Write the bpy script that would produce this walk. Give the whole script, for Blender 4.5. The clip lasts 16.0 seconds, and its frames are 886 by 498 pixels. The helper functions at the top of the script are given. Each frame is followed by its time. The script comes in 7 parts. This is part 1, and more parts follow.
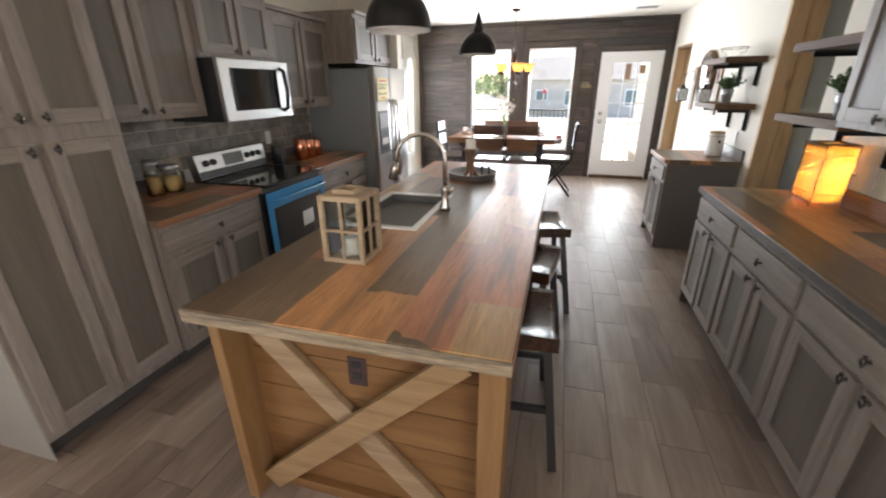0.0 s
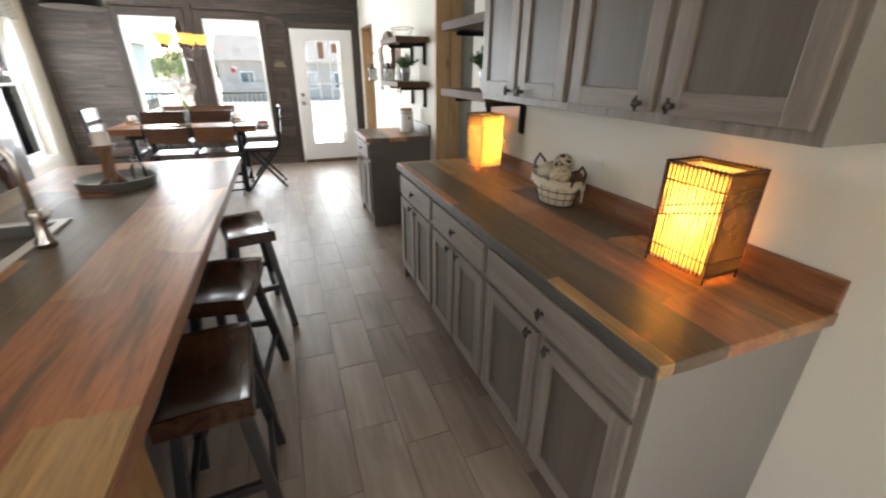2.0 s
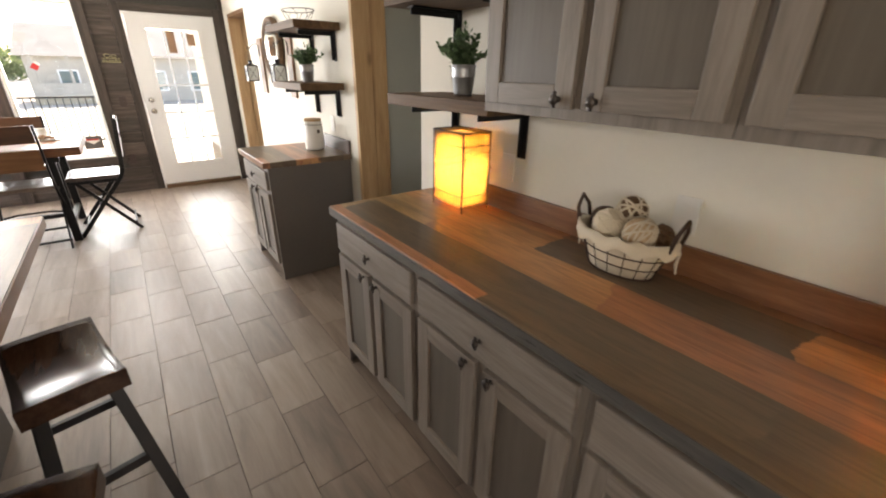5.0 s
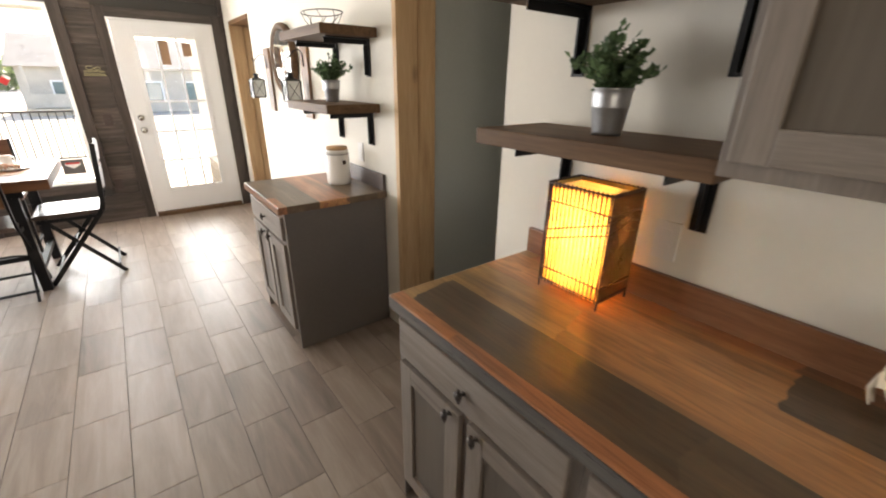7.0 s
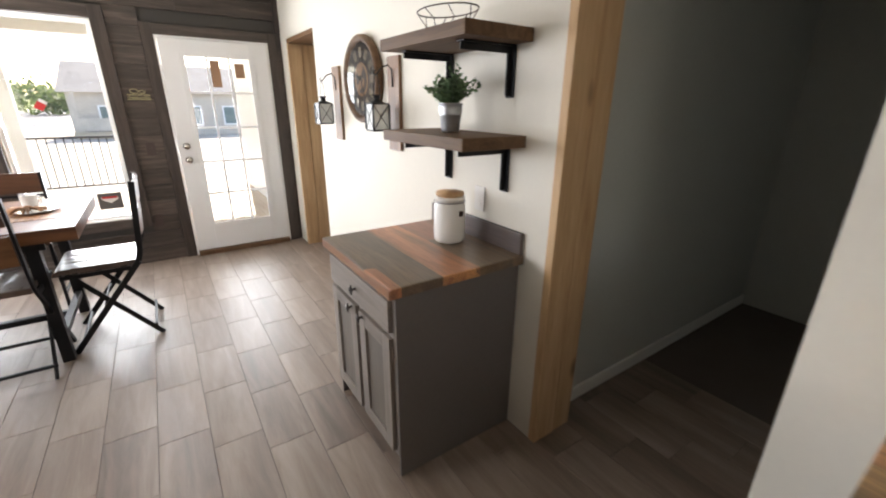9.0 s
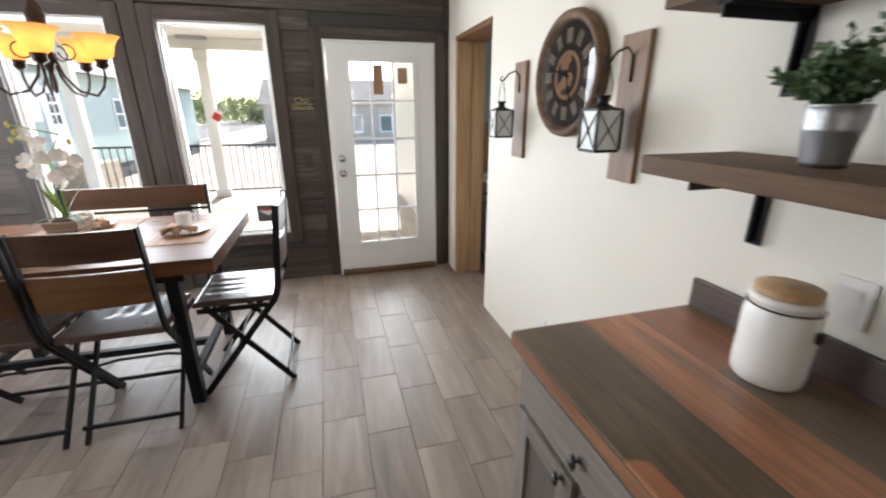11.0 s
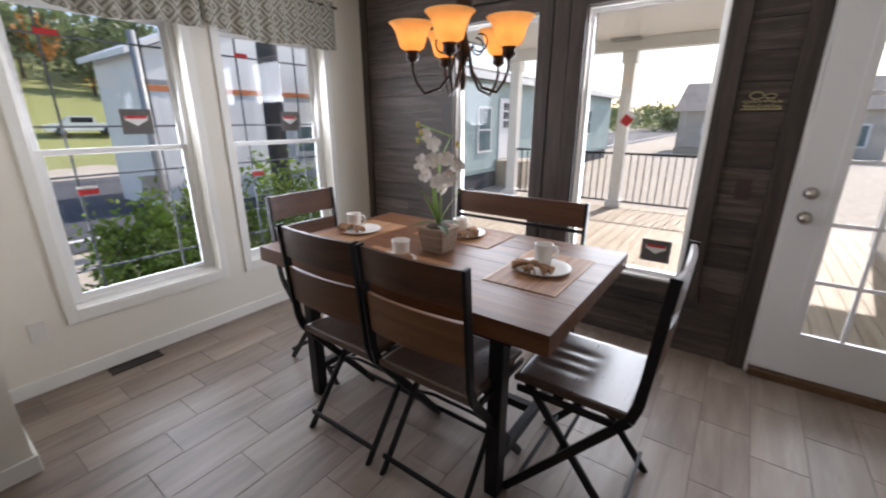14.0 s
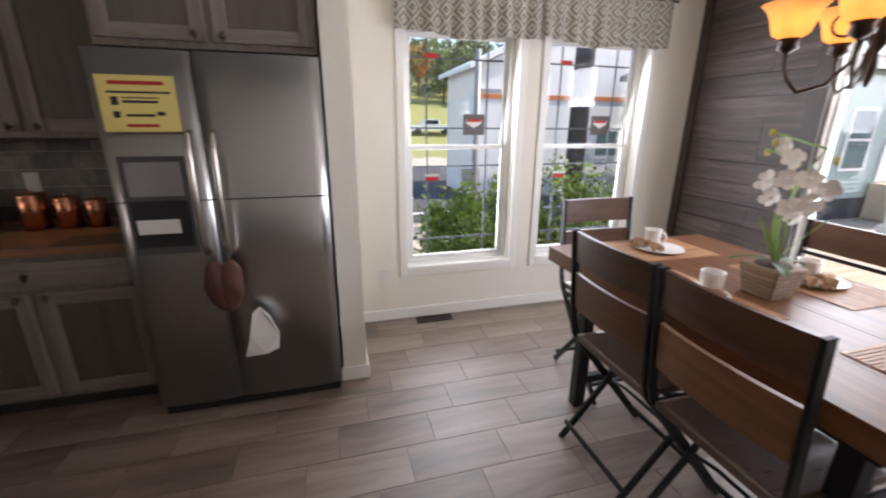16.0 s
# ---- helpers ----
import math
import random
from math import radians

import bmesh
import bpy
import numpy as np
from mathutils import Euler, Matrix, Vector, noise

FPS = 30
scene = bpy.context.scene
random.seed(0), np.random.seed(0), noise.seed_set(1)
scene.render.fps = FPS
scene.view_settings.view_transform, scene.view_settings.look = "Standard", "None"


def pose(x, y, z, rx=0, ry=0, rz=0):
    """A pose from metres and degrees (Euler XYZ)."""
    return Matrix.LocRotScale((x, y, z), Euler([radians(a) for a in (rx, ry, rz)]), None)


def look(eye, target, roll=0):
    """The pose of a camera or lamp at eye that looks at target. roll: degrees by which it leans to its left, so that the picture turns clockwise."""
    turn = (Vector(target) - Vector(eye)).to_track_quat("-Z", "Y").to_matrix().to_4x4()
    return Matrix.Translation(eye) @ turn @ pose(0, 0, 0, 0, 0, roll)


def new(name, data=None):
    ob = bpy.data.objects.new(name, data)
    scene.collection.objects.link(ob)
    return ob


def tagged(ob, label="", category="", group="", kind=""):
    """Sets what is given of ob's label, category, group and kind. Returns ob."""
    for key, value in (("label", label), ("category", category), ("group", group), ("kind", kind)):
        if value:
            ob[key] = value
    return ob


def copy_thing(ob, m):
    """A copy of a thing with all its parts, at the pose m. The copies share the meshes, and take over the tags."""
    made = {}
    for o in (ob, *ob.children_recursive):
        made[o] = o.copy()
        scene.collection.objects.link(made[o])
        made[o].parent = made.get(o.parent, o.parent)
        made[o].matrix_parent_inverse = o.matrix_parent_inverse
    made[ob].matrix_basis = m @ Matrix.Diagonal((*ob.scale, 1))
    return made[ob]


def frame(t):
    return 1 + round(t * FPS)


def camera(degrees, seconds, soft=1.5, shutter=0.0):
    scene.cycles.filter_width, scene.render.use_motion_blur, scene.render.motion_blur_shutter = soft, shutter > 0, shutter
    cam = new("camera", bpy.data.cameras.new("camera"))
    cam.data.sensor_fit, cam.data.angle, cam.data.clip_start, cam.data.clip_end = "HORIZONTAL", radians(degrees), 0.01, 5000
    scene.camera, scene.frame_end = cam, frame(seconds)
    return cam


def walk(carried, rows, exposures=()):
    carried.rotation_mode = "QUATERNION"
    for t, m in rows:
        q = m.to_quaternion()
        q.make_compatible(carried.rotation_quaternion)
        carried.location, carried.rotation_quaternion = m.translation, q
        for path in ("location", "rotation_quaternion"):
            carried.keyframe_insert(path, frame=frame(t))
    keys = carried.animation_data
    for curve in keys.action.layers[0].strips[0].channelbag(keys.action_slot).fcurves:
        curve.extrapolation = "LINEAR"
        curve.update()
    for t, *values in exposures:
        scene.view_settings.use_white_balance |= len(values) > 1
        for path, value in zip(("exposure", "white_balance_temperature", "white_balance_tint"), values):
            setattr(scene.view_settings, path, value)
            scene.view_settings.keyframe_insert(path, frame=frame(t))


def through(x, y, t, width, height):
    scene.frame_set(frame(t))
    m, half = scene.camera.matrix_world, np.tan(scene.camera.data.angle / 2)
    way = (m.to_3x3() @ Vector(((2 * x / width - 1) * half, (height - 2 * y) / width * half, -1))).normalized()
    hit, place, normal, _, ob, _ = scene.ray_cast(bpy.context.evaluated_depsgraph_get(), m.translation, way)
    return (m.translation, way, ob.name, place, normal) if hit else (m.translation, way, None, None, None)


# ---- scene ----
cam = camera(94.7, 16.0, 2.0, 0.4)
PATH = [
    (0, (0.052, 0.272, 1.563), (-0.453, 2.06, 0.824), -0.5),
    (0.5, (0.087, 0.311, 1.546), (-0.189, 2.128, 0.758), -0.3),
    (1, (0.154, 0.381, 1.529), (0.171, 2.211, 0.722), -0.1),
    (1.5, (0.238, 0.529, 1.505), (0.578, 2.329, 0.7), 0.3),
    (2, (0.31, 0.656, 1.508), (0.96, 2.367, 0.703), 0.5),
    (2.5, (0.333, 0.782, 1.502), (1.232, 2.377, 0.698), 0.6),
    (3, (0.287, 0.963, 1.498), (1.356, 2.456, 0.703), 1.1),
    (3.5, (0.268, 1.128, 1.481), (1.411, 2.567, 0.691), 1.2),
    (6, (0.461, 2.109, 1.51), (1.546, 3.588, 0.712), 0.6),
    (6.5, (0.501, 2.305, 1.531), (1.608, 3.776, 0.75), 0.8),
    (7, (0.47, 2.479, 1.524), (1.597, 3.945, 0.763), 0.8),
    (7.5, (0.412, 2.711, 1.532), (1.544, 4.187, 0.796), 0.7),
    (8, (0.41, 2.938, 1.513), (1.537, 4.431, 0.803), 0.6),
    (10.5, (0.55, 4.167, 1.523), (1.266, 5.921, 0.883), -0.0),
    (11, (0.555, 4.364, 1.51), (1.058, 6.191, 0.87), -0.2),
    (11.5, (0.522, 4.603, 1.526), (0.781, 6.481, 0.891), 0.0),
    (12, (0.509, 4.782, 1.524), (0.493, 6.679, 0.888), -0.2),
    (12.5, (0.532, 4.964, 1.511), (0.227, 6.84, 0.889), -0.1),
    (13, (0.506, 5.1, 1.481), (-0.085, 6.911, 0.873), -0.0),
    (13.5, (0.42, 5.254, 1.468), (-0.448, 6.954, 0.87), -0.1),
    (14, (0.362, 5.335, 1.477), (-0.757, 6.879, 0.873), 0.0),
    (14.5, (0.308, 5.373, 1.474), (-1.036, 6.729, 0.881), 0.3),
    (15, (0.292, 5.391, 1.475), (-1.267, 6.496, 0.886), 0.3),
    (15.5, (0.289, 5.393, 1.477), (-1.449, 6.187, 0.885), 0.2),
    (16, (0.272, 5.299, 1.482), (-1.567, 5.813, 0.888), 0.5),
]
walk(cam, [(t, look(eye, target, roll)) for t, eye, target, roll in PATH], [(0, 2.25, 6700, 18), (2, 2.2, 6750, 15), (3.5, 2.28, 7350, 20), (6.5, 2.4, 7550, 20), (8, 2.2, 7000, 20), (10.5, 1.8, 6800, 19), (11.5, 1.5, 6500, 17), (12.5, 1.2, 6500, 18), (13.5, 0.82, 6500, 22), (14.5, 0.78, 6600, 23), (16, 1.25, 6700, 25)])

# ---- light ----
world = bpy.data.worlds.new("world")
scene.world = world
world.use_nodes = True
sky = world.node_tree.nodes.new("ShaderNodeTexSky")
sky.sky_type = "NISHITA"
sky.sun_disc = False
sky.sun_elevation, sky.sun_rotation = radians(36), radians(8)
world.node_tree.links.new(sky.outputs[0], world.node_tree.nodes["Background"].inputs[0])
world.node_tree.nodes["Background"].inputs[1].default_value = 0.15

sun = new("sun", bpy.data.lights.new("sun", "SUN"))
sun.data.energy, sun.data.angle, sun.data.color = 4.2, radians(0.5), (1.0, 0.95, 0.86)
sun.matrix_world = look((0.95, 6.6, 4.8), (0, 0, 0))


def area_lamp(name, eye, target, w, h, power, color=(1, 1, 1)):
    lamp = new(name, bpy.data.lights.new(name, "AREA"))
    lamp.data.shape, lamp.data.size, lamp.data.size_y = "RECTANGLE", w, h
    lamp.data.energy, lamp.data.color = power, color
    lamp.matrix_world = look(eye, target)
    return lamp


def bulb_lamp(name, at, power, color, radius=0.03):
    lamp = new(name, bpy.data.lights.new(name, "POINT"))
    lamp.data.energy, lamp.data.color, lamp.data.shadow_soft_size = power, color, radius
    lamp.location = at
    return lamp


# daylight in the seen windows and door, then fill lamps in unseen openings
DAY = (0.83, 0.93, 1.0)
area_lamp("window_daylight", (-1.27, 8.32, 1.3), (-1.27, 0, 0.9), 0.66, 1.6, 18, DAY)
area_lamp("window_daylight", (-0.21, 8.32, 1.3), (-0.21, 0, 0.9), 0.72, 1.6, 19, DAY)
area_lamp("window_daylight", (1.06, 8.32, 1.1), (1.06, 0, 0.7), 0.52, 1.5, 8, DAY)
area_lamp("window_daylight", (-2.80, 6.25, 1.2), (0, 6.25, 0.8), 0.74, 1.5, 13, DAY)
area_lamp("window_daylight", (-2.80, 7.33, 1.2), (0, 7.33, 0.8), 0.78, 1.5, 13, DAY)
# added fill lamps at unseen openings, behind the camera and in the side room
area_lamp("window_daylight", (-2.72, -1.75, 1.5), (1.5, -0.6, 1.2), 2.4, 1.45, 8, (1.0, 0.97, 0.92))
area_lamp("window_daylight", (3.6, 8.58, 1.47), (2.9, 6.0, 0.9), 0.68, 1.0, 7, DAY)
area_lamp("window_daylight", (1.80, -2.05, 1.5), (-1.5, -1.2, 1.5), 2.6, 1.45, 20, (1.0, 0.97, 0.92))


# ---- materials ----
def material(name, rough=0.6, metal=0.0, spec=0.5):
    m = bpy.data.materials.new(name)
    m.use_nodes = True
    b = m.node_tree.nodes["Principled BSDF"]
    b.inputs["Roughness"].default_value = rough
    b.inputs["Metallic"].default_value = metal
    b.inputs["Specular IOR Level"].default_value = spec
    return m, m.node_tree, b


def node(t, kind, **sets):
    n = t.nodes.new(kind)
    for k, v in sets.items():
        n.inputs[k.replace("_", " ")].default_value = v
    return n


def coords(t, scale=(1, 1, 1), use="Object"):
    c = t.nodes.new("ShaderNodeTexCoord")
    mp = t.nodes.new("ShaderNodeMapping")
    mp.inputs["Scale"].default_value = scale
    t.links.new(c.outputs[use], mp.inputs[0])
    return mp.outputs[0]


def world_coords(t, scale=(1, 1, 1)):
    g = t.nodes.new("ShaderNodeNewGeometry")
    mp = t.nodes.new("ShaderNodeMapping")
    mp.inputs["Scale"].default_value = scale
    t.links.new(g.outputs["Position"], mp.inputs[0])
    return mp.outputs[0]


def ramp(t, fac, stops, constant=False):
    r = t.nodes.new("ShaderNodeValToRGB")
    e = r.color_ramp.elements
    while len(e) < len(stops):
        e.new(0.5)
    for s, (p, c) in zip(e, stops):
        s.position, s.color = p, (*c, 1)
    if constant:
        r.color_ramp.interpolation = "CONSTANT"
    t.links.new(fac, r.inputs[0])
    return r.outputs[0]


def mix(t, fac, a, b, kind="MIX"):
    n = t.nodes.new("ShaderNodeMix")
    n.data_type, n.blend_type = "RGBA", kind
    for s, v in ((n.inputs[0], fac), (n.inputs[6], a), (n.inputs[7], b)):
        if hasattr(v, "is_linked"):
            t.links.new(v, s)
        elif isinstance(v, (int, float)):
            s.default_value = v
        else:
            s.default_value = (*v, 1)
    return n.outputs[2]


def math_node(t, op, a, b=0.0):
    n = t.nodes.new("ShaderNodeMath")
    n.operation = op
    for s, v in zip(n.inputs, (a, b)):
        if hasattr(v, "is_linked"):
            t.links.new(v, s)
        else:
            s.default_value = v
    return n.outputs[0]


def noise_tex(t, vec, scale, detail=4.0, rough=0.55, distort=0.0):
    n = node(t, "ShaderNodeTexNoise", Scale=scale, Detail=detail, Roughness=rough, Distortion=distort)
    t.links.new(vec, n.inputs["Vector"])
    return n.outputs[0]


def bump(t, b, height, strength=0.2, distance=0.002):
    n = node(t, "ShaderNodeBump", Strength=strength, Distance=distance)
    t.links.new(height, n.inputs["Height"])
    t.links.new(n.outputs[0], b.inputs["Normal"])


def vary_rough(t, b, fac, lo, hi):
    r = t.nodes.new("ShaderNodeMapRange")
    r.inputs["To Min"].default_value, r.inputs["To Max"].default_value = lo, hi
    t.links.new(fac, r.inputs[0])
    t.links.new(r.outputs[0], b.inputs["Roughness"])


def plain(name, color, rough=0.6, metal=0.0, var=0.12, scale=14.0, bumpy=0.08, spec=0.5):
    """A nearly plain surface, with faint mottling at two scales."""
    m, t, b = material(name, rough, metal, spec)
    v = world_coords(t)
    big, fine = noise_tex(t, v, scale * 0.12, 3), noise_tex(t, v, scale * 6, 3)
    f = math_node(t, "ADD", math_node(t, "MULTIPLY", big, 0.65), math_node(t, "MULTIPLY", fine, 0.35))
    lo, hi = [c * (1 - var) for c in color], [min(1, c * (1 + var)) for c in color]
    t.links.new(ramp(t, f, [(0.3, lo), (0.7, hi)]), b.inputs["Base Color"])
    vary_rough(t, b, big, max(0.02, rough - 0.06), min(1, rough + 0.06))
    if bumpy:
        bump(t, b, fine, bumpy, 0.001)
    return m


def wood(name, dark, mid, light, axis="y", rough=0.5, grain=1.0, island=True, bumpy=0.15, knots=0.0, soft=0.04, spec=0.5):
    """Timber with its grain along one axis of the object, each piece a little different."""
    m, t, b = material(name, rough, 0, spec)
    i = t.nodes.new("ShaderNodeObjectInfo")
    c = t.nodes.new("ShaderNodeNewGeometry")
    shift = t.nodes.new("ShaderNodeVectorMath")
    shift.operation = "MULTIPLY_ADD"
    t.links.new(c.outputs["Position"], shift.inputs[0])
    shift.inputs[1].default_value = (1, 1, 1)
    off = math_node(t, "MULTIPLY", i.outputs["Random"], 17.0)
    comb = t.nodes.new("ShaderNodeCombineXYZ")
    for k in range(3):
        t.links.new(off, comb.inputs[k])
    t.links.new(comb.outputs[0], shift.inputs[2])
    s = {"x": (0.07, 1, 1), "y": (1, 0.07, 1), "z": (1, 1, 0.07)}[axis]
    mp = t.nodes.new("ShaderNodeMapping")
    mp.inputs["Scale"].default_value = s
    t.links.new(shift.outputs[0], mp.inputs[0])
    rings = noise_tex(t, mp.outputs[0], 22 * grain, 5, 0.6, 0.6)
    fine = noise_tex(t, mp.outputs[0], 160 * grain, 3, 0.6)
    f = math_node(t, "ADD", math_node(t, "MULTIPLY", rings, 0.7), math_node(t, "MULTIPLY", fine, 0.3))
    f = math_node(t, "ADD", f, math_node(t, "MULTIPLY", math_node(t, "SUBTRACT", i.outputs["Random"], 0.5), soft * 2))
    col = ramp(t, f, [(0.30, dark), (0.5, mid), (0.70, light)])
    if knots:
        k = node(t, "ShaderNodeTexVoronoi", Scale=3.2)
        ks = {"x": (0.5, 1.3, 1.3), "y": (1.3, 0.5, 1.3), "z": (1.3, 1.3, 0.5)}[axis]
        km = t.nodes.new("ShaderNodeMapping")
        km.inputs["Scale"].default_value = ks
        t.links.new(shift.outputs[0], km.inputs[0])
        t.links.new(km.outputs[0], k.inputs["Vector"])
        spot = ramp(t, k.outputs["Distance"], [(0.05, (knots,) * 3), (0.12, (0, 0, 0))])
        col = mix(t, spot, col, [d * 0.4 for d in dark])
    t.links.new(col, b.inputs["Base Color"])
    vary_rough(t, b, fine, rough - 0.08, rough + 0.08)
    bump(t, b, f, bumpy, 0.0015)
    return m


def reclaimed(name, across, along, rough=0.28):
    """Laminate printed with strips of reclaimed boards in many colours."""
    m, t, b = material(name, rough, 0.0, 0.75)
    g = t.nodes.new("ShaderNodeNewGeometry")
    sep = t.nodes.new("ShaderNodeSeparateXYZ")
    wob = node(t, "ShaderNodeTexNoise", Scale=3.0, Detail=4.0)
    t.links.new(g.outputs["Position"], wob.inputs["Vector"])
    t.links.new(g.outputs["Position"], sep.inputs[0])
    o = {"x": 0, "y": 1, "z": 2}
    u, v = sep.outputs[o[across]], sep.outputs[o[along]]
    u = math_node(t, "ADD", u, math_node(t, "MULTIPLY", math_node(t, "SUBTRACT", wob.outputs[0], 0.5), 0.016))
    row = math_node(t, "FLOOR", math_node(t, "MULTIPLY", u, 5.6))
    wn = t.nodes.new("ShaderNodeTexWhiteNoise")
    wn.noise_dimensions = "1D"
    t.links.new(row, wn.inputs["W"])
    v2 = math_node(t, "ADD", math_node(t, "MULTIPLY", v, 1.25), math_node(t, "MULTIPLY", wn.outputs[0], 7.3))
    v2 = math_node(t, "ADD", v2, math_node(t, "MULTIPLY", math_node(t, "SUBTRACT", wob.outputs[0], 0.5), 0.35))
    seg = math_node(t, "FLOOR", v2)
    cell = t.nodes.new("ShaderNodeCombineXYZ")
    t.links.new(row, cell.inputs[0])
    t.links.new(seg, cell.inputs[1])
    w2 = t.nodes.new("ShaderNodeTexWhiteNoise")
    t.links.new(cell.outputs[0], w2.inputs["Vector"])
    drift = node(t, "ShaderNodeTexNoise", Scale=1.0, Detail=3.0, Roughness=0.55)
    dm = t.nodes.new("ShaderNodeMapping")
    ds = [7.0, 7.0, 7.0]
    ds[o[along]] = 1.6
    dm.inputs["Scale"].default_value = ds
    t.links.new(g.outputs["Position"], dm.inputs[0])
    t.links.new(dm.outputs[0], drift.inputs["Vector"])
    tone = w2.outputs[0]
    board = ramp(t, tone, [(0.0, (0.430, 0.180, 0.085)), (0.14, (0.130, 0.088, 0.055)), (0.26, (0.520, 0.255, 0.105)), (0.43, (0.250, 0.130, 0.070)), (0.50, (0.150, 0.102, 0.062)),
                           (0.60, (0.470, 0.205, 0.095)), (0.70, (0.180, 0.120, 0.072)), (0.78, (0.430, 0.265, 0.115)), (0.87, (0.330, 0.130, 0.072)), (0.95, (0.130, 0.090, 0.057))], True)
    sc = [1.0, 1.0, 1.0]
    sc[o[along]] = 0.08
    mp = t.nodes.new("ShaderNodeMapping")
    mp.inputs["Scale"].default_value = sc
    t.links.new(g.outputs["Position"], mp.inputs[0])
    add = t.nodes.new("ShaderNodeVectorMath")
    add.operation = "ADD"
    t.links.new(mp.outputs[0], add.inputs[0])
    t.links.new(w2.outputs[1], add.inputs[1])
    rings = noise_tex(t, add.outputs[0], 44, 5, 0.6, 1.8)
    fine = noise_tex(t, add.outputs[0], 150, 3)
    smear = noise_tex(t, add.outputs[0], 7.0, 5, 0.62, 0.6)
    board = mix(t, 1.0, board, ramp(t, drift.outputs[0], [(0.3, (0.72, 0.70, 0.68)), (0.7, (1.25, 1.25, 1.25))]), "MULTIPLY")
    col = mix(t, 0.85, board, ramp(t, rings, [(0.32, (0.66, 0.62, 0.58)), (0.5, (1, 1, 1)), (0.7, (1.22, 1.19, 1.15))]), "MULTIPLY")
    col = mix(t, ramp(t, smear, [(0.52, (0, 0, 0)), (0.66, (0.72, 0.72, 0.72))]), col, (0.10, 0.08, 0.058))
    col = mix(t, ramp(t, smear, [(0.30, (0.35, 0.35, 0.35)), (0.40, (0, 0, 0))]), col, (0.36, 0.25, 0.14))
    t.links.new(col, b.inputs["Base Color"])
    vary_rough(t, b, smear, rough - 0.05, rough + 0.09)
    bump(t, b, fine, 0.06, 0.0008)
    return m


def glow(name, color, strength):
    m = bpy.data.materials.new(name)
    m.use_nodes = True
    t = m.node_tree
    t.nodes.remove(t.nodes["Principled BSDF"])
    e = node(t, "ShaderNodeEmission", Color=(*color, 1), Strength=strength)
    t.links.new(e.outputs[0], t.nodes["Material Output"].inputs[0])
    return m


def glassy(name, tint=(1, 1, 1), gloss=0.08, rough=0.0):
    """Thin clear glass: mostly see-through with a mirror sheen."""
    m = bpy.data.materials.new(name)
    m.use_nodes = True
    t = m.node_tree
    t.nodes.remove(t.nodes["Principled BSDF"])
    a, s = node(t, "ShaderNodeBsdfTransparent", Color=(*tint, 1)), node(t, "ShaderNodeBsdfGlossy", Roughness=rough)
    k = t.nodes.new("ShaderNodeMixShader")
    f = node(t, "ShaderNodeFresnel", IOR=1.45)
    t.links.new(math_node(t, "MULTIPLY", f.outputs[0], gloss / 0.08), k.inputs[0])
    t.links.new(a.outputs[0], k.inputs[1])
    t.links.new(s.outputs[0], k.inputs[2])
    t.links.new(k.outputs[0], t.nodes["Material Output"].inputs[0])
    return m


def shade_paper(name, color, through=0.75):
    """Paper or cloudy glass that lets lamp light through."""
    m = bpy.data.materials.new(name)
    m.use_nodes = True
    t = m.node_tree
    t.nodes.remove(t.nodes["Principled BSDF"])
    v = coords(t)
    c = ramp(t, noise_tex(t, v, 18, 4), [(0.3, [x * 0.85 for x in color]), (0.7, color)])
    d, l = t.nodes.new("ShaderNodeBsdfDiffuse"), t.nodes.new("ShaderNodeBsdfTranslucent")
    k = t.nodes.new("ShaderNodeMixShader")
    k.inputs[0].default_value = through
    for n, i in ((d, 1), (l, 2)):
        t.links.new(c, n.inputs[0])
        t.links.new(n.outputs[0], k.inputs[i])
    t.links.new(k.outputs[0], t.nodes["Material Output"].inputs[0])
    return m


def leafy(name, color, var=0.45, scale=30.0):
    """Leaves, half of whose light comes through from behind."""
    m = bpy.data.materials.new(name)
    m.use_nodes = True
    t = m.node_tree
    b = t.nodes["Principled BSDF"]
    b.inputs["Roughness"].default_value = 0.5
    g = t.nodes.new("ShaderNodeNewGeometry")
    f = math_node(t, "ADD", math_node(t, "MULTIPLY", noise_tex(t, g.outputs["Position"], scale, 3), 0.6), math_node(t, "MULTIPLY", g.outputs["Random Per Island"], 0.4))
    c = ramp(t, f, [(0.25, [x * (1 - var) for x in color]), (0.75, [min(1, x * (1 + var)) for x in color])])
    l, k = t.nodes.new("ShaderNodeBsdfTranslucent"), t.nodes.new("ShaderNodeMixShader")
    k.inputs[0].default_value = 0.45
    t.links.new(c, b.inputs["Base Color"])
    t.links.new(c, l.inputs[0])
    t.links.new(b.outputs[0], k.inputs[1])
    t.links.new(l.outputs[0], k.inputs[2])
    t.links.new(k.outputs[0], t.nodes["Material Output"].inputs[0])
    return m


WALL = plain("wall_paint", (0.735, 0.70, 0.615), 0.75, var=0.03, scale=8, bumpy=0.05)
GREY_WALL = plain("hall_paint", (0.50, 0.51, 0.47), 0.75, var=0.05, scale=8)
TEAL_WALL = plain("teal_paint", (0.34, 0.42, 0.43), 0.7, var=0.05)
CEILING = plain("ceiling_paint", (0.76, 0.73, 0.64), 0.85, var=0.04, scale=20, bumpy=0.35)
TRIM_WHITE = plain("white_trim_paint", (0.78, 0.77, 0.72), 0.45, var=0.03)
VINYL = plain("white_vinyl", (0.80, 0.80, 0.78), 0.35, var=0.02, bumpy=0)
DOOR_WHITE = plain("white_door_paint", (0.80, 0.80, 0.80), 0.4, var=0.02)
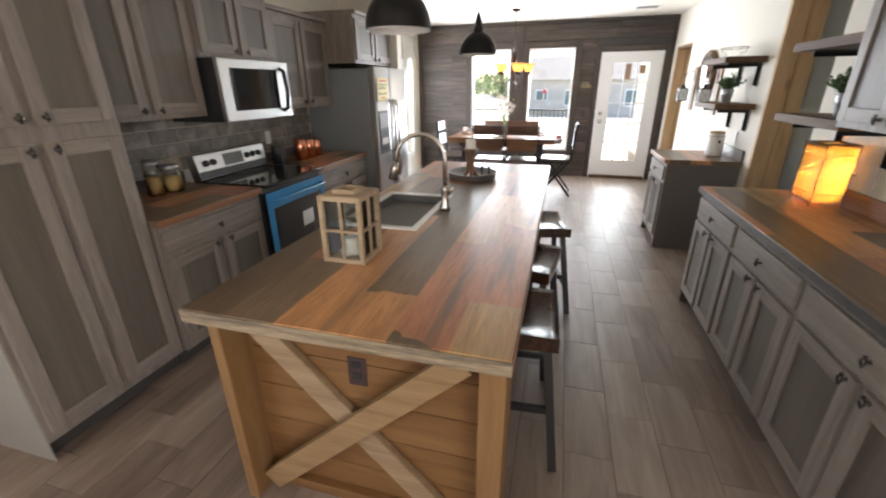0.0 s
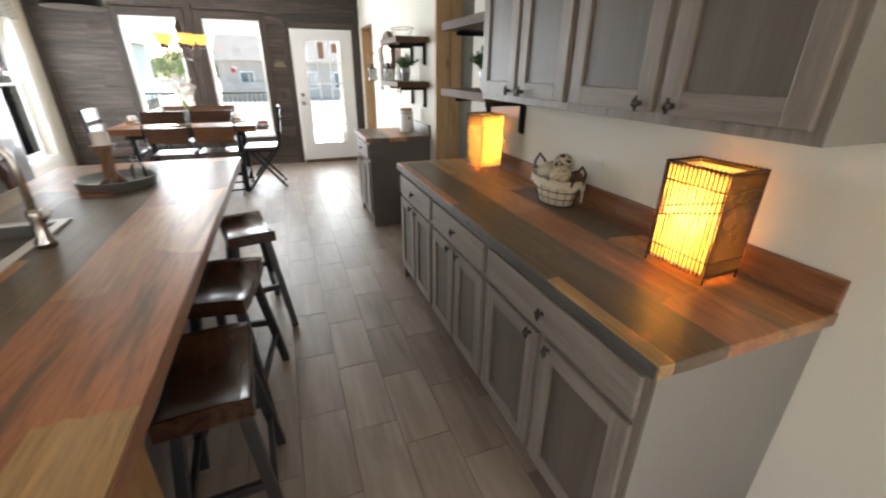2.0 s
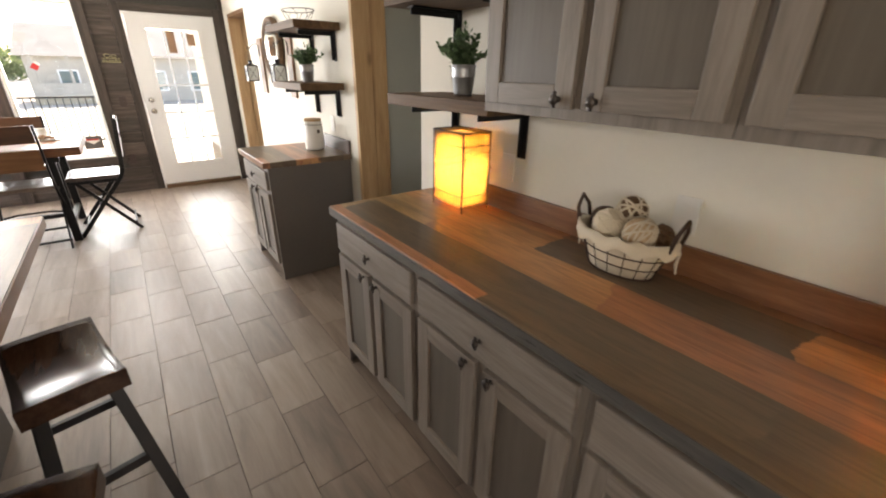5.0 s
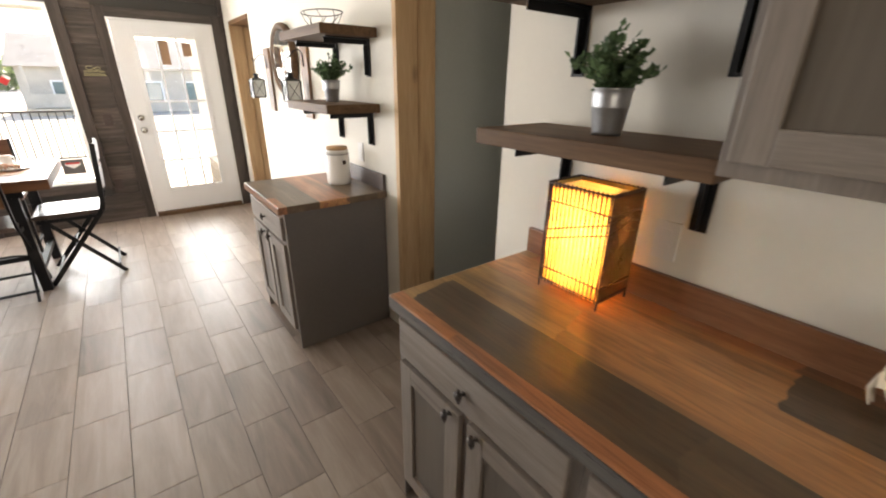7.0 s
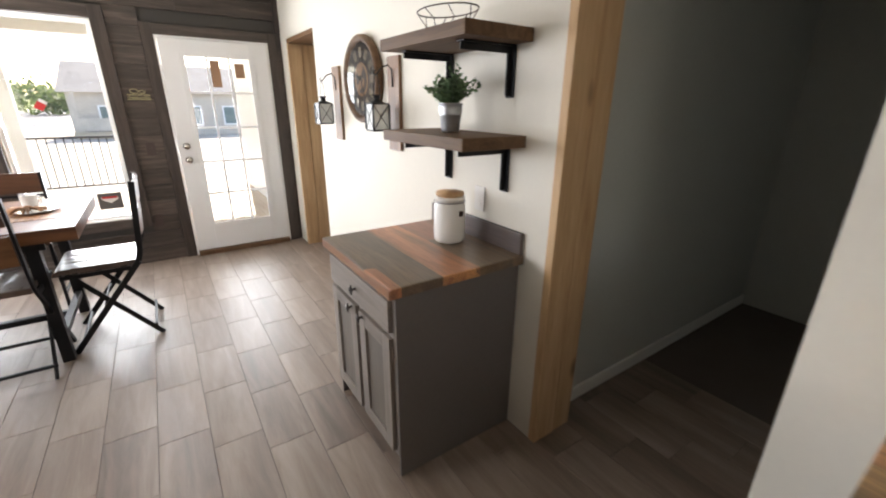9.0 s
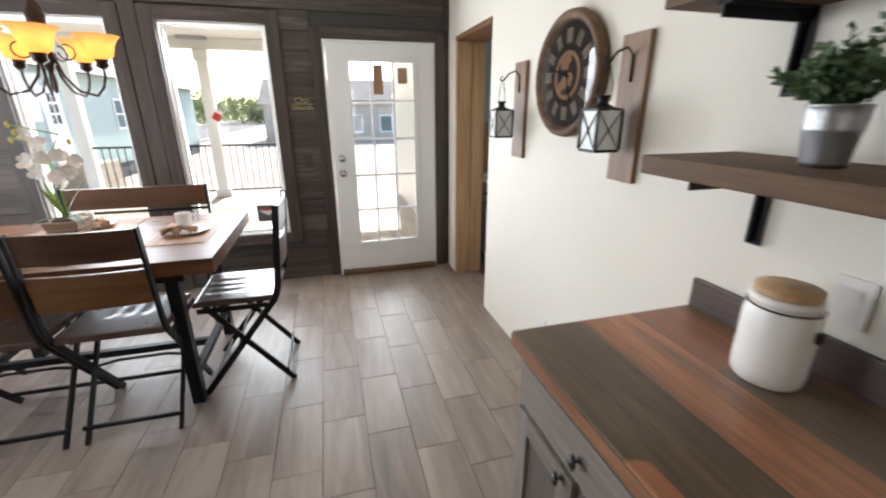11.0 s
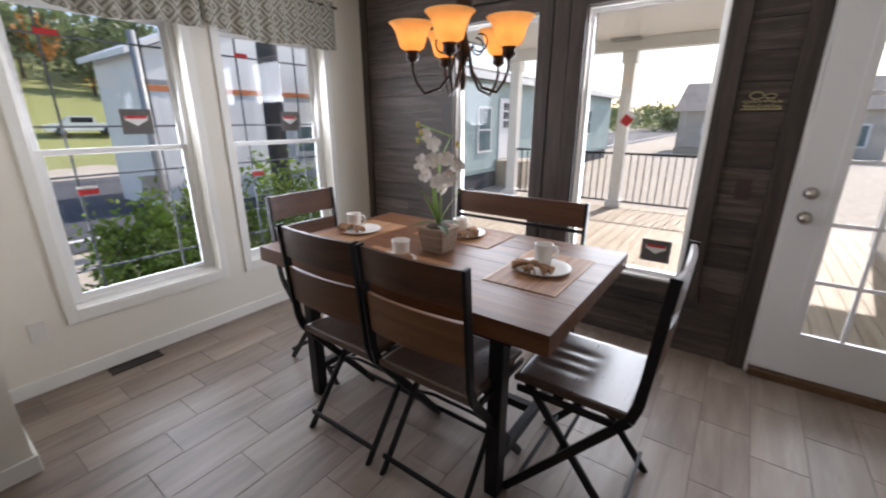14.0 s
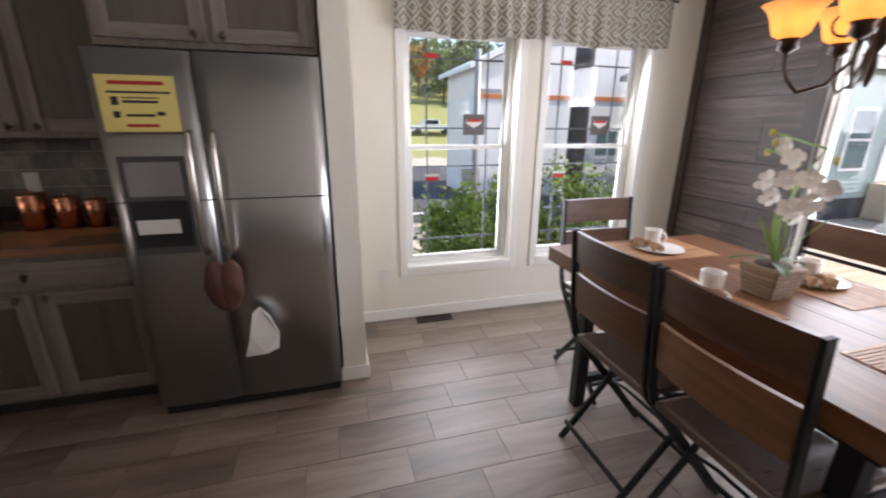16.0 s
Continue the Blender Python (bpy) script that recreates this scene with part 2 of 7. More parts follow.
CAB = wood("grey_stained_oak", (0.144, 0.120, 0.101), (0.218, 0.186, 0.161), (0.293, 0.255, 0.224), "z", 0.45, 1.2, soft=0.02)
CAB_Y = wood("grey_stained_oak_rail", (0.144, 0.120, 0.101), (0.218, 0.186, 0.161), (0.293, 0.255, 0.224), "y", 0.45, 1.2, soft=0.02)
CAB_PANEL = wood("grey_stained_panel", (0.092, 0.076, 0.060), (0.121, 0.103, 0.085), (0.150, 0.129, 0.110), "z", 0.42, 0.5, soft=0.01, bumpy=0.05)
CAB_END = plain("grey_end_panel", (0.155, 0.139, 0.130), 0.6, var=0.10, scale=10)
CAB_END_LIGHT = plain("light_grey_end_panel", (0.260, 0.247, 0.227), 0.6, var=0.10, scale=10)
# near-black that paints in the shade of toe kicks, also behind plank joints
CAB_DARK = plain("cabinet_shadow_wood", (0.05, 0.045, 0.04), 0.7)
TOP_Y = reclaimed("reclaimed_board_top", "x", "y", 0.33)
TOP_EDGE = wood("rough_board_edge", (0.05, 0.045, 0.04), (0.26, 0.20, 0.13), (0.45, 0.38, 0.28), "x", 0.55, 2.2, bumpy=0.3)
TOP_EDGE_Y = wood("grey_board_edge", (0.04, 0.04, 0.04), (0.085, 0.082, 0.078), (0.15, 0.14, 0.13), "y", 0.3, 1.0)
SPLASH = wood("backsplash_board", (0.15, 0.06, 0.03), (0.24, 0.11, 0.055), (0.32, 0.17, 0.09), "y", 0.35, 1.2)
SPLASH_GREY = wood("grey_backsplash_board", (0.05, 0.04, 0.038), (0.10, 0.075, 0.068), (0.17, 0.11, 0.09), "y", 0.35, 0.8)
PINE = wood("raw_pine", (0.139, 0.064, 0.021), (0.206, 0.107, 0.038), (0.253, 0.146, 0.060), "z", 0.6, 0.8, knots=0.8)
PINE_DOOR = wood("door_frame_pine", (0.37, 0.215, 0.100), (0.54, 0.345, 0.180), (0.65, 0.445, 0.255), "z", 0.6, 0.8, knots=0.9)
GRILLE_GREY = plain("window_grille_grey", (0.10, 0.105, 0.115), 0.5)
BRACE = wood("sawn_pine_brace", (0.150, 0.085, 0.035), (0.250, 0.155, 0.072), (0.330, 0.215, 0.110), "x", 0.6, 0.9, knots=0.9)
BRACE_PALE = wood("dusty_pine_brace", (0.170, 0.110, 0.060), (0.270, 0.185, 0.105), (0.350, 0.250, 0.150), "x", 0.62, 0.9, knots=0.5)
PINE_X = wood("raw_pine_board", (0.112, 0.048, 0.015), (0.173, 0.082, 0.026), (0.219, 0.114, 0.041), "x", 0.55, 0.8, knots=0.8, soft=0.06)
PINE_GREY = wood("weathered_pine", (0.240, 0.168, 0.104), (0.352, 0.264, 0.168), (0.440, 0.344, 0.232), "x", 0.65, 1.0, knots=0.6)
DARK_PLANK = wood("dark_wall_plank", (0.020, 0.014, 0.011), (0.060, 0.045, 0.037), (0.135, 0.106, 0.089), "x", 0.55, 1.1, soft=0.06, bumpy=0.25)
DARK_TRIM = wood("dark_trim_wood", (0.018, 0.013, 0.010), (0.047, 0.034, 0.028), (0.090, 0.069, 0.058), "z", 0.5, 1.1, soft=0.02)
BROWN_SHELF = wood("brown_shelf_board", (0.060, 0.031, 0.015), (0.120, 0.066, 0.033), (0.175, 0.102, 0.054), "y", 0.62, 1.0, knots=0.5, spec=0.3)
RED_BOARD = wood("reddish_board", (0.11, 0.052, 0.024), (0.19, 0.098, 0.047), (0.27, 0.15, 0.08), "z", 0.5, 0.8)
CHAIR_WOOD = wood("chair_slat_wood", (0.047, 0.019, 0.009), (0.089, 0.038, 0.018), (0.128, 0.058, 0.028), "x", 0.38, 0.9, soft=0.08)
# slat brown raised to orange, painting in the light on one back slat
CHAIR_LIT = wood("orange_brown_slat", (0.085, 0.034, 0.012), (0.150, 0.064, 0.022), (0.200, 0.092, 0.036), "x", 0.42, 0.9, soft=0.04)
CHAIR_WOOD_Y = wood("chair_slat_wood_side", (0.047, 0.019, 0.009), (0.089, 0.038, 0.018), (0.128, 0.058, 0.028), "y", 0.38, 0.9, soft=0.08)
TABLE_WOOD = wood("table_wood", (0.066, 0.024, 0.009), (0.140, 0.056, 0.021), (0.200, 0.088, 0.037), "x", 0.42, 0.8, soft=0.03, spec=0.35)
SEAT_WOOD = wood("stool_seat_wood", (0.022, 0.010, 0.006), (0.045, 0.020, 0.011), (0.07, 0.034, 0.02), "y", 0.22, 0.8)
BLACK_METAL = plain("black_iron", (0.011, 0.011, 0.012), 0.42, 0.5, var=0.25)
BLACK_WOOD = plain("black_painted_wood", (0.014, 0.013, 0.014), 0.45, var=0.2)
BRONZE = plain("dark_bronze", (0.045, 0.028, 0.02), 0.4, 0.8, var=0.3)
KNOB = plain("aged_pewter", (0.10, 0.09, 0.085), 0.35, 0.9, var=0.4, scale=60)
STEEL = plain("stainless_steel", (0.50, 0.50, 0.50), 0.30, 1.0, var=0.05, scale=5, bumpy=0.02)
STEEL_SIDE = plain("grey_appliance_side", (0.27, 0.29, 0.30), 0.5, 0.2, var=0.05)
NICKEL = plain("brushed_nickel", (0.52, 0.49, 0.45), 0.25, 1.0, var=0.08)
BLACK_GLASS = plain("black_glass", (0.012, 0.012, 0.014), 0.06, 0.0, var=0.1, bumpy=0)
BLACK_PLASTIC = plain("black_plastic", (0.02, 0.02, 0.022), 0.4)
BLUE_FILM = plain("blue_protective_film", (0.03, 0.24, 0.50), 0.3, var=0.15)
COPPER = plain("copper", (0.72, 0.30, 0.18), 0.25, 1.0, var=0.15)
SINK_GREY = plain("grey_composite", (0.11, 0.11, 0.105), 0.45, var=0.15, scale=60)
CERAMIC = plain("white_ceramic", (0.78, 0.76, 0.72), 0.25, var=0.03)
GALV = plain("galvanized_metal", (0.42, 0.43, 0.44), 0.42, 0.85, var=0.25, scale=40)
PAPER = plain("white_paper", (0.78, 0.77, 0.75), 0.7, var=0.05)
YELLOW_PAPER = plain("yellow_price_card", (0.80, 0.66, 0.22), 0.6, var=0.04)
INK = plain("dark_ink", (0.03, 0.03, 0.04), 0.7)
RED_INK = plain("red_print", (0.55, 0.03, 0.03), 0.6)
CARD_GREY = plain("grey_printed_card", (0.11, 0.10, 0.094), 0.5)
LINEN = plain("linen_cloth", (0.62, 0.54, 0.42), 0.9, var=0.12, scale=40, bumpy=0.4)
NAPKIN = plain("tan_napkin", (0.36, 0.215, 0.13), 0.85, var=0.15, scale=40, bumpy=0.3)
WICKER = wood("wicker_ball", (0.22, 0.12, 0.06), (0.42, 0.28, 0.16), (0.60, 0.46, 0.30), "x", 0.7, 3.0)
BROWN_LEATHER = plain("brown_glove_leather", (0.10, 0.035, 0.025), 0.55, var=0.2)
OUTLET_WHITE = plain("white_outlet_plastic", (0.72, 0.70, 0.66), 0.4, var=0.02)
OUTLET_BROWN = plain("brown_outlet_plastic", (0.05, 0.03, 0.028), 0.4)
CANDLE = plain("candle_wax", (0.80, 0.76, 0.68), 0.5, var=0.03)
STONES = plain("pale_pebbles", (0.50, 0.46, 0.42), 0.6, var=0.3)
LAMP_PAPER = shade_paper("lamp_paper", (0.50, 0.34, 0.145), 0.75)
WHITE_LINER = shade_paper("white_lamp_liner", (0.86, 0.80, 0.66), 0.6)
CHAIR_SEAT = wood("glossy_chair_seat", (0.060, 0.034, 0.022), (0.075, 0.043, 0.028), (0.090, 0.052, 0.034), "y", 0.30, 0.9, bumpy=0.02, spec=1.0)
AMBER = shade_paper("amber_glass", (0.90, 0.47, 0.17), 0.6)
BULB = glow("lit_bulb", (1.0, 0.66, 0.30), 5)
TWIG = plain("brown_twig", (0.05, 0.025, 0.015), 0.6, var=0.3)
GLASS = glassy("window_glass", (0.97, 0.99, 0.98))
JAR_GLASS = glassy("clear_jar_glass", (0.93, 0.95, 0.94), 0.10, 0.02)
CLOCK_FACE = plain("dark_clock_face", (0.035, 0.025, 0.022), 0.3, var=0.3, scale=30)
CLOCK_MARK = plain("faded_clock_numerals", (0.40, 0.33, 0.25), 0.6, var=0.2)
CLOCK_MAP = plain("rust_clock_print", (0.36, 0.20, 0.11), 0.6, var=0.35, scale=60)
LEAF = leafy("dusty_green_leaf", (0.11, 0.18, 0.085), 0.5, 50)
LEAF_BLADE = plain("bright_orchid_leaf", (0.16, 0.27, 0.05), 0.35, var=0.3)
PETAL = plain("white_petal", (0.80, 0.76, 0.72), 0.6, var=0.05)
BUD = plain("yellow_bud", (0.55, 0.45, 0.10), 0.6)
POT_WEAVE = wood("woven_pot", (0.12, 0.075, 0.045), (0.24, 0.155, 0.095), (0.34, 0.24, 0.16), "x", 0.7, 2.5)
BAMBOO = wood("bamboo_slat", (0.25, 0.115, 0.05), (0.38, 0.19, 0.09), (0.48, 0.27, 0.14), "y", 0.5, 1.0, soft=0.1)
SILVER = plain("silver_sign", (0.55, 0.50, 0.30), 0.3, 0.9)
BRASS = plain("satin_brass", (0.60, 0.48, 0.30), 0.3, 1.0)
SIDING = plain("pale_green_siding", (0.36, 0.46, 0.44), 0.6, var=0.05, scale=3)
ROOF = plain("grey_shingle", (0.16, 0.15, 0.145), 0.9, var=0.2, scale=8)
SHINGLE_TAN = plain("tan_shingle", (0.30, 0.26, 0.22), 0.9, var=0.2, scale=8)
GRAVEL = plain("pale_gravel", (0.42, 0.37, 0.30), 0.95, var=0.25, scale=12, bumpy=0.5)
ASPHALT = plain("asphalt", (0.065, 0.068, 0.075), 0.9, var=0.2, scale=10)
GRASS = plain("dry_grass", (0.22, 0.24, 0.07), 0.95, var=0.3, scale=3)
DECK = wood("deck_board", (0.30, 0.24, 0.17), (0.42, 0.35, 0.26), (0.52, 0.45, 0.36), "y", 0.7, 0.6)
BUSH_LEAF = leafy("garden_bush_leaf", (0.20, 0.30, 0.045), 0.6, 6)
WOODS = leafy("far_wood_leaf", (0.12, 0.16, 0.065), 0.5, 0.3)
AUTUMN = leafy("autumn_leaf", (0.45, 0.21, 0.04), 0.4, 0.3)
BARK = plain("bark", (0.09, 0.065, 0.05), 0.9, var=0.3)
BROWN_SIDING = plain("brown_siding", (0.48, 0.43, 0.37), 0.7, var=0.15)
TEAL_GLASS = plain("teal_tinted_glass", (0.10, 0.16, 0.17), 0.15)
DARK_STEEL = plain("dark_utility_steel", (0.05, 0.055, 0.065), 0.5, 0.3)


def floor_tile_material():
    """Wood-look porcelain, the grain along y, each tile its own tone."""
    m, t, b = material("wood_look_tile", 0.42, 0.0, 0.9)
    i = t.nodes.new("ShaderNodeObjectInfo")
    g = t.nodes.new("ShaderNodeNewGeometry")
    add = t.nodes.new("ShaderNodeVectorMath")
    add.operation = "ADD"
    mp = t.nodes.new("ShaderNodeMapping")
    mp.inputs["Scale"].default_value = (1, 0.12, 1)
    t.links.new(g.outputs["Position"], mp.inputs[0])
    sh = t.nodes.new("ShaderNodeCombineXYZ")
    r = math_node(t, "ADD", math_node(t, "MULTIPLY", i.outputs["Random"], 23.0), math_node(t, "MULTIPLY", g.outputs["Random Per Island"], 31.0))
    t.links.new(r, sh.inputs[0])
    t.links.new(r, sh.inputs[1])
    t.links.new(mp.outputs[0], add.inputs[0])
    t.links.new(sh.outputs[0], add.inputs[1])
    rings, fine, cloud = noise_tex(t, add.outputs[0], 14, 6, 0.6, 0.8), noise_tex(t, add.outputs[0], 110, 3), noise_tex(t, add.outputs[0], 4, 3)
    f = math_node(t, "ADD", math_node(t, "MULTIPLY", rings, 0.45), math_node(t, "ADD", math_node(t, "MULTIPLY", fine, 0.07), math_node(t, "MULTIPLY", cloud, 0.48)))
    tone = math_node(t, "ADD", math_node(t, "MULTIPLY", i.outputs["Random"], 0.09), math_node(t, "MULTIPLY", g.outputs["Random Per Island"], 0.09))
    f = math_node(t, "ADD", f, math_node(t, "SUBTRACT", tone, 0.06))
    t.links.new(ramp(t, f, [(0.33, (0.099, 0.069, 0.051)), (0.5, (0.201, 0.148, 0.114)), (0.67, (0.309, 0.243, 0.195))]), b.inputs["Base Color"])
    vary_rough(t, b, rings, 0.37, 0.52)
    bump(t, b, cloud, 0.10, 0.0012)
    return m


TILE = floor_tile_material()
GROUT = plain("tile_grout", (0.12, 0.097, 0.082), 0.9)


def stone_tile_material():
    m, t, b = material("slate_backsplash_tile", 0.5)
    i = t.nodes.new("ShaderNodeObjectInfo")
    v = world_coords(t)
    n = noise_tex(t, v, 9, 6, 0.65, 0.5)
    f = math_node(t, "ADD", n, math_node(t, "MULTIPLY", math_node(t, "SUBTRACT", i.outputs["Random"], 0.5), 0.25))
    t.links.new(ramp(t, f, [(0.3, (0.12, 0.108, 0.095)), (0.55, (0.24, 0.215, 0.19)), (0.75, (0.40, 0.36, 0.32))]), b.inputs["Base Color"])
    bump(t, b, n, 0.15, 0.002)
    return m


STONE_TILE = stone_tile_material()


def valance_material():
    """Grey fabric woven with nested lozenges."""
    m, t, b = material("patterned_valance_fabric", 0.9)
    g = t.nodes.new("ShaderNodeNewGeometry")
    sep = t.nodes.new("ShaderNodeSeparateXYZ")
    t.links.new(g.outputs["Position"], sep.inputs[0])
    wob = noise_tex(t, g.outputs["Position"], 30, 2)
    a = math_node(t, "PINGPONG", math_node(t, "ADD", sep.outputs[1], math_node(t, "MULTIPLY", wob, 0.01)), 0.055)
    c = math_node(t, "PINGPONG", sep.outputs[2], 0.07)
    d = math_node(t, "ADD", math_node(t, "MULTIPLY", a, 1.0), math_node(t, "MULTIPLY", c, 0.85))
    w = math_node(t, "PINGPONG", d, 0.017)
    col = ramp(t, math_node(t, "MULTIPLY", w, 58.0), [(0.30, (0.16, 0.15, 0.125)), (0.55, (0.42, 0.40, 0.34))])
    t.links.new(col, b.inputs["Base Color"])
    bump(t, b, wob, 0.3, 0.001)
    return m


VALANCE = valance_material()


# ---- mesh helpers ----
def b_box(bm, lo, hi, bevel=0.0, m=None):
    """Adds a box from corner to corner; bevel rounds its edges."""
    t = bmesh.new()
    bmesh.ops.create_cube(t, size=1)
    for v in t.verts:
        v.co = Vector([l + (c + 0.5) * (h - l) for c, l, h in zip(v.co, lo, hi)])
    if bevel:
        bmesh.ops.bevel(t, geom=t.edges[:], offset=min(bevel, *[abs(h - l) * 0.45 for l, h in zip(lo, hi)]), segments=2, affect="EDGES", profile=0.6)
    return b_join(bm, t, m)


def b_join(bm, t, m=None):
    if m is not None:
        t.transform(m)
    tmp = bpy.data.meshes.new("tmp")
    t.to_mesh(tmp)
    t.free()
    bm.from_mesh(tmp)
    bpy.data.meshes.remove(tmp)
    return bm


def b_tube(bm, pts, r, sides=8, closed=False):
    """A round bar that follows points; r is one radius or one per point."""
    pts = [Vector(p) for p in pts]
    rs = r if isinstance(r, (list, tuple)) else [r] * len(pts)
    rings, up = [], None
    n = len(pts)
    for i, p in enumerate(pts):
        a, c = pts[(i - 1) % n] if (closed or i) else p, pts[(i + 1) % n] if (closed or i < n - 1) else p
        d = (c - a).normalized()
        if up is None:
            up = d.orthogonal().normalized()
        up = (up - d * up.dot(d))
        up = up.normalized() if up.length > 1e-6 else d.orthogonal().normalized()
        side = d.cross(up)
        rings.append([bm.verts.new(p + (up * math.cos(k * math.tau / sides) + side * math.sin(k * math.tau / sides)) * rs[i]) for k in range(sides)])
    for i in range(n if closed else n - 1):
        a, c = rings[i], rings[(i + 1) % n]
        for k in range(sides):
            f = bm.faces.new((a[k], a[(k + 1) % sides], c[(k + 1) % sides], c[k]))
            f.smooth = True
    if not closed:
        bm.faces.new(rings[0][::-1])
        bm.faces.new(rings[-1])
    return bm


def b_bar(bm, p, q, w, h, up=(0, 0, 1), bevel=0.002):
    """A square bar w wide and h high from p to q."""
    p, q = Vector(p), Vector(q)
    d = (q - p).normalized()
    u = Vector(up)
    if abs(d.dot(u)) > 0.99:
        u = Vector((0, 1, 0))
    s = d.cross(u).normalized()
    u = s.cross(d)
    m = Matrix((s, d, u)).transposed().to_4x4()
    m.translation = (p + q) / 2
    l = (q - p).length
    return b_box(bm, (-w / 2, -l / 2, -h / 2), (w / 2, l / 2, h / 2), bevel, m)


def b_lathe(bm, profile, at=(0, 0, 0), sides=32, cap=False):
    """Turns a profile of (radius, height) round the upright axis."""
    rings = []
    for r, z in profile:
        rings.append([bm.verts.new((at[0] + r * math.cos(k * math.tau / sides), at[1] + r * math.sin(k * math.tau / sides), at[2] + z)) for k in range(sides)])
    for a, c in zip(rings, rings[1:]):
        for k in range(sides):
            f = bm.faces.new((a[k], a[(k + 1) % sides], c[(k + 1) % sides], c[k]))
            f.smooth = True
    if cap:
        bm.faces.new(rings[0][::-1])
        bm.faces.new(rings[-1])
    return bm


def b_ball(bm, at, r, scale=(1, 1, 1), sub=2):
    t = bmesh.new()
    bmesh.ops.create_icosphere(t, subdivisions=sub, radius=r)
    for f in t.faces:
        f.smooth = True
    return b_join(bm, t, Matrix.Translation(at) @ Matrix.Diagonal((*scale, 1)))


def link(name, bm, mat, parent=None, label=""):
    me = bpy.data.meshes.new(name)
    bm.normal_update()
    bm.to_mesh(me)
    bm.free()
    me.materials.append(mat)
    ob = new(name, me)
    if parent is not None:
        ob.parent = parent
    if label:
        ob["label"] = label
    return ob


def part(name, bm, mat, parent, label=""):
    return link(name, bm, mat, parent, label)


def box(name, lo, hi, mat, parent=None, bevel=0.003, label=""):
    return link(name, b_box(bmesh.new(), lo, hi, bevel), mat, parent, label)


def tube(name, pts, r, mat, parent, label="", sides=8, closed=False):
    return link(name, b_tube(bmesh.new(), pts, r, sides, closed), mat, parent, label)


def lathe(name, profile, mat, parent, at=(0, 0, 0), label="", sides=32, cap=False):
    return link(name, b_lathe(bmesh.new(), profile, at, sides, cap), mat, parent, label)


def thing(name, at, label, category, group="", rz=0.0, kind=""):
    ob = new(name)
    ob.matrix_basis = pose(*at, 0, 0, rz)
    return tagged(ob, label, category, group, kind)


def solid(name, lo, hi, mat, label, category, bevel=0.0, kind="structure"):
    return tagged(box(name, lo, hi, mat, None, bevel), label, category, kind=kind)


def text_mesh(name, words, size, mat, parent, m):
    cu = bpy.data.curves.new(name, "FONT")
    cu.body, cu.size, cu.extrude, cu.align_x, cu.align_y = words, size, 0.0004, "CENTER", "CENTER"
    tmp = bpy.data.objects.new(name, cu)
    me = bpy.data.meshes.new_from_object(tmp)
    bpy.data.objects.remove(tmp)
    me.transform(m)
    me.materials.clear()
    me.materials.append(mat)
    ob = new(name, me)
    ob.parent = parent
    return ob


# ---- structure ----
XL, XR, YN, YD, ZC = -2.63, 1.675, -4.0, 8.22, 2.58
solid("ceiling", (XL - 0.2, YN - 0.2, ZC), (XR + 2.6, YD + 0.2, ZC + 0.12), CEILING, "cream textured ceiling over kitchen and dining room", "ceiling")
box("subfloor", (XL - 0.2, YN - 0.2, -0.12), (XR + 2.6, YD + 0.2, -0.004), GROUT, None, 0)
floor = tagged(bpy.data.objects["subfloor"], "wood-look tile floor with dark joints, slightly glossy", "floor", kind="structure")
floor.name = "floor"


def wall_with_holes(name, axis, at, thick, a0, a1, holes, mat, label, z0=0.0, z1=ZC):
    """A wall along one axis, cut by holes (start, end, bottom, top)."""
    bm = bmesh.new()

    def put(p0, p1, h0, h1):
        if p1 - p0 > 1e-4 and h1 - h0 > 1e-4:
            lo, hi = ((p0, at, h0), (p1, at + thick, h1)) if axis == "x" else ((at, p0, h0), (at + thick, p1, h1))
            b_box(bm, lo, hi)
    p = a0
    for h in sorted(holes):
        put(p, h[0], z0, z1)
        put(h[0], h[1], z0, h[2])
        put(h[0], h[1], h[3], z1)
        p = h[1]
    put(p, a1, z0, z1)
    return tagged(link(name, bm, mat), label, "wall", kind="structure")


# window and door openings: start, end, bottom, top
WL = [(5.83, 6.665, 0.41, 2.10), (6.90, 7.76, 0.41, 2.10)]
WD = [(-1.62, -0.92, 0.46, 2.16), (-0.60, 0.165, 0.46, 2.16)]
DOOR = (0.585, 1.54, 0.0, 2.075)
# the extra hole at negative y is unseen, added for a fill lamp
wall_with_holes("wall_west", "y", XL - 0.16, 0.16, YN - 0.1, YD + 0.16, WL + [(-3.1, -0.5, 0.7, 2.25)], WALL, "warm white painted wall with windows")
wall_with_holes("wall_north", "x", YD + 0.022, 0.14, XL, XR + 0.2, WD + [DOOR], CAB_DARK, "wall behind the dark planks, with two windows and a glazed door")
# hole south of the counter is unseen too, added to let fill light in
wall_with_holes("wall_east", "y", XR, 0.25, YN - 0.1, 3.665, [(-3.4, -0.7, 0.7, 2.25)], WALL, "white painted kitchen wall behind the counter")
wall_with_holes("wall_east_dining", "y", XR, 0.25, 4.492, YD, [(7.18, 7.98, 0.0, 2.10)], WALL, "white painted dining wall with an unfinished doorway")
wall_with_holes("wall_east_lintel", "y", XR, 0.25, 3.665, 4.492, [(3.665, 4.492, 0.0, 2.30)], WALL, "white wall over the hall opening")
wall_with_holes("wall_south", "x", YN - 0.12, 0.12, XL, XR + 0.2, [], WALL, "plain white wall closing the room")
wall_with_holes("wall_hall", "x", 4.56, 0.1, XR + 0.25, XR + 2.5, [], GREY_WALL, "grey-green painted hall wall")
wall_with_holes("wall_hall_south", "x", 3.3, 0.1, XR + 0.25, XR + 2.5, [], GREY_WALL, "grey-green painted hall wall")
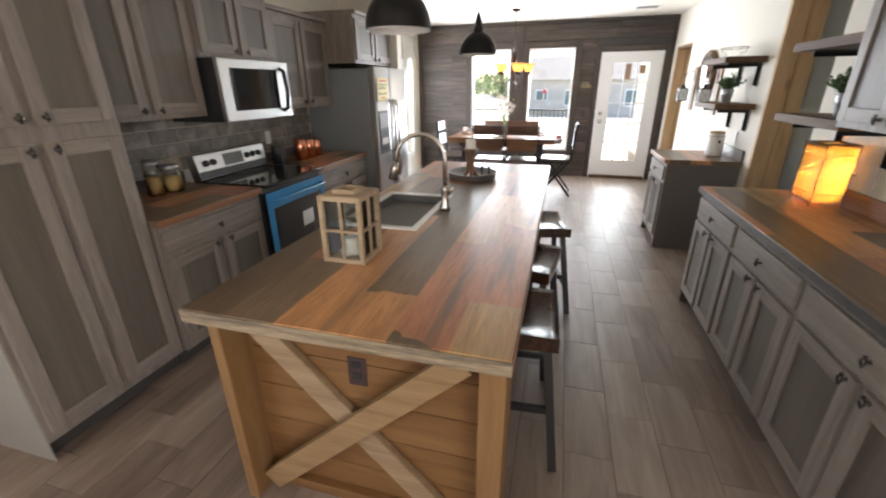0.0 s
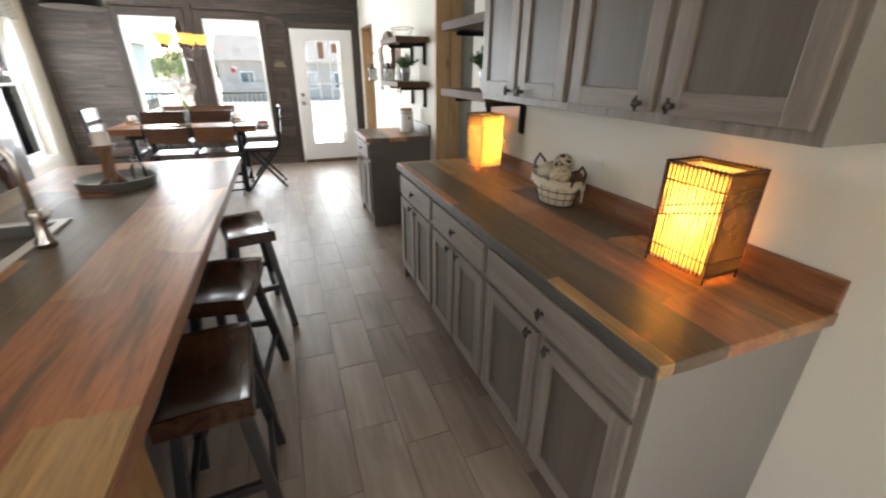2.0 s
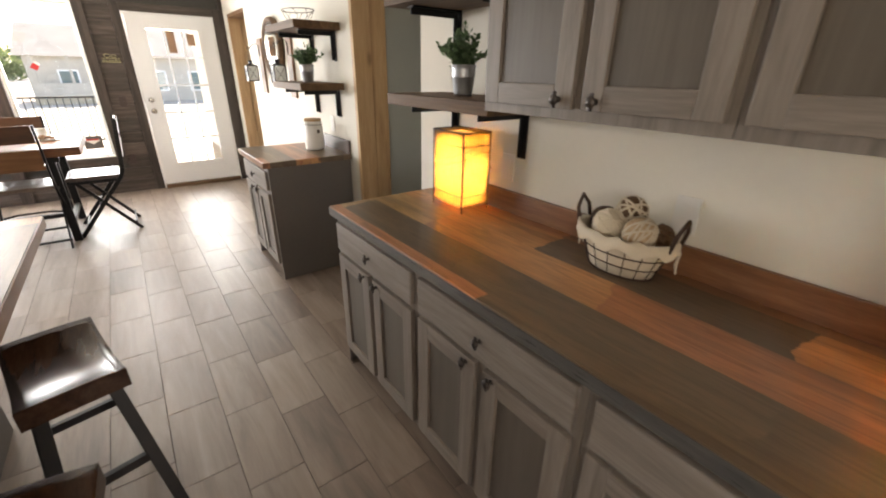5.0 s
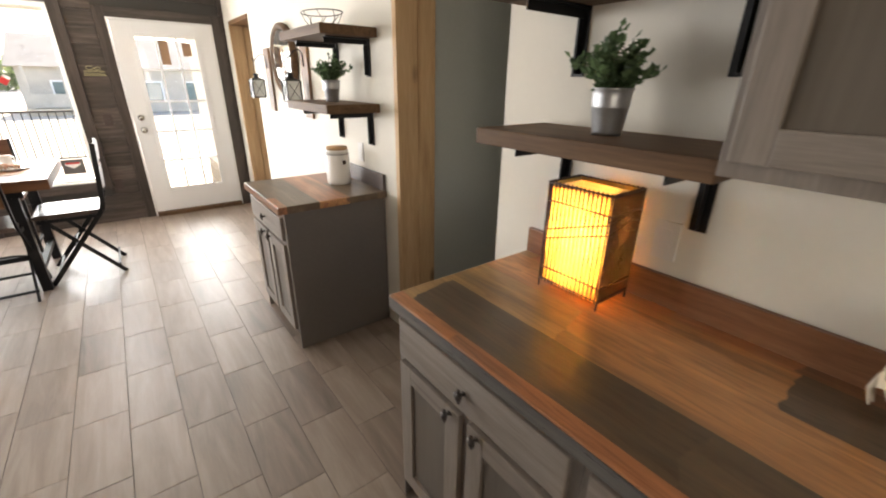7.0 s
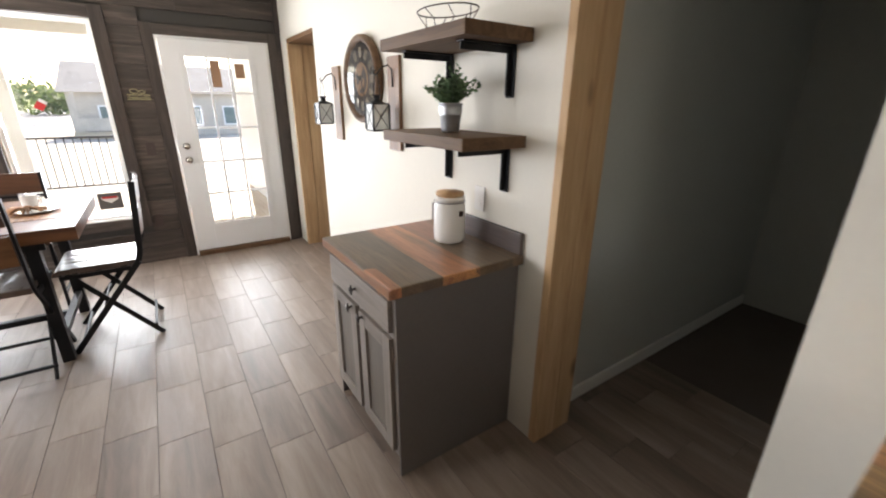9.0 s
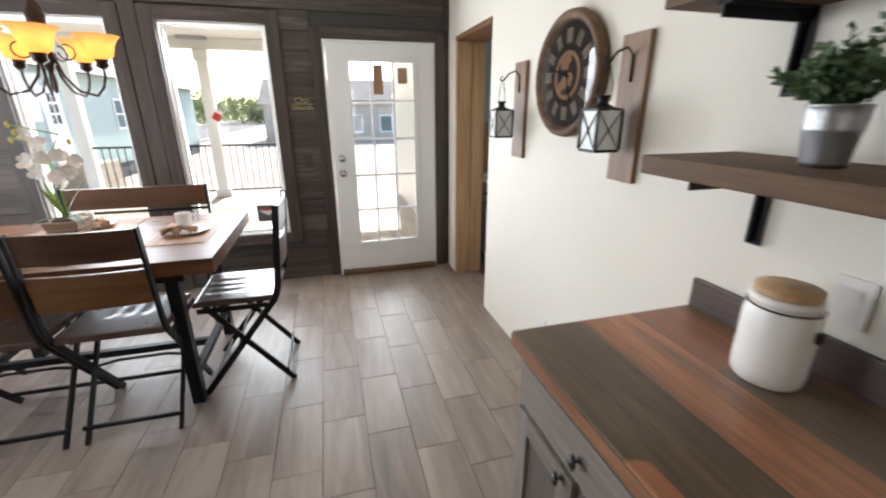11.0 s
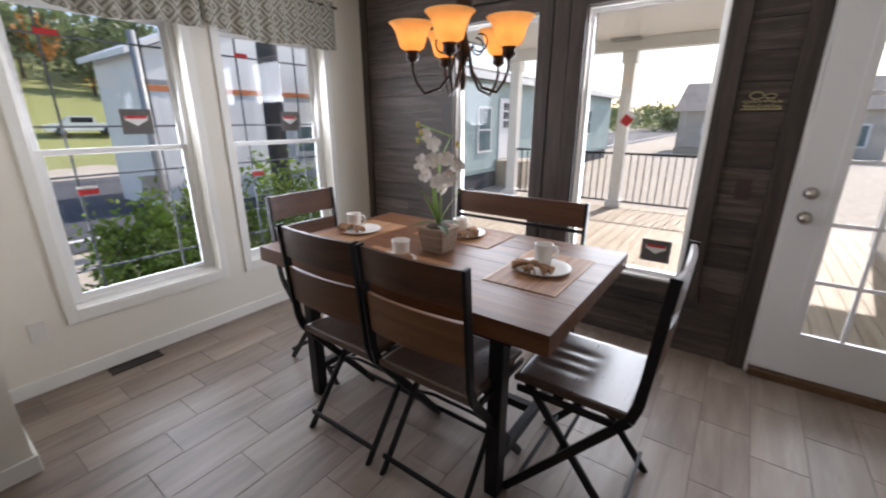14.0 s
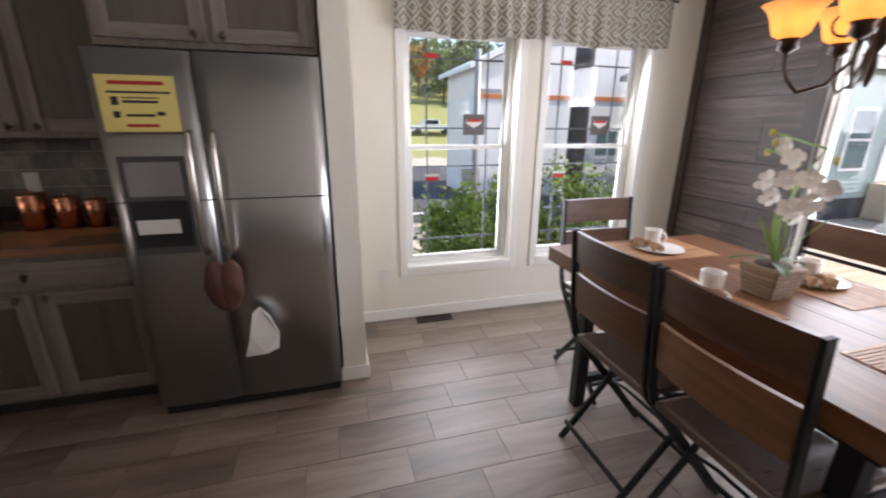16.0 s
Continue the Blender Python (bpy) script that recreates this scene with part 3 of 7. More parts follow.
wall_with_holes("wall_hall_end", "y", XR + 2.5, 0.1, 3.3, YD + 0.16, [], GREY_WALL, "grey-green wall closing the hall")
# assumed hole, out of view, through which a fill lamp brightens the side room
wall_with_holes("wall_utility_north", "x", YD + 0.3, 0.1, XR + 0.2, XR + 2.5, [(3.25, 3.95, 0.95, 2.0)], TEAL_WALL, "teal painted wall of the side room")
wall_with_holes("stub_wall", "x", 5.305, 0.135, XL, -1.915, [], WALL, "short white wall beside the fridge")

# baseboards
def baseboard(name, lo, hi):
    bm = b_box(bmesh.new(), lo, hi, 0.004)
    return tagged(link(name, bm, TRIM_WHITE), "white painted baseboard", "baseboard", kind="structure")


baseboard("baseboard_west", (XL, 5.45, 0), (XL + 0.014, YD - 0.03, 0.085))
baseboard("baseboard_stub", (-1.914, 5.29, 0), (-1.90, 5.454, 0.085))
baseboard("baseboard_stub_north", (XL + 0.014, 5.4405, 0), (-1.914, 5.454, 0.085))
baseboard("baseboard_hall", (XR + 0.26, 4.546, 0), (XR + 2.5, 4.56, 0.08))

# pine studs in the unfinished openings
def studs(name, label, pieces):
    st = thing(name, (0, 0, 0), label, "door frame", kind="structure")
    for lo, hi, mat in pieces:
        box("stud", lo, hi, mat, st, 0.004)


studs("opening_frame_hall", "raw pine studs lining the unfinished hall opening",
      [((XR - 0.005, 4.452, 0), (1.80, 4.491, 2.29), PINE_DOOR), ((1.805, 4.456, 0), (1.92, 4.491, 2.29), PINE_DOOR)])
studs("opening_frame_side", "raw pine studs lining the unfinished side doorway",
      [((XR - 0.01, 7.935, 0), (1.80, 7.979, 2.06), PINE_DOOR), ((1.805, 7.94, 0), (1.925, 7.979, 2.06), PINE_DOOR),
       ((XR - 0.01, 7.185, 2.062), (1.925, 7.975, 2.099), PINE_X)])

# trims on the dark wall
dtrim = thing("trim_dark_wall", (0, 0, 0), "dark stained wood trim round windows and door", "trim", kind="structure")


def trim(lo, hi, mat=DARK_TRIM):
    box("trim_board", lo, hi, mat, dtrim, 0.004)


YT = YD - 0.022
for x0, x1, z0, z1 in WD:
    trim((x0 - 0.10, YT, z0 - 0.09), (x0, YD + 0.02, z1 + 0.10))
    trim((x1, YT, z0 - 0.09), (x1 + 0.10, YD + 0.02, z1 + 0.10))
    trim((x0, YT, z1), (x1, YD + 0.02, z1 + 0.10), DARK_PLANK)
    trim((x0, YT, z0 - 0.09), (x1, YD + 0.02, z0), DARK_PLANK)
trim((-0.815, YT + 0.006, 0.0), (-0.705, YD + 0.02, ZC))
trim((DOOR[0] - 0.09, YT, 0), (DOOR[0], YD + 0.02, 2.165))
trim((DOOR[1], YT, 0), (DOOR[1] + 0.10, YD + 0.02, 2.165))
trim((DOOR[0], YT, 2.075), (DOOR[1], YD + 0.02, 2.165), DARK_PLANK)
trim((XL, YT, 0), (XL + 0.07, YD + 0.02, ZC))
trim((XR - 0.05, YT, 2.17), (XR, YD + 0.02, ZC))
trim((XL + 0.07, YT, ZC - 0.05), (XR - 0.05, YD + 0.02, ZC), DARK_PLANK)



def sash_window(name, x0, x1, z0, z1, wall, label, double):
    """A vinyl window in local x along its width; y is inward."""
    w = thing(name, wall[0], label, "window", kind="structure", rz=wall[1])
    def frame_of(nm, a0, a1, h0, h1, t, d0, d1, mat=VINYL):
        f = bmesh.new()
        b_box(f, (a0, d0, h0), (a0 + t, d1, h1), 0.003)
        b_box(f, (a1 - t, d0, h0), (a1, d1, h1), 0.003)
        b_box(f, (a0 + t, d0, h0), (a1 - t, d1, h0 + t), 0.003)
        b_box(f, (a0 + t, d0, h1 - t), (a1 - t, d1, h1), 0.003)
        return part(nm, f, mat, w)
    frame_of("window_frame", x0, x1, z0, z1, 0.035, -0.11, -0.05)
    if double:
        zm = (z0 + z1) / 2 + 0.045
        frame_of("sash", x0 + 0.035, x1 - 0.035, z0 + 0.035, zm + 0.02, 0.032, -0.085, -0.06)
        frame_of("sash", x0 + 0.035, x1 - 0.035, zm - 0.015, z1 - 0.035, 0.028, -0.105, -0.088)
        for h0, h1, y in ((z0 + 0.067, zm - 0.012, -0.072), (zm + 0.013, z1 - 0.063, -0.096)):
            p = box("pane", (x0 + 0.065, y - 0.002, h0), (x1 - 0.065, y + 0.002, h1), GLASS, w, 0)
            p.visible_shadow = False
            g = bmesh.new()
            for a in (x0 + 0.185, x1 - 0.185):
                b_box(g, (a - 0.006, y - 0.009, h0), (a + 0.006, y - 0.004, h1))
            for h in (h0 + 0.125, h1 - 0.125):
                b_box(g, (x0 + 0.065, y - 0.009, h - 0.006), (x1 - 0.065, y - 0.0045, h + 0.006))
            part("grille", g, GRILLE_GREY, w, "thin grey bars between the panes")
    else:
        p = box("pane", (x0 + 0.035, -0.082, z0 + 0.035), (x1 - 0.035, -0.078, z1 - 0.035), GLASS, w, 0)
        p.visible_shadow = False
    return w


def card_print(owner, x, z, y, out):
    """The print of a warning card: a white wedge with a red band over it."""
    f = bmesh.new()
    a = [f.verts.new((x + u * 0.062, yy, z + v * 0.04)) for yy in (y, y + 0.0004 * out) for u, v in ((-1, 0.75), (1, 0.75), (1, 0.15), (0, -0.75), (-1, 0.15))]
    f.faces.new(a[5:] if out < 0 else a[5:][::-1])
    f.faces.new(a[:5])
    part("sticker_print", f, PAPER, owner, "white wedge print")
    box("sticker_band", (x - 0.058, min(y + 0.0006 * out, y + 0.001 * out), z + 0.014), (x + 0.058, max(y + 0.0006 * out, y + 0.001 * out), z + 0.032), RED_INK, owner, 0)


for k, (a0, a1, z0, z1) in enumerate(WL):
    w = sash_window("window_%d" % (k + 1), -a1, -a0, z0, z1, ((XL, 0, 0), -90), "white vinyl double-hung window with grey grilles and stickers", True)
    for nm, lo, hi in (("casing", (-a1 - 0.055, 0.0, z0 - 0.06), (-a1, 0.014, z1 + 0.06)), ("casing", (-a0, 0.0, z0 - 0.06), (-a0 + 0.055, 0.014, z1 + 0.06)),
                       ("casing", (-a1, 0.0, z1), (-a0, 0.014, z1 + 0.06)), ("casing", (-a1, 0.0, z0 - 0.06), (-a0, 0.014, z0)),
                       ("window_sill", (-a1, -0.091, z0), (-a0, 0.012, z0 + 0.012))):
        box(nm, lo, hi, TRIM_WHITE, w, 0.003)
    # stickers left on the glass
    for lo, hi, m in (((-a1 + 0.20, -0.0935, z0 + 0.98), (-a1 + 0.37, -0.0925, z0 + 1.13), CARD_GREY), ((-a0 - 0.27, -0.0935, z0 + 1.50), (-a0 - 0.17, -0.0925, z0 + 1.53), RED_INK),
                      ((-a0 - 0.27, -0.0695, z0 + 0.645), (-a0 - 0.17, -0.0685, z0 + 0.675), RED_INK), ((-a0 - 0.27, -0.0695, z0 + 0.68), (-a0 - 0.17, -0.0685, z0 + 0.695), PAPER)):
        box("sticker", lo, hi, m, w, 0)
    sx, sz = -a1 + 0.285, z0 + 1.06
    card_print(w, sx, sz, -0.0922, 1)
    # the unit sits deep in its opening
    for o in w.children:
        if not o.name.startswith(("casing", "window_sill")):
            o.location.y -= 0.042
for k, (x0, x1, z0, z1) in enumerate(WD):
    w = sash_window("window_%d" % (k + 3), x0, x1, z0, z1, ((0, YD, 0), 0), "tall fixed white vinyl window looking onto the porch", False)
    # outward is +y here
    for o in w.children:
        o.matrix_basis = Matrix.Diagonal((1, -1, 1, 1))
    f = bmesh.new()
    b_box(f, (x0, 0.02, z0), (x0 + 0.012, 0.05, z1), 0.002)
    b_box(f, (x1 - 0.012, 0.02, z0), (x1, 0.05, z1), 0.002)
    b_box(f, (x0, 0.0, z0 - 0.004), (x1, 0.05, z0 + 0.010), 0.002)
    b_box(f, (x0, 0.02, z1 - 0.012), (x1, 0.05, z1), 0.002)
    part("jamb_liner", f, TRIM_WHITE, w)
    if k == 1:
        card = box("sticker", (x1 - 0.27, 0.070, z0 + 0.10), (x1 - 0.09, 0.073, z0 + 0.25), CARD_GREY, w, 0)
        card_print(card, x1 - 0.18, z0 + 0.185, 0.0697, -1)
        f = bmesh.new()
        b_box(f, (-0.03, -0.001, -0.04), (0.03, 0.001, 0.02), 0.0, pose(x0 + 0.30, 0.072, z0 + 1.02, 0, 35, 0))
        part("sticker", f, RED_INK, w)
        f = bmesh.new()
        b_box(f, (-0.028, -0.001, 0.02), (0.028, 0.001, 0.045), 0.0, pose(x0 + 0.30, 0.072, z0 + 1.02, 0, 35, 0))
        part("sticker", f, PAPER, w)

# glazed door to the porch
door = thing("door_1", (0.605, YD - 0.03, 0.05), "white glazed porch door, closed, fifteen panes", "door", kind="structure")
f = bmesh.new()
W, HH, gx0, gx1, gz0, gz1 = 0.915, 2.005, 0.175, 0.745, 0.26, 1.87
b_box(f, (0, 0, 0), (gx0, 0.044, HH), 0.003)
b_box(f, (gx1, 0, 0), (W, 0.044, HH), 0.003)
b_box(f, (gx0, 0, 0), (gx1, 0.044, gz0), 0.0)
b_box(f, (gx0, 0, gz1), (gx1, 0.044, HH), 0.0)
part("door_slab", f, DOOR_WHITE, door)
f = bmesh.new()
b_box(f, (gx0 - 0.03, -0.008, gz0 - 0.03), (gx0 + 0.012, -0.0005, gz1 + 0.03), 0.003)
b_box(f, (gx1 - 0.012, -0.008, gz0 - 0.03), (gx1 + 0.03, -0.0005, gz1 + 0.03), 0.003)
b_box(f, (gx0 + 0.012, -0.008, gz0 - 0.03), (gx1 - 0.012, -0.0005, gz0 + 0.012), 0.003)
b_box(f, (gx0 + 0.012, -0.008, gz1 - 0.012), (gx1 - 0.012, -0.0005, gz1 + 0.03), 0.003)
part("glazing_bead", f, DOOR_WHITE, door)
for i in range(1, 3):
    x = gx0 + (gx1 - gx0) * i / 3
    box("muntin", (x - 0.010, 0.004, gz0), (x + 0.010, 0.018, gz1), DOOR_WHITE, door, 0.002)
for j in range(1, 5):
    z = gz0 + (gz1 - gz0) * j / 5
    box("muntin", (gx0, 0.0035, z - 0.010), (gx1, 0.0185, z + 0.010), DOOR_WHITE, door, 0.002)
p = box("pane", (gx0, 0.020, gz0), (gx1, 0.024, gz1), GLASS, door, 0)
p.visible_shadow = False
for x, z, w2, h2 in ((0.385, 1.60, 0.085, 0.24), (0.60, 1.69, 0.085, 0.13)):
    c = box("paper_tag", (x, 0.0185, z), (x + w2, 0.0195, z + h2), NAPKIN, door, 0)
for z, r in ((1.06, 0.028), (0.93, 0.030)):
    k = bmesh.new()
    b_lathe(k, [(0.001, 0.0), (0.032, 0.0), (0.032, 0.008), (0.012, 0.012), (0.012, 0.03), (r * 0.8, 0.036), (r, 0.05), (r * 0.7, 0.064), (0.001, 0.066)], sides=24)
    k.transform(pose(0.07, 0, z, 90, 0, 0))
    part("door_knob" if z < 1 else "deadbolt", k, NICKEL, door)
fr = thing("door_frame_1", (0, 0, 0), "white door jamb with a bronze threshold", "door frame", kind="structure")
box("jamb", (DOOR[0], YD - 0.02, 0), (0.602, YD + 0.1, 2.058), DOOR_WHITE, fr, 0.002)
box("jamb", (1.523, YD - 0.02, 0), (DOOR[1], YD + 0.1, 2.058), DOOR_WHITE, fr, 0.002)
box("head_jamb", (DOOR[0], YD - 0.02, 2.0585), (DOOR[1], YD + 0.1, 2.075), DOOR_WHITE, fr, 0.002)
box("threshold", (0.6025, YD - 0.07, 0), (1.5225, YD + 0.1, 0.045), BROWN_SHELF, fr, 0.006)


# ---- cabinets ----
def knob_mesh(bm, x, y, z, d):
    """A fluted cabinet knob that points along d (-1 or 1 in x)."""
    t = bmesh.new()
    b_lathe(t, [(0.004, 0), (0.009, 0.002), (0.005, 0.006), (0.005, 0.014), (0.013, 0.018), (0.015, 0.023), (0.011, 0.028), (0.001, 0.030)], sides=12)
    b_box(t, (-0.022, -0.005, 0.016), (0.022, 0.005, 0.024), 0.003)
    t.transform(pose(x, y, z, 0, 90 * d, 0) if d else pose(x, y, z, 90, 0, 0))
    return b_join(bm, t)


def shaker(parent, y0, y1, z0, z1, d, knob=None, name="door", rail=0.062):
    """A framed door or a plain drawer front on the face x = 0 that looks along d."""
    t = 0.019
    a, c = (0, t) if d > 0 else (-t, 0)
    if name == "drawer_front":
        o = box(name, (a, y0, z0), (c, y1, z1), CAB_Y, parent, 0.004)
    else:
        p0, p1 = (a + 0.002, c - 0.010) if d > 0 else (a + 0.010, c - 0.002)
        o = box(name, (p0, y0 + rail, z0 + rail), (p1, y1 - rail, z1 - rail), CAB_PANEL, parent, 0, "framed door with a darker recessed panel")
        box("stile", (a, y0, z0), (c, y0 + rail, z1), CAB, o, 0.003)
        box("stile", (a, y1 - rail, z0), (c, y1, z1), CAB, o, 0.003)
        box("rail", (a, y0 + rail, z0), (c, y1 - rail, z0 + rail), CAB_Y, o, 0.003)
        box("rail", (a, y0 + rail, z1 - rail), (c, y1 - rail, z1), CAB_Y, o, 0.003)
    if knob:
        k = knob_mesh(bmesh.new(), t * d, knob[0], knob[1], d)
        part("handle", k, KNOB, o, "aged pewter knob")
    return o


def base_cabinet(name, at, w, depth, d, label, group, height=0.855, drawer=True, doors=2, end=None):
    """Body from the floor up, its face at x = 0 looking along d, from y = 0 to w."""
    c = thing(name, at, label, "cabinet", group)
    x0, x1 = (-depth, 0) if d > 0 else (0, depth)
    k0, k1 = (-depth, -0.07) if d > 0 else (0.07, depth)
    f = bmesh.new()
    b_box(f, (x0, 0, 0.10), (x1, w, height), 0.002)
    part("body", f, CAB, c)
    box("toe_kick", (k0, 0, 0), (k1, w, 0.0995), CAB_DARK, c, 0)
    g = 0.022
    top = height - 0.03
    if drawer:
        shaker(c, g, w - g, top - 0.135, top, d, (w / 2, top - 0.068), "drawer_front")
        top -= 0.16
    dw = (w - 2 * g - 0.035 * (doors - 1)) / doors
    for i in range(doors):
        y = g + i * (dw + 0.035)
        ky = y + dw - 0.04 if (doors == 2 and i == 0) else y + 0.04
        shaker(c, y, y + dw, 0.125, top, d, (ky, top - 0.018))
    if end:
        for e in end:
            yy = (w, w + 0.006) if e > 0 else (-0.006, 0)
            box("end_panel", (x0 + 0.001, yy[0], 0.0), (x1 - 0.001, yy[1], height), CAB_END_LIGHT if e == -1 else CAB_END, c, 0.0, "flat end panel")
    return c


def wall_cabinet(name, at, w, depth, d, h, label, group, doors=2, crown=True, end=False):
    c = thing(name, at, label, "cabinet", group)
    x0, x1 = (-depth, 0) if d > 0 else (0, depth)
    part("body", b_box(bmesh.new(), (x0, 0, 0), (x1, w, h), 0.002), CAB, c)
    g = 0.018
    dw = (w - 2 * g - 0.03 * (doors - 1)) / doors
    for i in range(doors):
        y = g + i * (dw + 0.03)
        ky = y + dw - 0.043 if (doors == 2 and i == 0) else y + 0.043
        shaker(c, y, y + dw, 0.03, h - 0.04, d, (ky, 0.054))
    if crown:
        a, b2 = (x0, x1 + 0.035) if d > 0 else (x0 - 0.035, x1)
        f = b_box(bmesh.new(), (a, -0.0, h), (b2, w, h + 0.035), 0.006)
        part("crown", f, CAB_Y, c)
    if end:
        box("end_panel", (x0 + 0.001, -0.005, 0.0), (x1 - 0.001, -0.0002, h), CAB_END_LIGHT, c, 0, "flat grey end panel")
    return c


# kitchen wall with the lamps
GR = "grey base cabinets along the lamp counter"
for y0, y1 in ((1.19, 2.06), (2.06, 2.77), (2.77, 3.462)):
    base_cabinet("base_cabinet", (1.055, y0 + 0.001, 0), y1 - y0 - 0.002, 0.618, -1, "grey-stained oak base cabinet with a drawer and two doors", GR, 0.861, end=([-1] if y0 < 1.3 else ([1] if y1 > 3.4 else None)))


def counter(name, lo, hi, label, front, edge=TOP_EDGE_Y, word="grey board edge"):
    c = thing(name, (0, 0, 0), label, "countertop")
    part("top", b_box(bmesh.new(), lo, hi, 0.005), TOP_Y, c)
    if front:
        x = (lo[0] - 0.004, lo[0] - 0.0005) if front < 0 else (hi[0] + 0.0005, hi[0] + 0.004)
        box("front_edge", (x[0], lo[1] + 0.004, lo[2]), (x[1], hi[1] - 0.004, hi[2] - 0.004), edge, c, 0.001, word)
    return c


c = counter("countertop", (1.025, 1.165, 0.862), (XR - 0.002, 3.476, 0.903), "long countertop of reclaimed multi-coloured boards", -1)
box("backsplash", (XR - 0.022, 1.17, 0.9035), (XR - 0.002, 3.471, 1.0), SPLASH, c, 0.003, "reddish wood backsplash")
for y0, y1 in ((1.18, 2.022), (2.022, 2.775)):
    wall_cabinet("wall_cabinet", (1.335, y0 + 0.001, 1.367), y1 - y0 - 0.002, 0.338, -1, 0.80, "grey-stained oak wall cabinet with two doors", "wall cabinets over the lamp counter", end=y0 < 1.3)

# small counter by the dining room
base_cabinet("base_cabinet", (1.06, 4.645, 0), 0.66, 0.613, -1, "small grey oak base cabinet with a dark end panel", GR, 0.861, end=[-2, 2])
c = counter("countertop", (1.028, 4.61, 0.862), (XR - 0.002, 5.325, 0.903), "short countertop of reclaimed multi-coloured boards", -1, SPLASH, "reddish board edge")
box("backsplash", (XR - 0.022, 4.62, 0.9035), (XR - 0.002, 5.32, 1.0), SPLASH_GREY, c, 0.003, "grey-brown wood backsplash")

# range wall
GL = "grey cabinets along the range wall"
base_cabinet("base_cabinet", (-1.985, 1.835, 0), 0.825, 0.643, 1, "grey-stained oak base cabinet beside the range and pantry", GL, 0.872)
base_cabinet("base_cabinet", (-1.985, 3.422, 0), 0.955, 0.643, 1, "grey-stained oak base cabinet between range and fridge", GL, 0.872)
TOPS = ((1.835, 2.661), (3.421, 4.385))
for y0, y1 in TOPS:
    c = counter("countertop", (XL + 0.002, y0, 0.873), (-1.955, y1, 0.915), "countertop of reclaimed boards on the range wall", 1, SPLASH, "reddish board edge")
    box("backsplash", (XL + 0.002, y0, 0.9155), (XL + 0.02, y1, 1.0), SPLASH_GREY, c, 0.003)
# tall pantry
pan = thing("pantry_cabinet", (-2.01, 1.115, 0), "tall grey oak pantry cabinet with four doors", "cabinet", GL)
part("body", b_box(bmesh.new(), (-0.63, 0, 0.10), (0, 0.715, 2.30), 0.002), CAB, pan)
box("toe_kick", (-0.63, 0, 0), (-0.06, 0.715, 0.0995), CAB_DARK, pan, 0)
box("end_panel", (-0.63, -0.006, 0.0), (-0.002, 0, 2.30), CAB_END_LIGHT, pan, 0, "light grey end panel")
for y0, y1, k in ((0.02, 0.34, 1), (0.375, 0.695, 0)):
    ky = y1 - 0.03 if k else y0 + 0.03
    shaker(pan, y0, y1, 0.15, 1.36, 1, (ky, 1.33))
    shaker(pan, y0, y1, 1.43, 2.25, 1, (ky, 1.46))
wall_cabinet("wall_cabinet", (-2.30, 1.835, 1.39), 0.84, 0.328, 1, 0.82, "grey oak wall cabinet with two doors", GL)
wall_cabinet("wall_cabinet", (-2.27, 2.677, 1.757), 0.755, 0.358, 1, 0.46, "grey oak wall cabinet over the microwave", GL)
wall_cabinet("wall_cabinet", (-2.30, 3.434, 1.39), 0.90, 0.328, 1, 0.76, "grey oak wall cabinet with two doors", GL)
wall_cabinet("wall_cabinet", (-2.0, 4.36, 1.79), 0.93, 0.628, 1, 0.44, "grey oak cabinet over the fridge", GL)

# ---- island ----
isl = thing("kitchen_island", (-0.52, 2.56, 0), "long kitchen island with pine plank end and cross brace", "kitchen island")
OX, OY = 0.52, -2.56


def ibox(name, lo, hi, mat, bevel=0.004, label="", par=None):
    return box(name, (lo[0] + OX, lo[1] + OY, lo[2]), (hi[0] + OX, hi[1] + OY, hi[2]), mat, par or isl, bevel, label)


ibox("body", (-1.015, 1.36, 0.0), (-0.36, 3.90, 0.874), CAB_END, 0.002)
ibox("corner_post", (-1.045, 1.20, 0), (-1.0, 1.358, 0.874), PINE, 0.006)
ibox("corner_post", (-0.109, 1.20, 0), (-0.03, 1.358, 0.874), PINE, 0.006)
ibox("end_wall", (-0.359, 1.359, 0.0), (-0.03, 1.40, 0.874), PINE, 0.002)
zz = [0.02, 0.17, 0.335, 0.50, 0.665, 0.835]
for a, b2 in zip(zz, zz[1:]):
    ibox("plank", (-0.999, 1.324, a + 0.002), (-0.110, 1.342, b2 - 0.002), PINE_X, 0.003)
ibox("top_rail", (-0.999, 1.215, 0.815), (-0.110, 1.323, 0.873), PINE_X, 0.004)
ibox("bottom_rail", (-0.999, 1.29, 0.0), (-0.110, 1.323, 0.05), PINE_X, 0.004)
for p, q, mat, y in (((-0.95, 0.79), (-0.20, 0.0), BRACE_PALE, 1.305), ((-0.975, 0.045), (-0.17, 0.79), BRACE, 1.271)):
    f = b_bar(bmesh.new(), (p[0] + OX, y + OY, p[1]), (q[0] + OX, y + OY, q[1]), 0.092, 0.032, (0, 1, 0), 0.004)
    part("cross_brace", f, mat, isl)
o = ibox("outlet_plate", (-0.596, 1.3185, 0.575), (-0.526, 1.3235, 0.692), OUTLET_BROWN, 0.002, "brown outlet plate")
for z in (0.603, 0.650):
    ibox("socket", (-0.578, 1.316, z), (-0.543, 1.3183, z + 0.028), BLACK_PLASTIC, 0.001, par=o)
SK = (-0.98, -0.585, 2.03, 2.70)
top = thing("island_top", (0, 0, 0), "island worktop of reclaimed multi-coloured boards with a sink", "countertop")
f = bmesh.new()
gx, gy = (-1.056, SK[0], SK[1], -0.015), (1.135, SK[2], SK[3], 3.95)
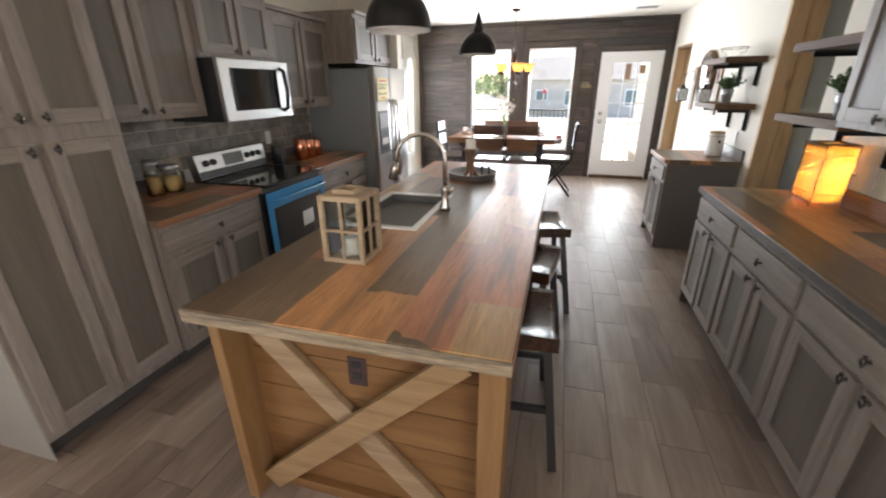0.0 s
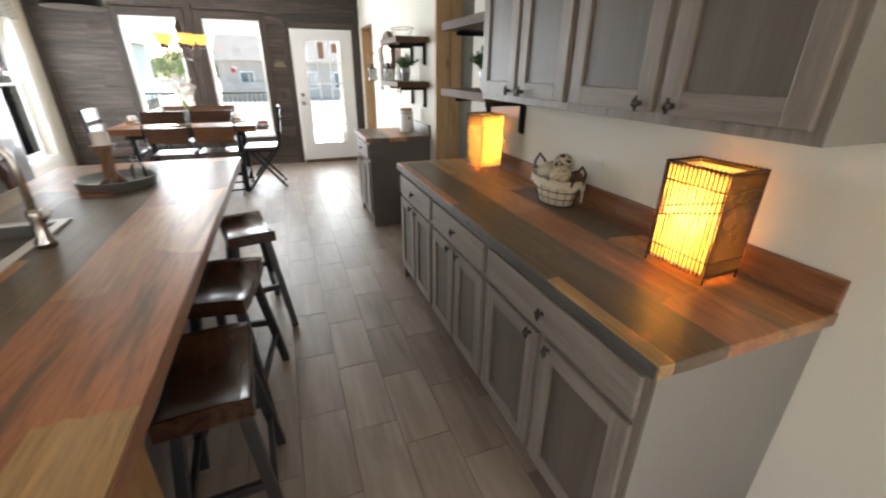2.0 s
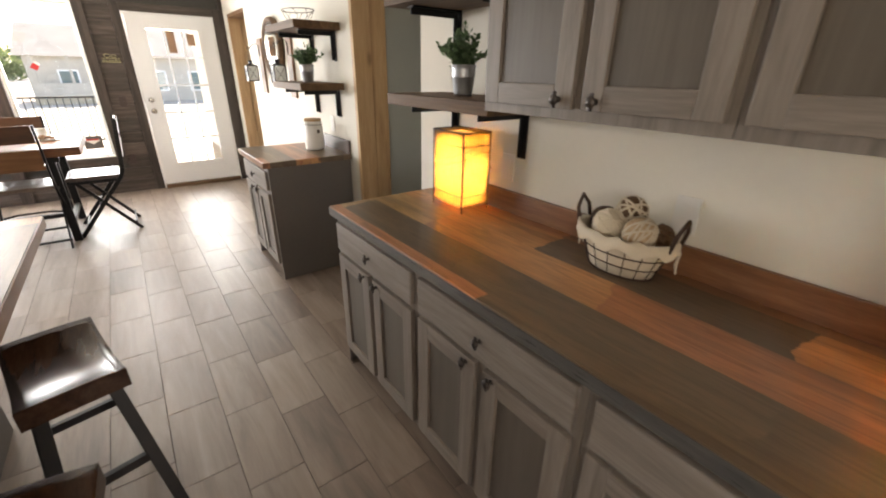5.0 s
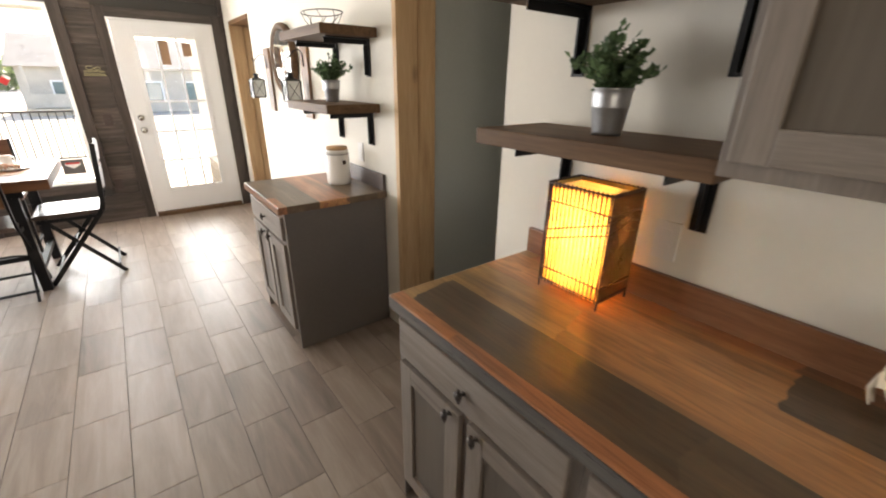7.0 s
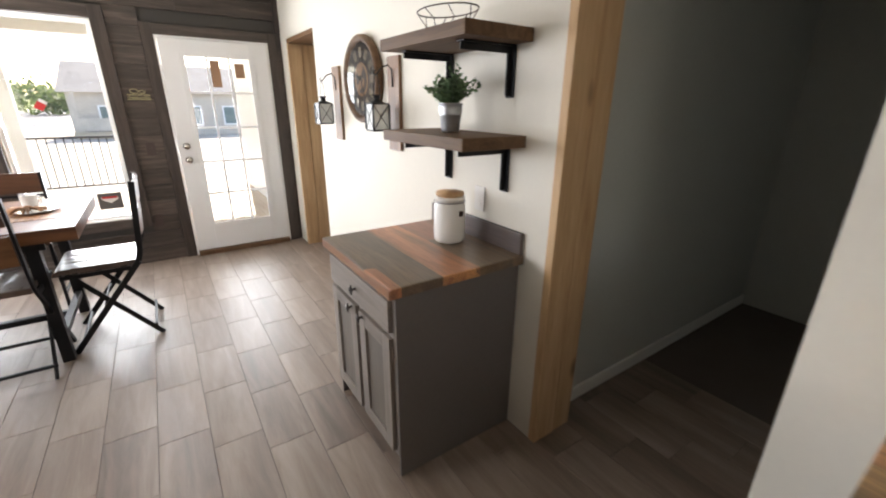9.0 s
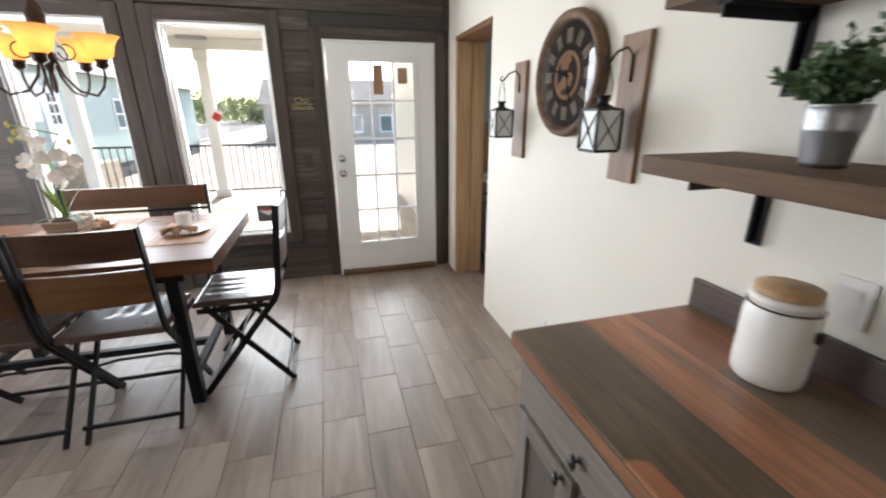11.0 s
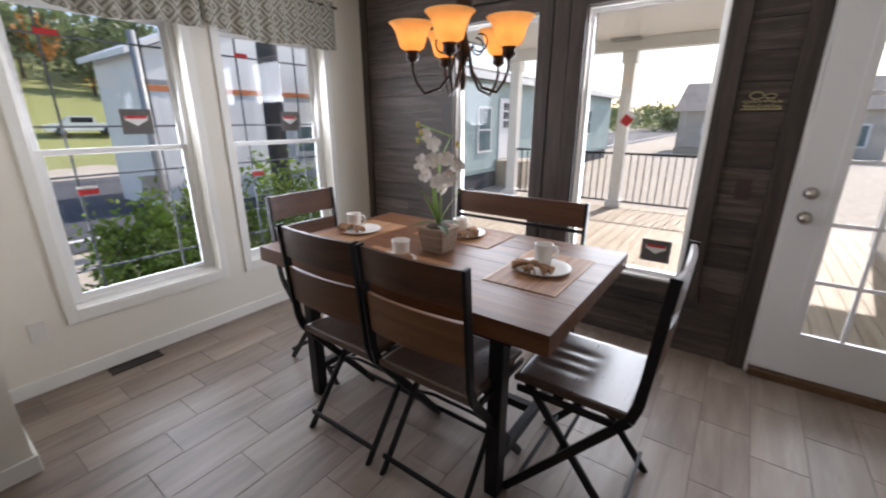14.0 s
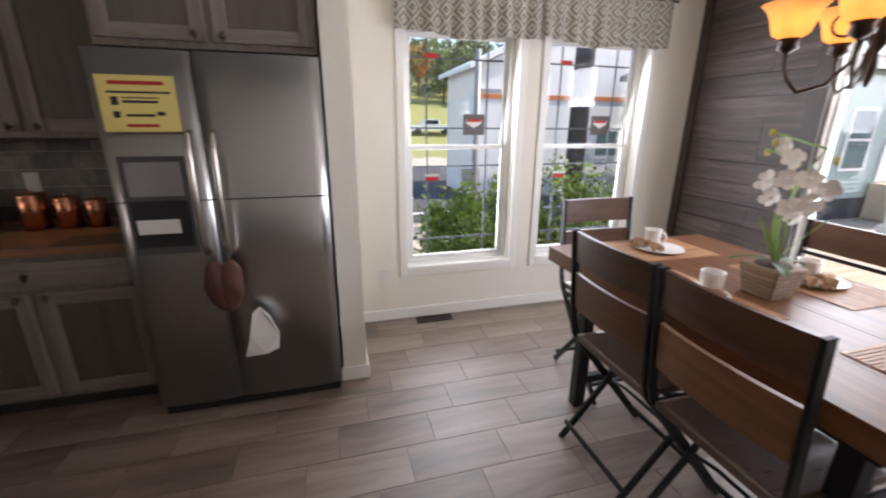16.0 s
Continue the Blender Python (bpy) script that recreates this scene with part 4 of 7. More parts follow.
gp = {(i, j, k): f.verts.new((gx[i], gy[j], z)) for i in range(4) for j in range(4) for k, z in enumerate((0.876, 0.92))}
for i in range(3):
    for j in range(3):
        if (i, j) != (1, 1):
            f.faces.new((gp[i, j, 1], gp[i + 1, j, 1], gp[i + 1, j + 1, 1], gp[i, j + 1, 1]))
            f.faces.new((gp[i, j + 1, 0], gp[i + 1, j + 1, 0], gp[i + 1, j, 0], gp[i, j, 0]))
for loop in ([(0, 0), (1, 0), (2, 0), (3, 0), (3, 1), (3, 2), (3, 3), (2, 3), (1, 3), (0, 3), (0, 2), (0, 1)], [(1, 1), (1, 2), (2, 2), (2, 1)]):
    for a, b2 in zip(loop, loop[1:] + loop[:1]):
        f.faces.new((gp[(*a, 0)], gp[(*b2, 0)], gp[(*b2, 1)], gp[(*a, 1)]))
part("top", f, TOP_Y, top)
box("front_edge", (-1.060, 1.129, 0.872), (-0.011, 1.1345, 0.916), TOP_EDGE, top, 0.002, "rough pale board edge")
box("side_edge", (-0.0145, 1.135, 0.874), (-0.010, 3.95, 0.918), SPLASH, top, 0.002)
sink = thing("sink", (0, 0, 0), "grey composite sink with a white rim set in the island", "sink")
f = bmesh.new()
for lo, hi in (((SK[0] - 0.015, SK[2] - 0.015, 0.9205), (SK[1] + 0.015, SK[2] + 0.022, 0.929)), ((SK[0] - 0.015, SK[3] - 0.022, 0.9205), (SK[1] + 0.015, SK[3] + 0.015, 0.929)),
               ((SK[0] - 0.015, SK[2] + 0.022, 0.9205), (SK[0] + 0.022, SK[3] - 0.022, 0.929)), ((SK[1] - 0.022, SK[2] + 0.022, 0.9205), (SK[1] + 0.015, SK[3] - 0.022, 0.929))):
    b_box(f, lo, hi, 0.003)
part("rim", f, CERAMIC, sink, "white rim")
f = bmesh.new()
x0, x1, y0, y1 = SK[0] + 0.012, SK[1] - 0.012, SK[2] + 0.012, SK[3] - 0.012
for lo, hi in (((x0, y0, 0.72), (x1, y1, 0.73)), ((x0, y0, 0.73), (x0 + 0.012, y1, 0.919)), ((x1 - 0.012, y0, 0.73), (x1, y1, 0.919)), ((x0 + 0.012, y0, 0.73), (x1 - 0.012, y0 + 0.012, 0.919)), ((x0 + 0.012, y1 - 0.012, 0.73), (x1 - 0.012, y1, 0.919))):
    b_box(f, lo, hi, 0.004)
part("bowl", f, SINK_GREY, sink)
lathe("drain", [(0.001, 0), (0.04, 0), (0.045, 0.004), (0.03, 0.005), (0.001, 0.002)], NICKEL, sink, ((x0 + x1) / 2, (y0 + y1) / 2, 0.7305))

# ---- dining furniture ----
def dining_table():
    t = thing("dining_table", (-0.803, 6.907, 0), "rustic brown wooden dining table with black legs", "table")
    L, D, H = 0.785, 0.50, 0.855
    for i in range(4):
        y0 = -D + i * 2 * D / 4
        box("tabletop_board", (-L, y0 + 0.0004, H - 0.075), (L, y0 + 2 * D / 4 - 0.0004, H), TABLE_WOOD, t, 0.0015)
    rnd = random.Random(3)
    for i in range(22):
        x, y, l = rnd.uniform(-L + 0.1, L - 0.2), rnd.uniform(-D + 0.04, D - 0.04), rnd.uniform(0.03, 0.10)
        pts = [(x + l * u, y + rnd.uniform(-0.002, 0.002), H + 0.0002) for u in (0, 0.3, 0.6, 1)]
        tube("worm_groove", pts, [0.0004, 0.0016, 0.0013, 0.0004], BLACK_WOOD, t, sides=5)
    box("apron", (-L + 0.16, -D + 0.07, H - 0.13), (L - 0.16, -D + 0.09, H - 0.0755), BLACK_METAL, t, 0.003)
    box("apron", (-L + 0.16, D - 0.09, H - 0.13), (L - 0.16, D - 0.07, H - 0.0755), BLACK_METAL, t, 0.003)
    for sx in (-1, 1):
        for sy in (-1, 1):
            x, y = sx * 0.56, sy * 0.38
            f = bmesh.new()
            b_bar(f, (x, y, 0.0), (x, y, H - 0.0755), 0.06, 0.06, (1, 0, 0), 0.004)
            part("leg", f, BLACK_METAL, t)
        f = b_bar(bmesh.new(), (sx * 0.56, -0.35, 0.16), (sx * 0.56, 0.35, 0.16), 0.04, 0.04, (0, 0, 1), 0.003)
        part("stretcher", f, BLACK_METAL, t)
    f = b_bar(bmesh.new(), (-0.54, 0, 0.16), (0.54, 0, 0.16), 0.04, 0.04, (0, 0, 1), 0.003)
    part("stretcher", f, BLACK_METAL, t)
    return t


dining_table()


def folding_chair(at, rz, label, wood_mat, low_mat=None):
    """Seat looks along +y; back slats at y = -0.2."""
    c = thing("folding_chair", at, label, "chair", "chairs round the dining table", rz)
    s, w = 0.555, 0.215
    # seat with three shallow hollows, a grid shaped by hand
    nx, ny = 25, 21
    f = bmesh.new()
    top = []
    for j in range(ny):
        row = []
        for i in range(nx):
            x, y = -w + 2 * w * i / (nx - 1), -0.20 + 0.42 * j / (ny - 1)
            z = s
            for cx in (-0.075, 0.0, 0.075):
                dx, dy = (x - cx) / 0.024, max(0, abs(y - 0.09) - 0.07) / 0.03
                z -= 0.006 * math.exp(-dx * dx - dy * dy)
            if j == ny - 1:
                z -= 0.008
            row.append(f.verts.new((x, y, z)))
        top.append(row)
    for j in range(ny - 1):
        for i in range(nx - 1):
            q = f.faces.new((top[j][i], top[j][i + 1], top[j + 1][i + 1], top[j + 1][i]))
            q.smooth = True
    rim = top[0] + [r[-1] for r in top[1:]] + top[-1][-2::-1] + [r[0] for r in top[-2:0:-1]]
    low = [f.verts.new((v.co.x, v.co.y, s - 0.028)) for v in rim]
    for k in range(len(rim)):
        f.faces.new((rim[(k + 1) % len(rim)], rim[k], low[k], low[(k + 1) % len(rim)]))
    f.faces.new(low)
    part("seat", f, CHAIR_SEAT, c, "glossy grooved seat")
    # bent side rails: from the front foot, crossing, up the back
    for sx in (-1, 1):
        x = sx * (w + 0.013)
        f = bmesh.new()
        pts = [(x, 0.235, 0.0), (x, -0.155, s - 0.06), (x, -0.195, s - 0.01), (x, -0.215, s + 0.06), (x, -0.255, 1.055)]
        for p, q in zip(pts, pts[1:]):
            b_bar(f, p, q, 0.014, 0.034, (0, 1, 0), 0.002)
        part("side_rail", f, BLACK_METAL, c)
        x2 = sx * (w - 0.016)
        f = b_bar(bmesh.new(), (x2, -0.235, 0.0), (x2, 0.17, s - 0.03), 0.014, 0.030, (0, 1, 0), 0.002)
        part("leg", f, BLACK_METAL, c)
        f = b_bar(bmesh.new(), (x, -0.15, s - 0.045), (x, 0.20, s - 0.045), 0.012, 0.026, (0, 0, 1), 0.002)
        part("seat_rail", f, BLACK_METAL, c)
    f = b_bar(bmesh.new(), (-w, -0.205, 0.075), (w, -0.205, 0.075), 0.014, 0.02)
    part("stretcher", f, BLACK_METAL, c)
    f = b_bar(bmesh.new(), (-w, 0.175, 0.085), (w, 0.175, 0.085), 0.014, 0.02)
    part("stretcher", f, BLACK_METAL, c)
    f = bmesh.new()
    b_tube(f, [(-w, 0.03, 0.27), (-w * 0.5, 0.03, 0.29), (w * 0.5, 0.03, 0.29), (w, 0.03, 0.27)], 0.008)
    part("hinge_bar", f, BLACK_METAL, c)
    for z0, z1, mat in ((0.915, 1.05, wood_mat), (0.70, 0.865, low_mat or wood_mat)):
        f = bmesh.new()
        n = 10
        grid = []
        for i in range(n + 1):
            u = i / n
            xx = -w + 2 * w * u
            cy = 0.018 * (1 - (2 * u - 1) ** 2)
            col = []
            for z in (z0, z1):
                yb = -0.215 - 0.04 * (z - s - 0.06) / 0.44
                col += [f.verts.new((xx, yb - cy - 0.008, z)), f.verts.new((xx, yb - cy + 0.009, z))]
            grid.append(col)
        for a, b2 in zip(grid, grid[1:]):
            f.faces.new((a[0], b2[0], b2[2], a[2]))
            f.faces.new((b2[1], a[1], a[3], b2[3]))
            f.faces.new((a[2], b2[2], b2[3], a[3]))
            f.faces.new((b2[0], a[0], a[1], b2[1]))
        f.faces.new((grid[0][0], grid[0][2], grid[0][3], grid[0][1]))
        f.faces.new((grid[-1][0], grid[-1][1], grid[-1][3], grid[-1][2]))
        part("back_slat", f, mat, c)
    return c


folding_chair((-0.962, 6.547, 0), 0, "folding chair of brown wood slats and black metal, tucked in", CHAIR_WOOD)
folding_chair((-0.475, 6.547, 0), 0, "folding chair, lower slat tinted orange for light falling on it, tucked in", CHAIR_WOOD, CHAIR_LIT)
folding_chair((0.015, 6.80, 0), 90, "folding chair with a grooved seat at the table end", CHAIR_WOOD_Y)
folding_chair((-1.565, 6.85, 0), -90, "folding chair of brown wood slats at the far table end", CHAIR_WOOD_Y)


def bench():
    b = thing("dining_bench", (-0.80, 7.62, 0), "brown wooden bench with a backrest and black metal frame", "bench")
    box("seat", (-0.46, -0.22, 0.52), (0.46, 0.13, 0.55), CHAIR_WOOD, b, 0.005)
    box("backrest", (-0.445, 0.145, 0.85), (0.445, 0.165, 1.0), CHAIR_WOOD, b, 0.004)
    for sx in (-1, 1):
        f = b_bar(bmesh.new(), (sx * 0.455, 0.10, 0.0), (sx * 0.455, 0.155, 1.005), 0.02, 0.035, (0, 1, 0))
        part("back_post", f, BLACK_METAL, b)
        f = b_bar(bmesh.new(), (sx * 0.455, -0.20, 0.0), (sx * 0.455, -0.18, 0.52), 0.02, 0.035, (0, 1, 0))
        part("leg", f, BLACK_METAL, b)
        f = b_bar(bmesh.new(), (sx * 0.455, -0.19, 0.12), (sx * 0.455, 0.12, 0.12), 0.018, 0.02)
        part("stretcher", f, BLACK_METAL, b)
    f = b_bar(bmesh.new(), (-0.445, 0.13, 0.83), (0.445, 0.13, 0.83), 0.012, 0.02)
    part("back_rail", f, BLACK_METAL, b)


bench()


# ---- stools ----
def saddle_stool(at, rz=0.0):
    s = thing("bar_stool", at, "saddle-seat stool, dark glossy wood on black legs", "stool", "stools along the island", rz)
    H, hx, hy = 0.645, 0.125, 0.215
    f = bmesh.new()
    n, m = 8, 16
    top, low = [], []
    for i in range(n + 1):
        for arr, th in ((top, 0), (low, 1)):
            arr.append([])
        for j in range(m + 1):
            u, v = -1 + 2 * i / n, -1 + 2 * j / m
            z = H - 0.030 + 0.038 * abs(v) ** 2.2 - 0.004 * u * u
            top[i].append(f.verts.new((u * hx, v * hy, z)))
            low[i].append(f.verts.new((u * hx, v * hy, H - 0.075 + 0.018 * abs(v) ** 2)))
    for i in range(n):
        for j in range(m):
            a = f.faces.new((top[i][j], top[i + 1][j], top[i + 1][j + 1], top[i][j + 1]))
            a.smooth = True
            f.faces.new((low[i][j], low[i][j + 1], low[i + 1][j + 1], low[i + 1][j]))
    for j in range(m):
        f.faces.new((top[0][j], top[0][j + 1], low[0][j + 1], low[0][j]))
        f.faces.new((top[n][j + 1], top[n][j], low[n][j], low[n][j + 1]))
    for i in range(n):
        f.faces.new((top[i + 1][0], top[i][0], low[i][0], low[i + 1][0]))
        f.faces.new((top[i][m], top[i + 1][m], low[i + 1][m], low[i][m]))
    part("seat", f, SEAT_WOOD, s)
    for sx in (-1, 1):
        for sy in (-1, 1):
            p, q = Vector((sx * 0.15, sy * 0.235, 0)), Vector((sx * 0.085, sy * 0.14, H - 0.062))
            part("leg", b_bar(bmesh.new(), p, q, 0.036, 0.036, (1, 0, 0), 0.003), BLACK_WOOD, s)
        part("stretcher", b_bar(bmesh.new(), (sx * 0.128, -0.205, 0.20), (sx * 0.128, 0.205, 0.20), 0.02, 0.032), BLACK_WOOD, s)
    for sy in (-1, 1):
        part("stretcher", b_bar(bmesh.new(), (-0.118, sy * 0.19, 0.28), (0.118, sy * 0.19, 0.28), 0.02, 0.032), BLACK_WOOD, s)
    return s


st = saddle_stool((-0.018, 1.88, 0), 4)
copy_thing(st, pose(-0.033, 2.50, 0, 0, 0, -8))
copy_thing(st, pose(0.012, 3.235, 0, 0, 0, 13))


# ---- appliances ----
def fridge():
    r = thing("refrigerator", (-1.81, 4.385, 0), "stainless side-by-side refrigerator with ice dispenser", "refrigerator")
    W, H, D = 0.905, 1.757, 0.80
    box("cabinet", (-D, 0.005, 0.03), (-0.075, W - 0.005, H - 0.02), STEEL_SIDE, r, 0.006, "grey painted side panels")
    for y0, y1 in ((0, 0.385), (0.391, W)):
        f = bmesh.new()
        # slightly domed door
        n = 10
        cols = []
        for i in range(n + 1):
            u = i / n
            y = y0 + (y1 - y0) * u
            bul = 0.014 * (1 - (2 * u - 1) ** 4)
            cols.append([f.verts.new((x, y, z)) for x, z in ((-0.07, 0.06), (-0.014 + bul, 0.06), (-0.014 + bul, H), (-0.07, H))])
        for a, b2 in zip(cols, cols[1:]):
            for k in range(4):
                q = f.faces.new((a[k], b2[k], b2[(k + 1) % 4], a[(k + 1) % 4]))
                q.smooth = k == 1
        f.faces.new(cols[0])
        f.faces.new(cols[-1][::-1])
        d = part("door", f, STEEL, r)
        yy = y1 - 0.045 if y0 == 0 else y0 + 0.045
        h = bmesh.new()
        pts = [(0.0, yy, 1.43), (0.035, yy, 1.42), (0.058, yy, 1.36), (0.066, yy, 1.16), (0.058, yy, 0.94), (0.035, yy, 0.89), (0.0, yy, 0.88)]
        b_tube(h, pts, 0.014, 10)
        part("handle", h, NICKEL, d)
    box("seam", (0.0005, 0.002, 1.128), (0.0018, W - 0.002, 1.134), BLACK_PLASTIC, r, 0, "dark line across the doors")
    dp = box("dispenser", (-0.004, 0.045, 0.885), (0.006, 0.305, 1.33), plain("dispenser_frame", (0.085, 0.08, 0.08), 0.4), r, 0.006, "ice and water dispenser")
    box("control_panel", (0.0062, 0.068, 1.155), (0.009, 0.282, 1.305), plain("dispenser_grey", (0.26, 0.25, 0.25), 0.35), dp, 0.004)
    box("recess", (0.0062, 0.06, 0.92), (0.0075, 0.29, 1.135), BLACK_PLASTIC, dp, 0.004)
    box("paper_tag", (0.012, 0.075, 0.985), (0.0135, 0.245, 1.05), PAPER, dp, 0)
    box("toe_grille", (-0.06, 0.01, 0.0), (-0.03, W - 0.01, 0.058), BLACK_PLASTIC, r, 0.003)
    for y in (0.06, W - 0.06):
        lathe("foot", [(0.02, 0), (0.02, 0.03)], BLACK_PLASTIC, r, (-0.65, y, 0), cap=True, sides=12)
    return r


fridge()
# price card, gloves and a paper bag on the fridge
pc = thing("price_card", (-1.805, 4.56, 1.543), "yellow handwritten price card stuck on the fridge", "sign")
box("card", (0.0, -0.142, -0.112), (0.0015, 0.142, 0.112), YELLOW_PAPER, pc, 0)
for y0, y1, z0, z1, m in ((-0.10, 0.10, 0.075, 0.09, RED_INK), (-0.06, 0.06, -0.092, -0.08, RED_INK), (-0.11, 0.12, 0.042, 0.050, INK), (-0.10, -0.075, -0.005, 0.028, INK), (-0.06, 0.07, 0.004, 0.014, INK),
                          (-0.06, 0.075, 0.022, 0.027, INK), (-0.10, -0.075, -0.055, -0.03, INK), (-0.055, 0.05, -0.05, -0.04, INK), (0.06, 0.09, -0.045, -0.03, INK)):
    box("print_bar", (0.0016, y0, z0), (0.0021, y1, z1), m, pc, 0)
gl = thing("oven_mitt", (-1.752, 4.78, 0.90), "brown leather gloves hanging from the fridge handles", "glove")
for y, tilt in ((-0.045, 8), (0.055, -8)):
    f = b_ball(bmesh.new(), (0, 0, -0.20), 0.10, (0.30, 0.62, 1.35), 3)
    for v in f.verts:
        v.co += noise.noise_vector(v.co * 14) * 0.012
    b_ball(f, (0, 0.045 if y < 0 else -0.045, -0.15), 0.04, (0.5, 0.6, 1.3), 2)
    f.transform(pose(0, y, 0.02, tilt, 0, 0))
    part("mitt", f, BROWN_LEATHER, gl)
f = bmesh.new()
pts = [(-0.075, -0.14), (0.03, -0.13), (0.09, -0.115), (0.10, -0.03), (0.065, 0.07), (0.02, 0.125), (-0.015, 0.10), (-0.04, -0.02)]
vs = [f.verts.new((0.02 + 0.012 * math.sin(i * 2.1), y, z)) for i, (y, z) in enumerate(pts)] + [f.verts.new((0.0, y * 0.96, z)) for y, z in pts]
n = len(pts)
f.faces.new(vs[:n])
f.faces.new(vs[n:][::-1])
for i in range(n):
    f.faces.new((vs[(i + 1) % n], vs[i], vs[n + i], vs[n + (i + 1) % n]))
o = link("paper_bag", f, PAPER)
o.location = (-1.795, 4.895, 0.455)
tagged(o, "crumpled white paper bag taped to the fridge", "paper bag")


def kitchen_range():
    r = thing("range", (-1.93, 2.663, 0), "stainless electric range with blue protective film", "stove")
    W = 0.757
    box("body", (-0.60, 0, 0.03), (-0.035, W, 0.90), BLACK_PLASTIC, r, 0.003)
    box("cooktop", (-0.60, 0.0, 0.9005), (0.012, W, 0.925), BLACK_GLASS, r, 0.006, "black glass cooktop")
    f = bmesh.new()
    b_box(f, (-0.034, 0.0, 0.22), (0.0, W, 0.86), 0.005)
    d = part("oven_door", f, BLACK_GLASS, r, "oven door with dark glass")
    for lo, hi in (((0.0006, 0.0, 0.22), (0.004, 0.06, 0.86)), ((0.0006, W - 0.06, 0.22), (0.004, W, 0.86)), ((0.0006, 0.06, 0.74), (0.004, W - 0.06, 0.86))):
        box("film", lo, hi, BLUE_FILM, d, 0, "blue protective film")
    f = bmesh.new()
    b_tube(f, [(0.0, 0.05, 0.80), (0.045, 0.05, 0.80), (0.05, 0.07, 0.80), (0.05, W - 0.07, 0.80), (0.045, W - 0.05, 0.80), (0.0, W - 0.05, 0.80)], 0.012)
    part("handle", f, BLUE_FILM, d)
    box("label_card", (0.0006, 0.40, 0.50), (0.002, 0.55, 0.62), PAPER, d, 0)
    box("drawer", (-0.034, 0.0, 0.05), (0.0, W, 0.21), STEEL, r, 0.004)
    f = b_box(bmesh.new(), (-0.075, 0.0, 0.0), (0.0, W, 0.185), 0.006)
    f.transform(pose(-0.535, 0, 0.93, 0, -12, 0))
    g = part("backguard", f, STEEL, r, "stainless control panel")
    m = pose(-0.535, 0, 0.93, 0, -12, 0)
    for y in (0.09, 0.16, W - 0.23, W - 0.16, W - 0.09):
        k = b_lathe(bmesh.new(), [(0.001, 0.02), (0.02, 0.02), (0.024, 0.0)], sides=16)
        k.transform(m @ pose(0.001, y, 0.115, 0, 90, 0))
        part("knob", k, BLACK_PLASTIC, g)
    f = b_box(bmesh.new(), (0.0005, 0.27, 0.07), (0.003, 0.48, 0.16), 0.002)
    f.transform(m)
    part("display", f, plain("display_grey", (0.10, 0.10, 0.10), 0.2), g)
    f = b_box(bmesh.new(), (0.0005, 0.005, 0.002), (0.002, W - 0.005, 0.06), 0.001)
    f.transform(m)
    part("lower_panel", f, BLACK_PLASTIC, g)


kitchen_range()


def microwave():
    r = thing("microwave", (-2.15, 2.685, 1.345), "stainless steel microwave oven mounted above the range", "microwave")
    W, H = 0.75, 0.408
    box("case", (-0.478, 0, 0), (-0.03, W, H), BLACK_PLASTIC, r, 0.004, "black metal case")
    d = box("door", (-0.0295, 0, 0), (0, W, H), STEEL, r, 0.006)
    box("window", (0.0006, 0.10, 0.07), (0.003, 0.60, 0.35), BLACK_GLASS, d, 0.003, "dark glass window")
    f = bmesh.new()
    b_tube(f, [(0, 0.635, 0.05), (0.04, 0.635, 0.07), (0.055, 0.635, 0.20), (0.04, 0.635, 0.34), (0, 0.635, 0.36)], 0.016, 10)
    part("handle", f, BLACK_GLASS, d, "curved black handle")


microwave()

# faucet
fc = thing("faucet", (-0.535, 2.40, 0.9205), "brushed nickel gooseneck faucet beside the sink", "faucet")
lathe("base", [(0.03, 0), (0.03, 0.02), (0.022, 0.035), (0.02, 0.10), (0.024, 0.12), (0.018, 0.14)], NICKEL, fc, cap=True)
pts = [(0, 0, 0.13), (0, 0, 0.28)] + [(-0.13 + 0.13 * math.cos(a), -0.02 * (1 - math.cos(a)), 0.28 + 0.13 * math.sin(a)) for a in [math.pi * k / 12 for k in range(1, 12)]] + [(-0.265, -0.04, 0.26)]
tube("neck", pts, 0.012, NICKEL, fc, sides=12)
f = b_tube(bmesh.new(), [(-0.265, -0.04, 0.265), (-0.272, -0.042, 0.23), (-0.285, -0.045, 0.17)], [0.014, 0.019, 0.026], 14)
part("spray_head", f, NICKEL, fc)
tube("lever", [(0.018, 0, 0.09), (0.05, -0.01, 0.13)], [0.008, 0.006], NICKEL, fc)


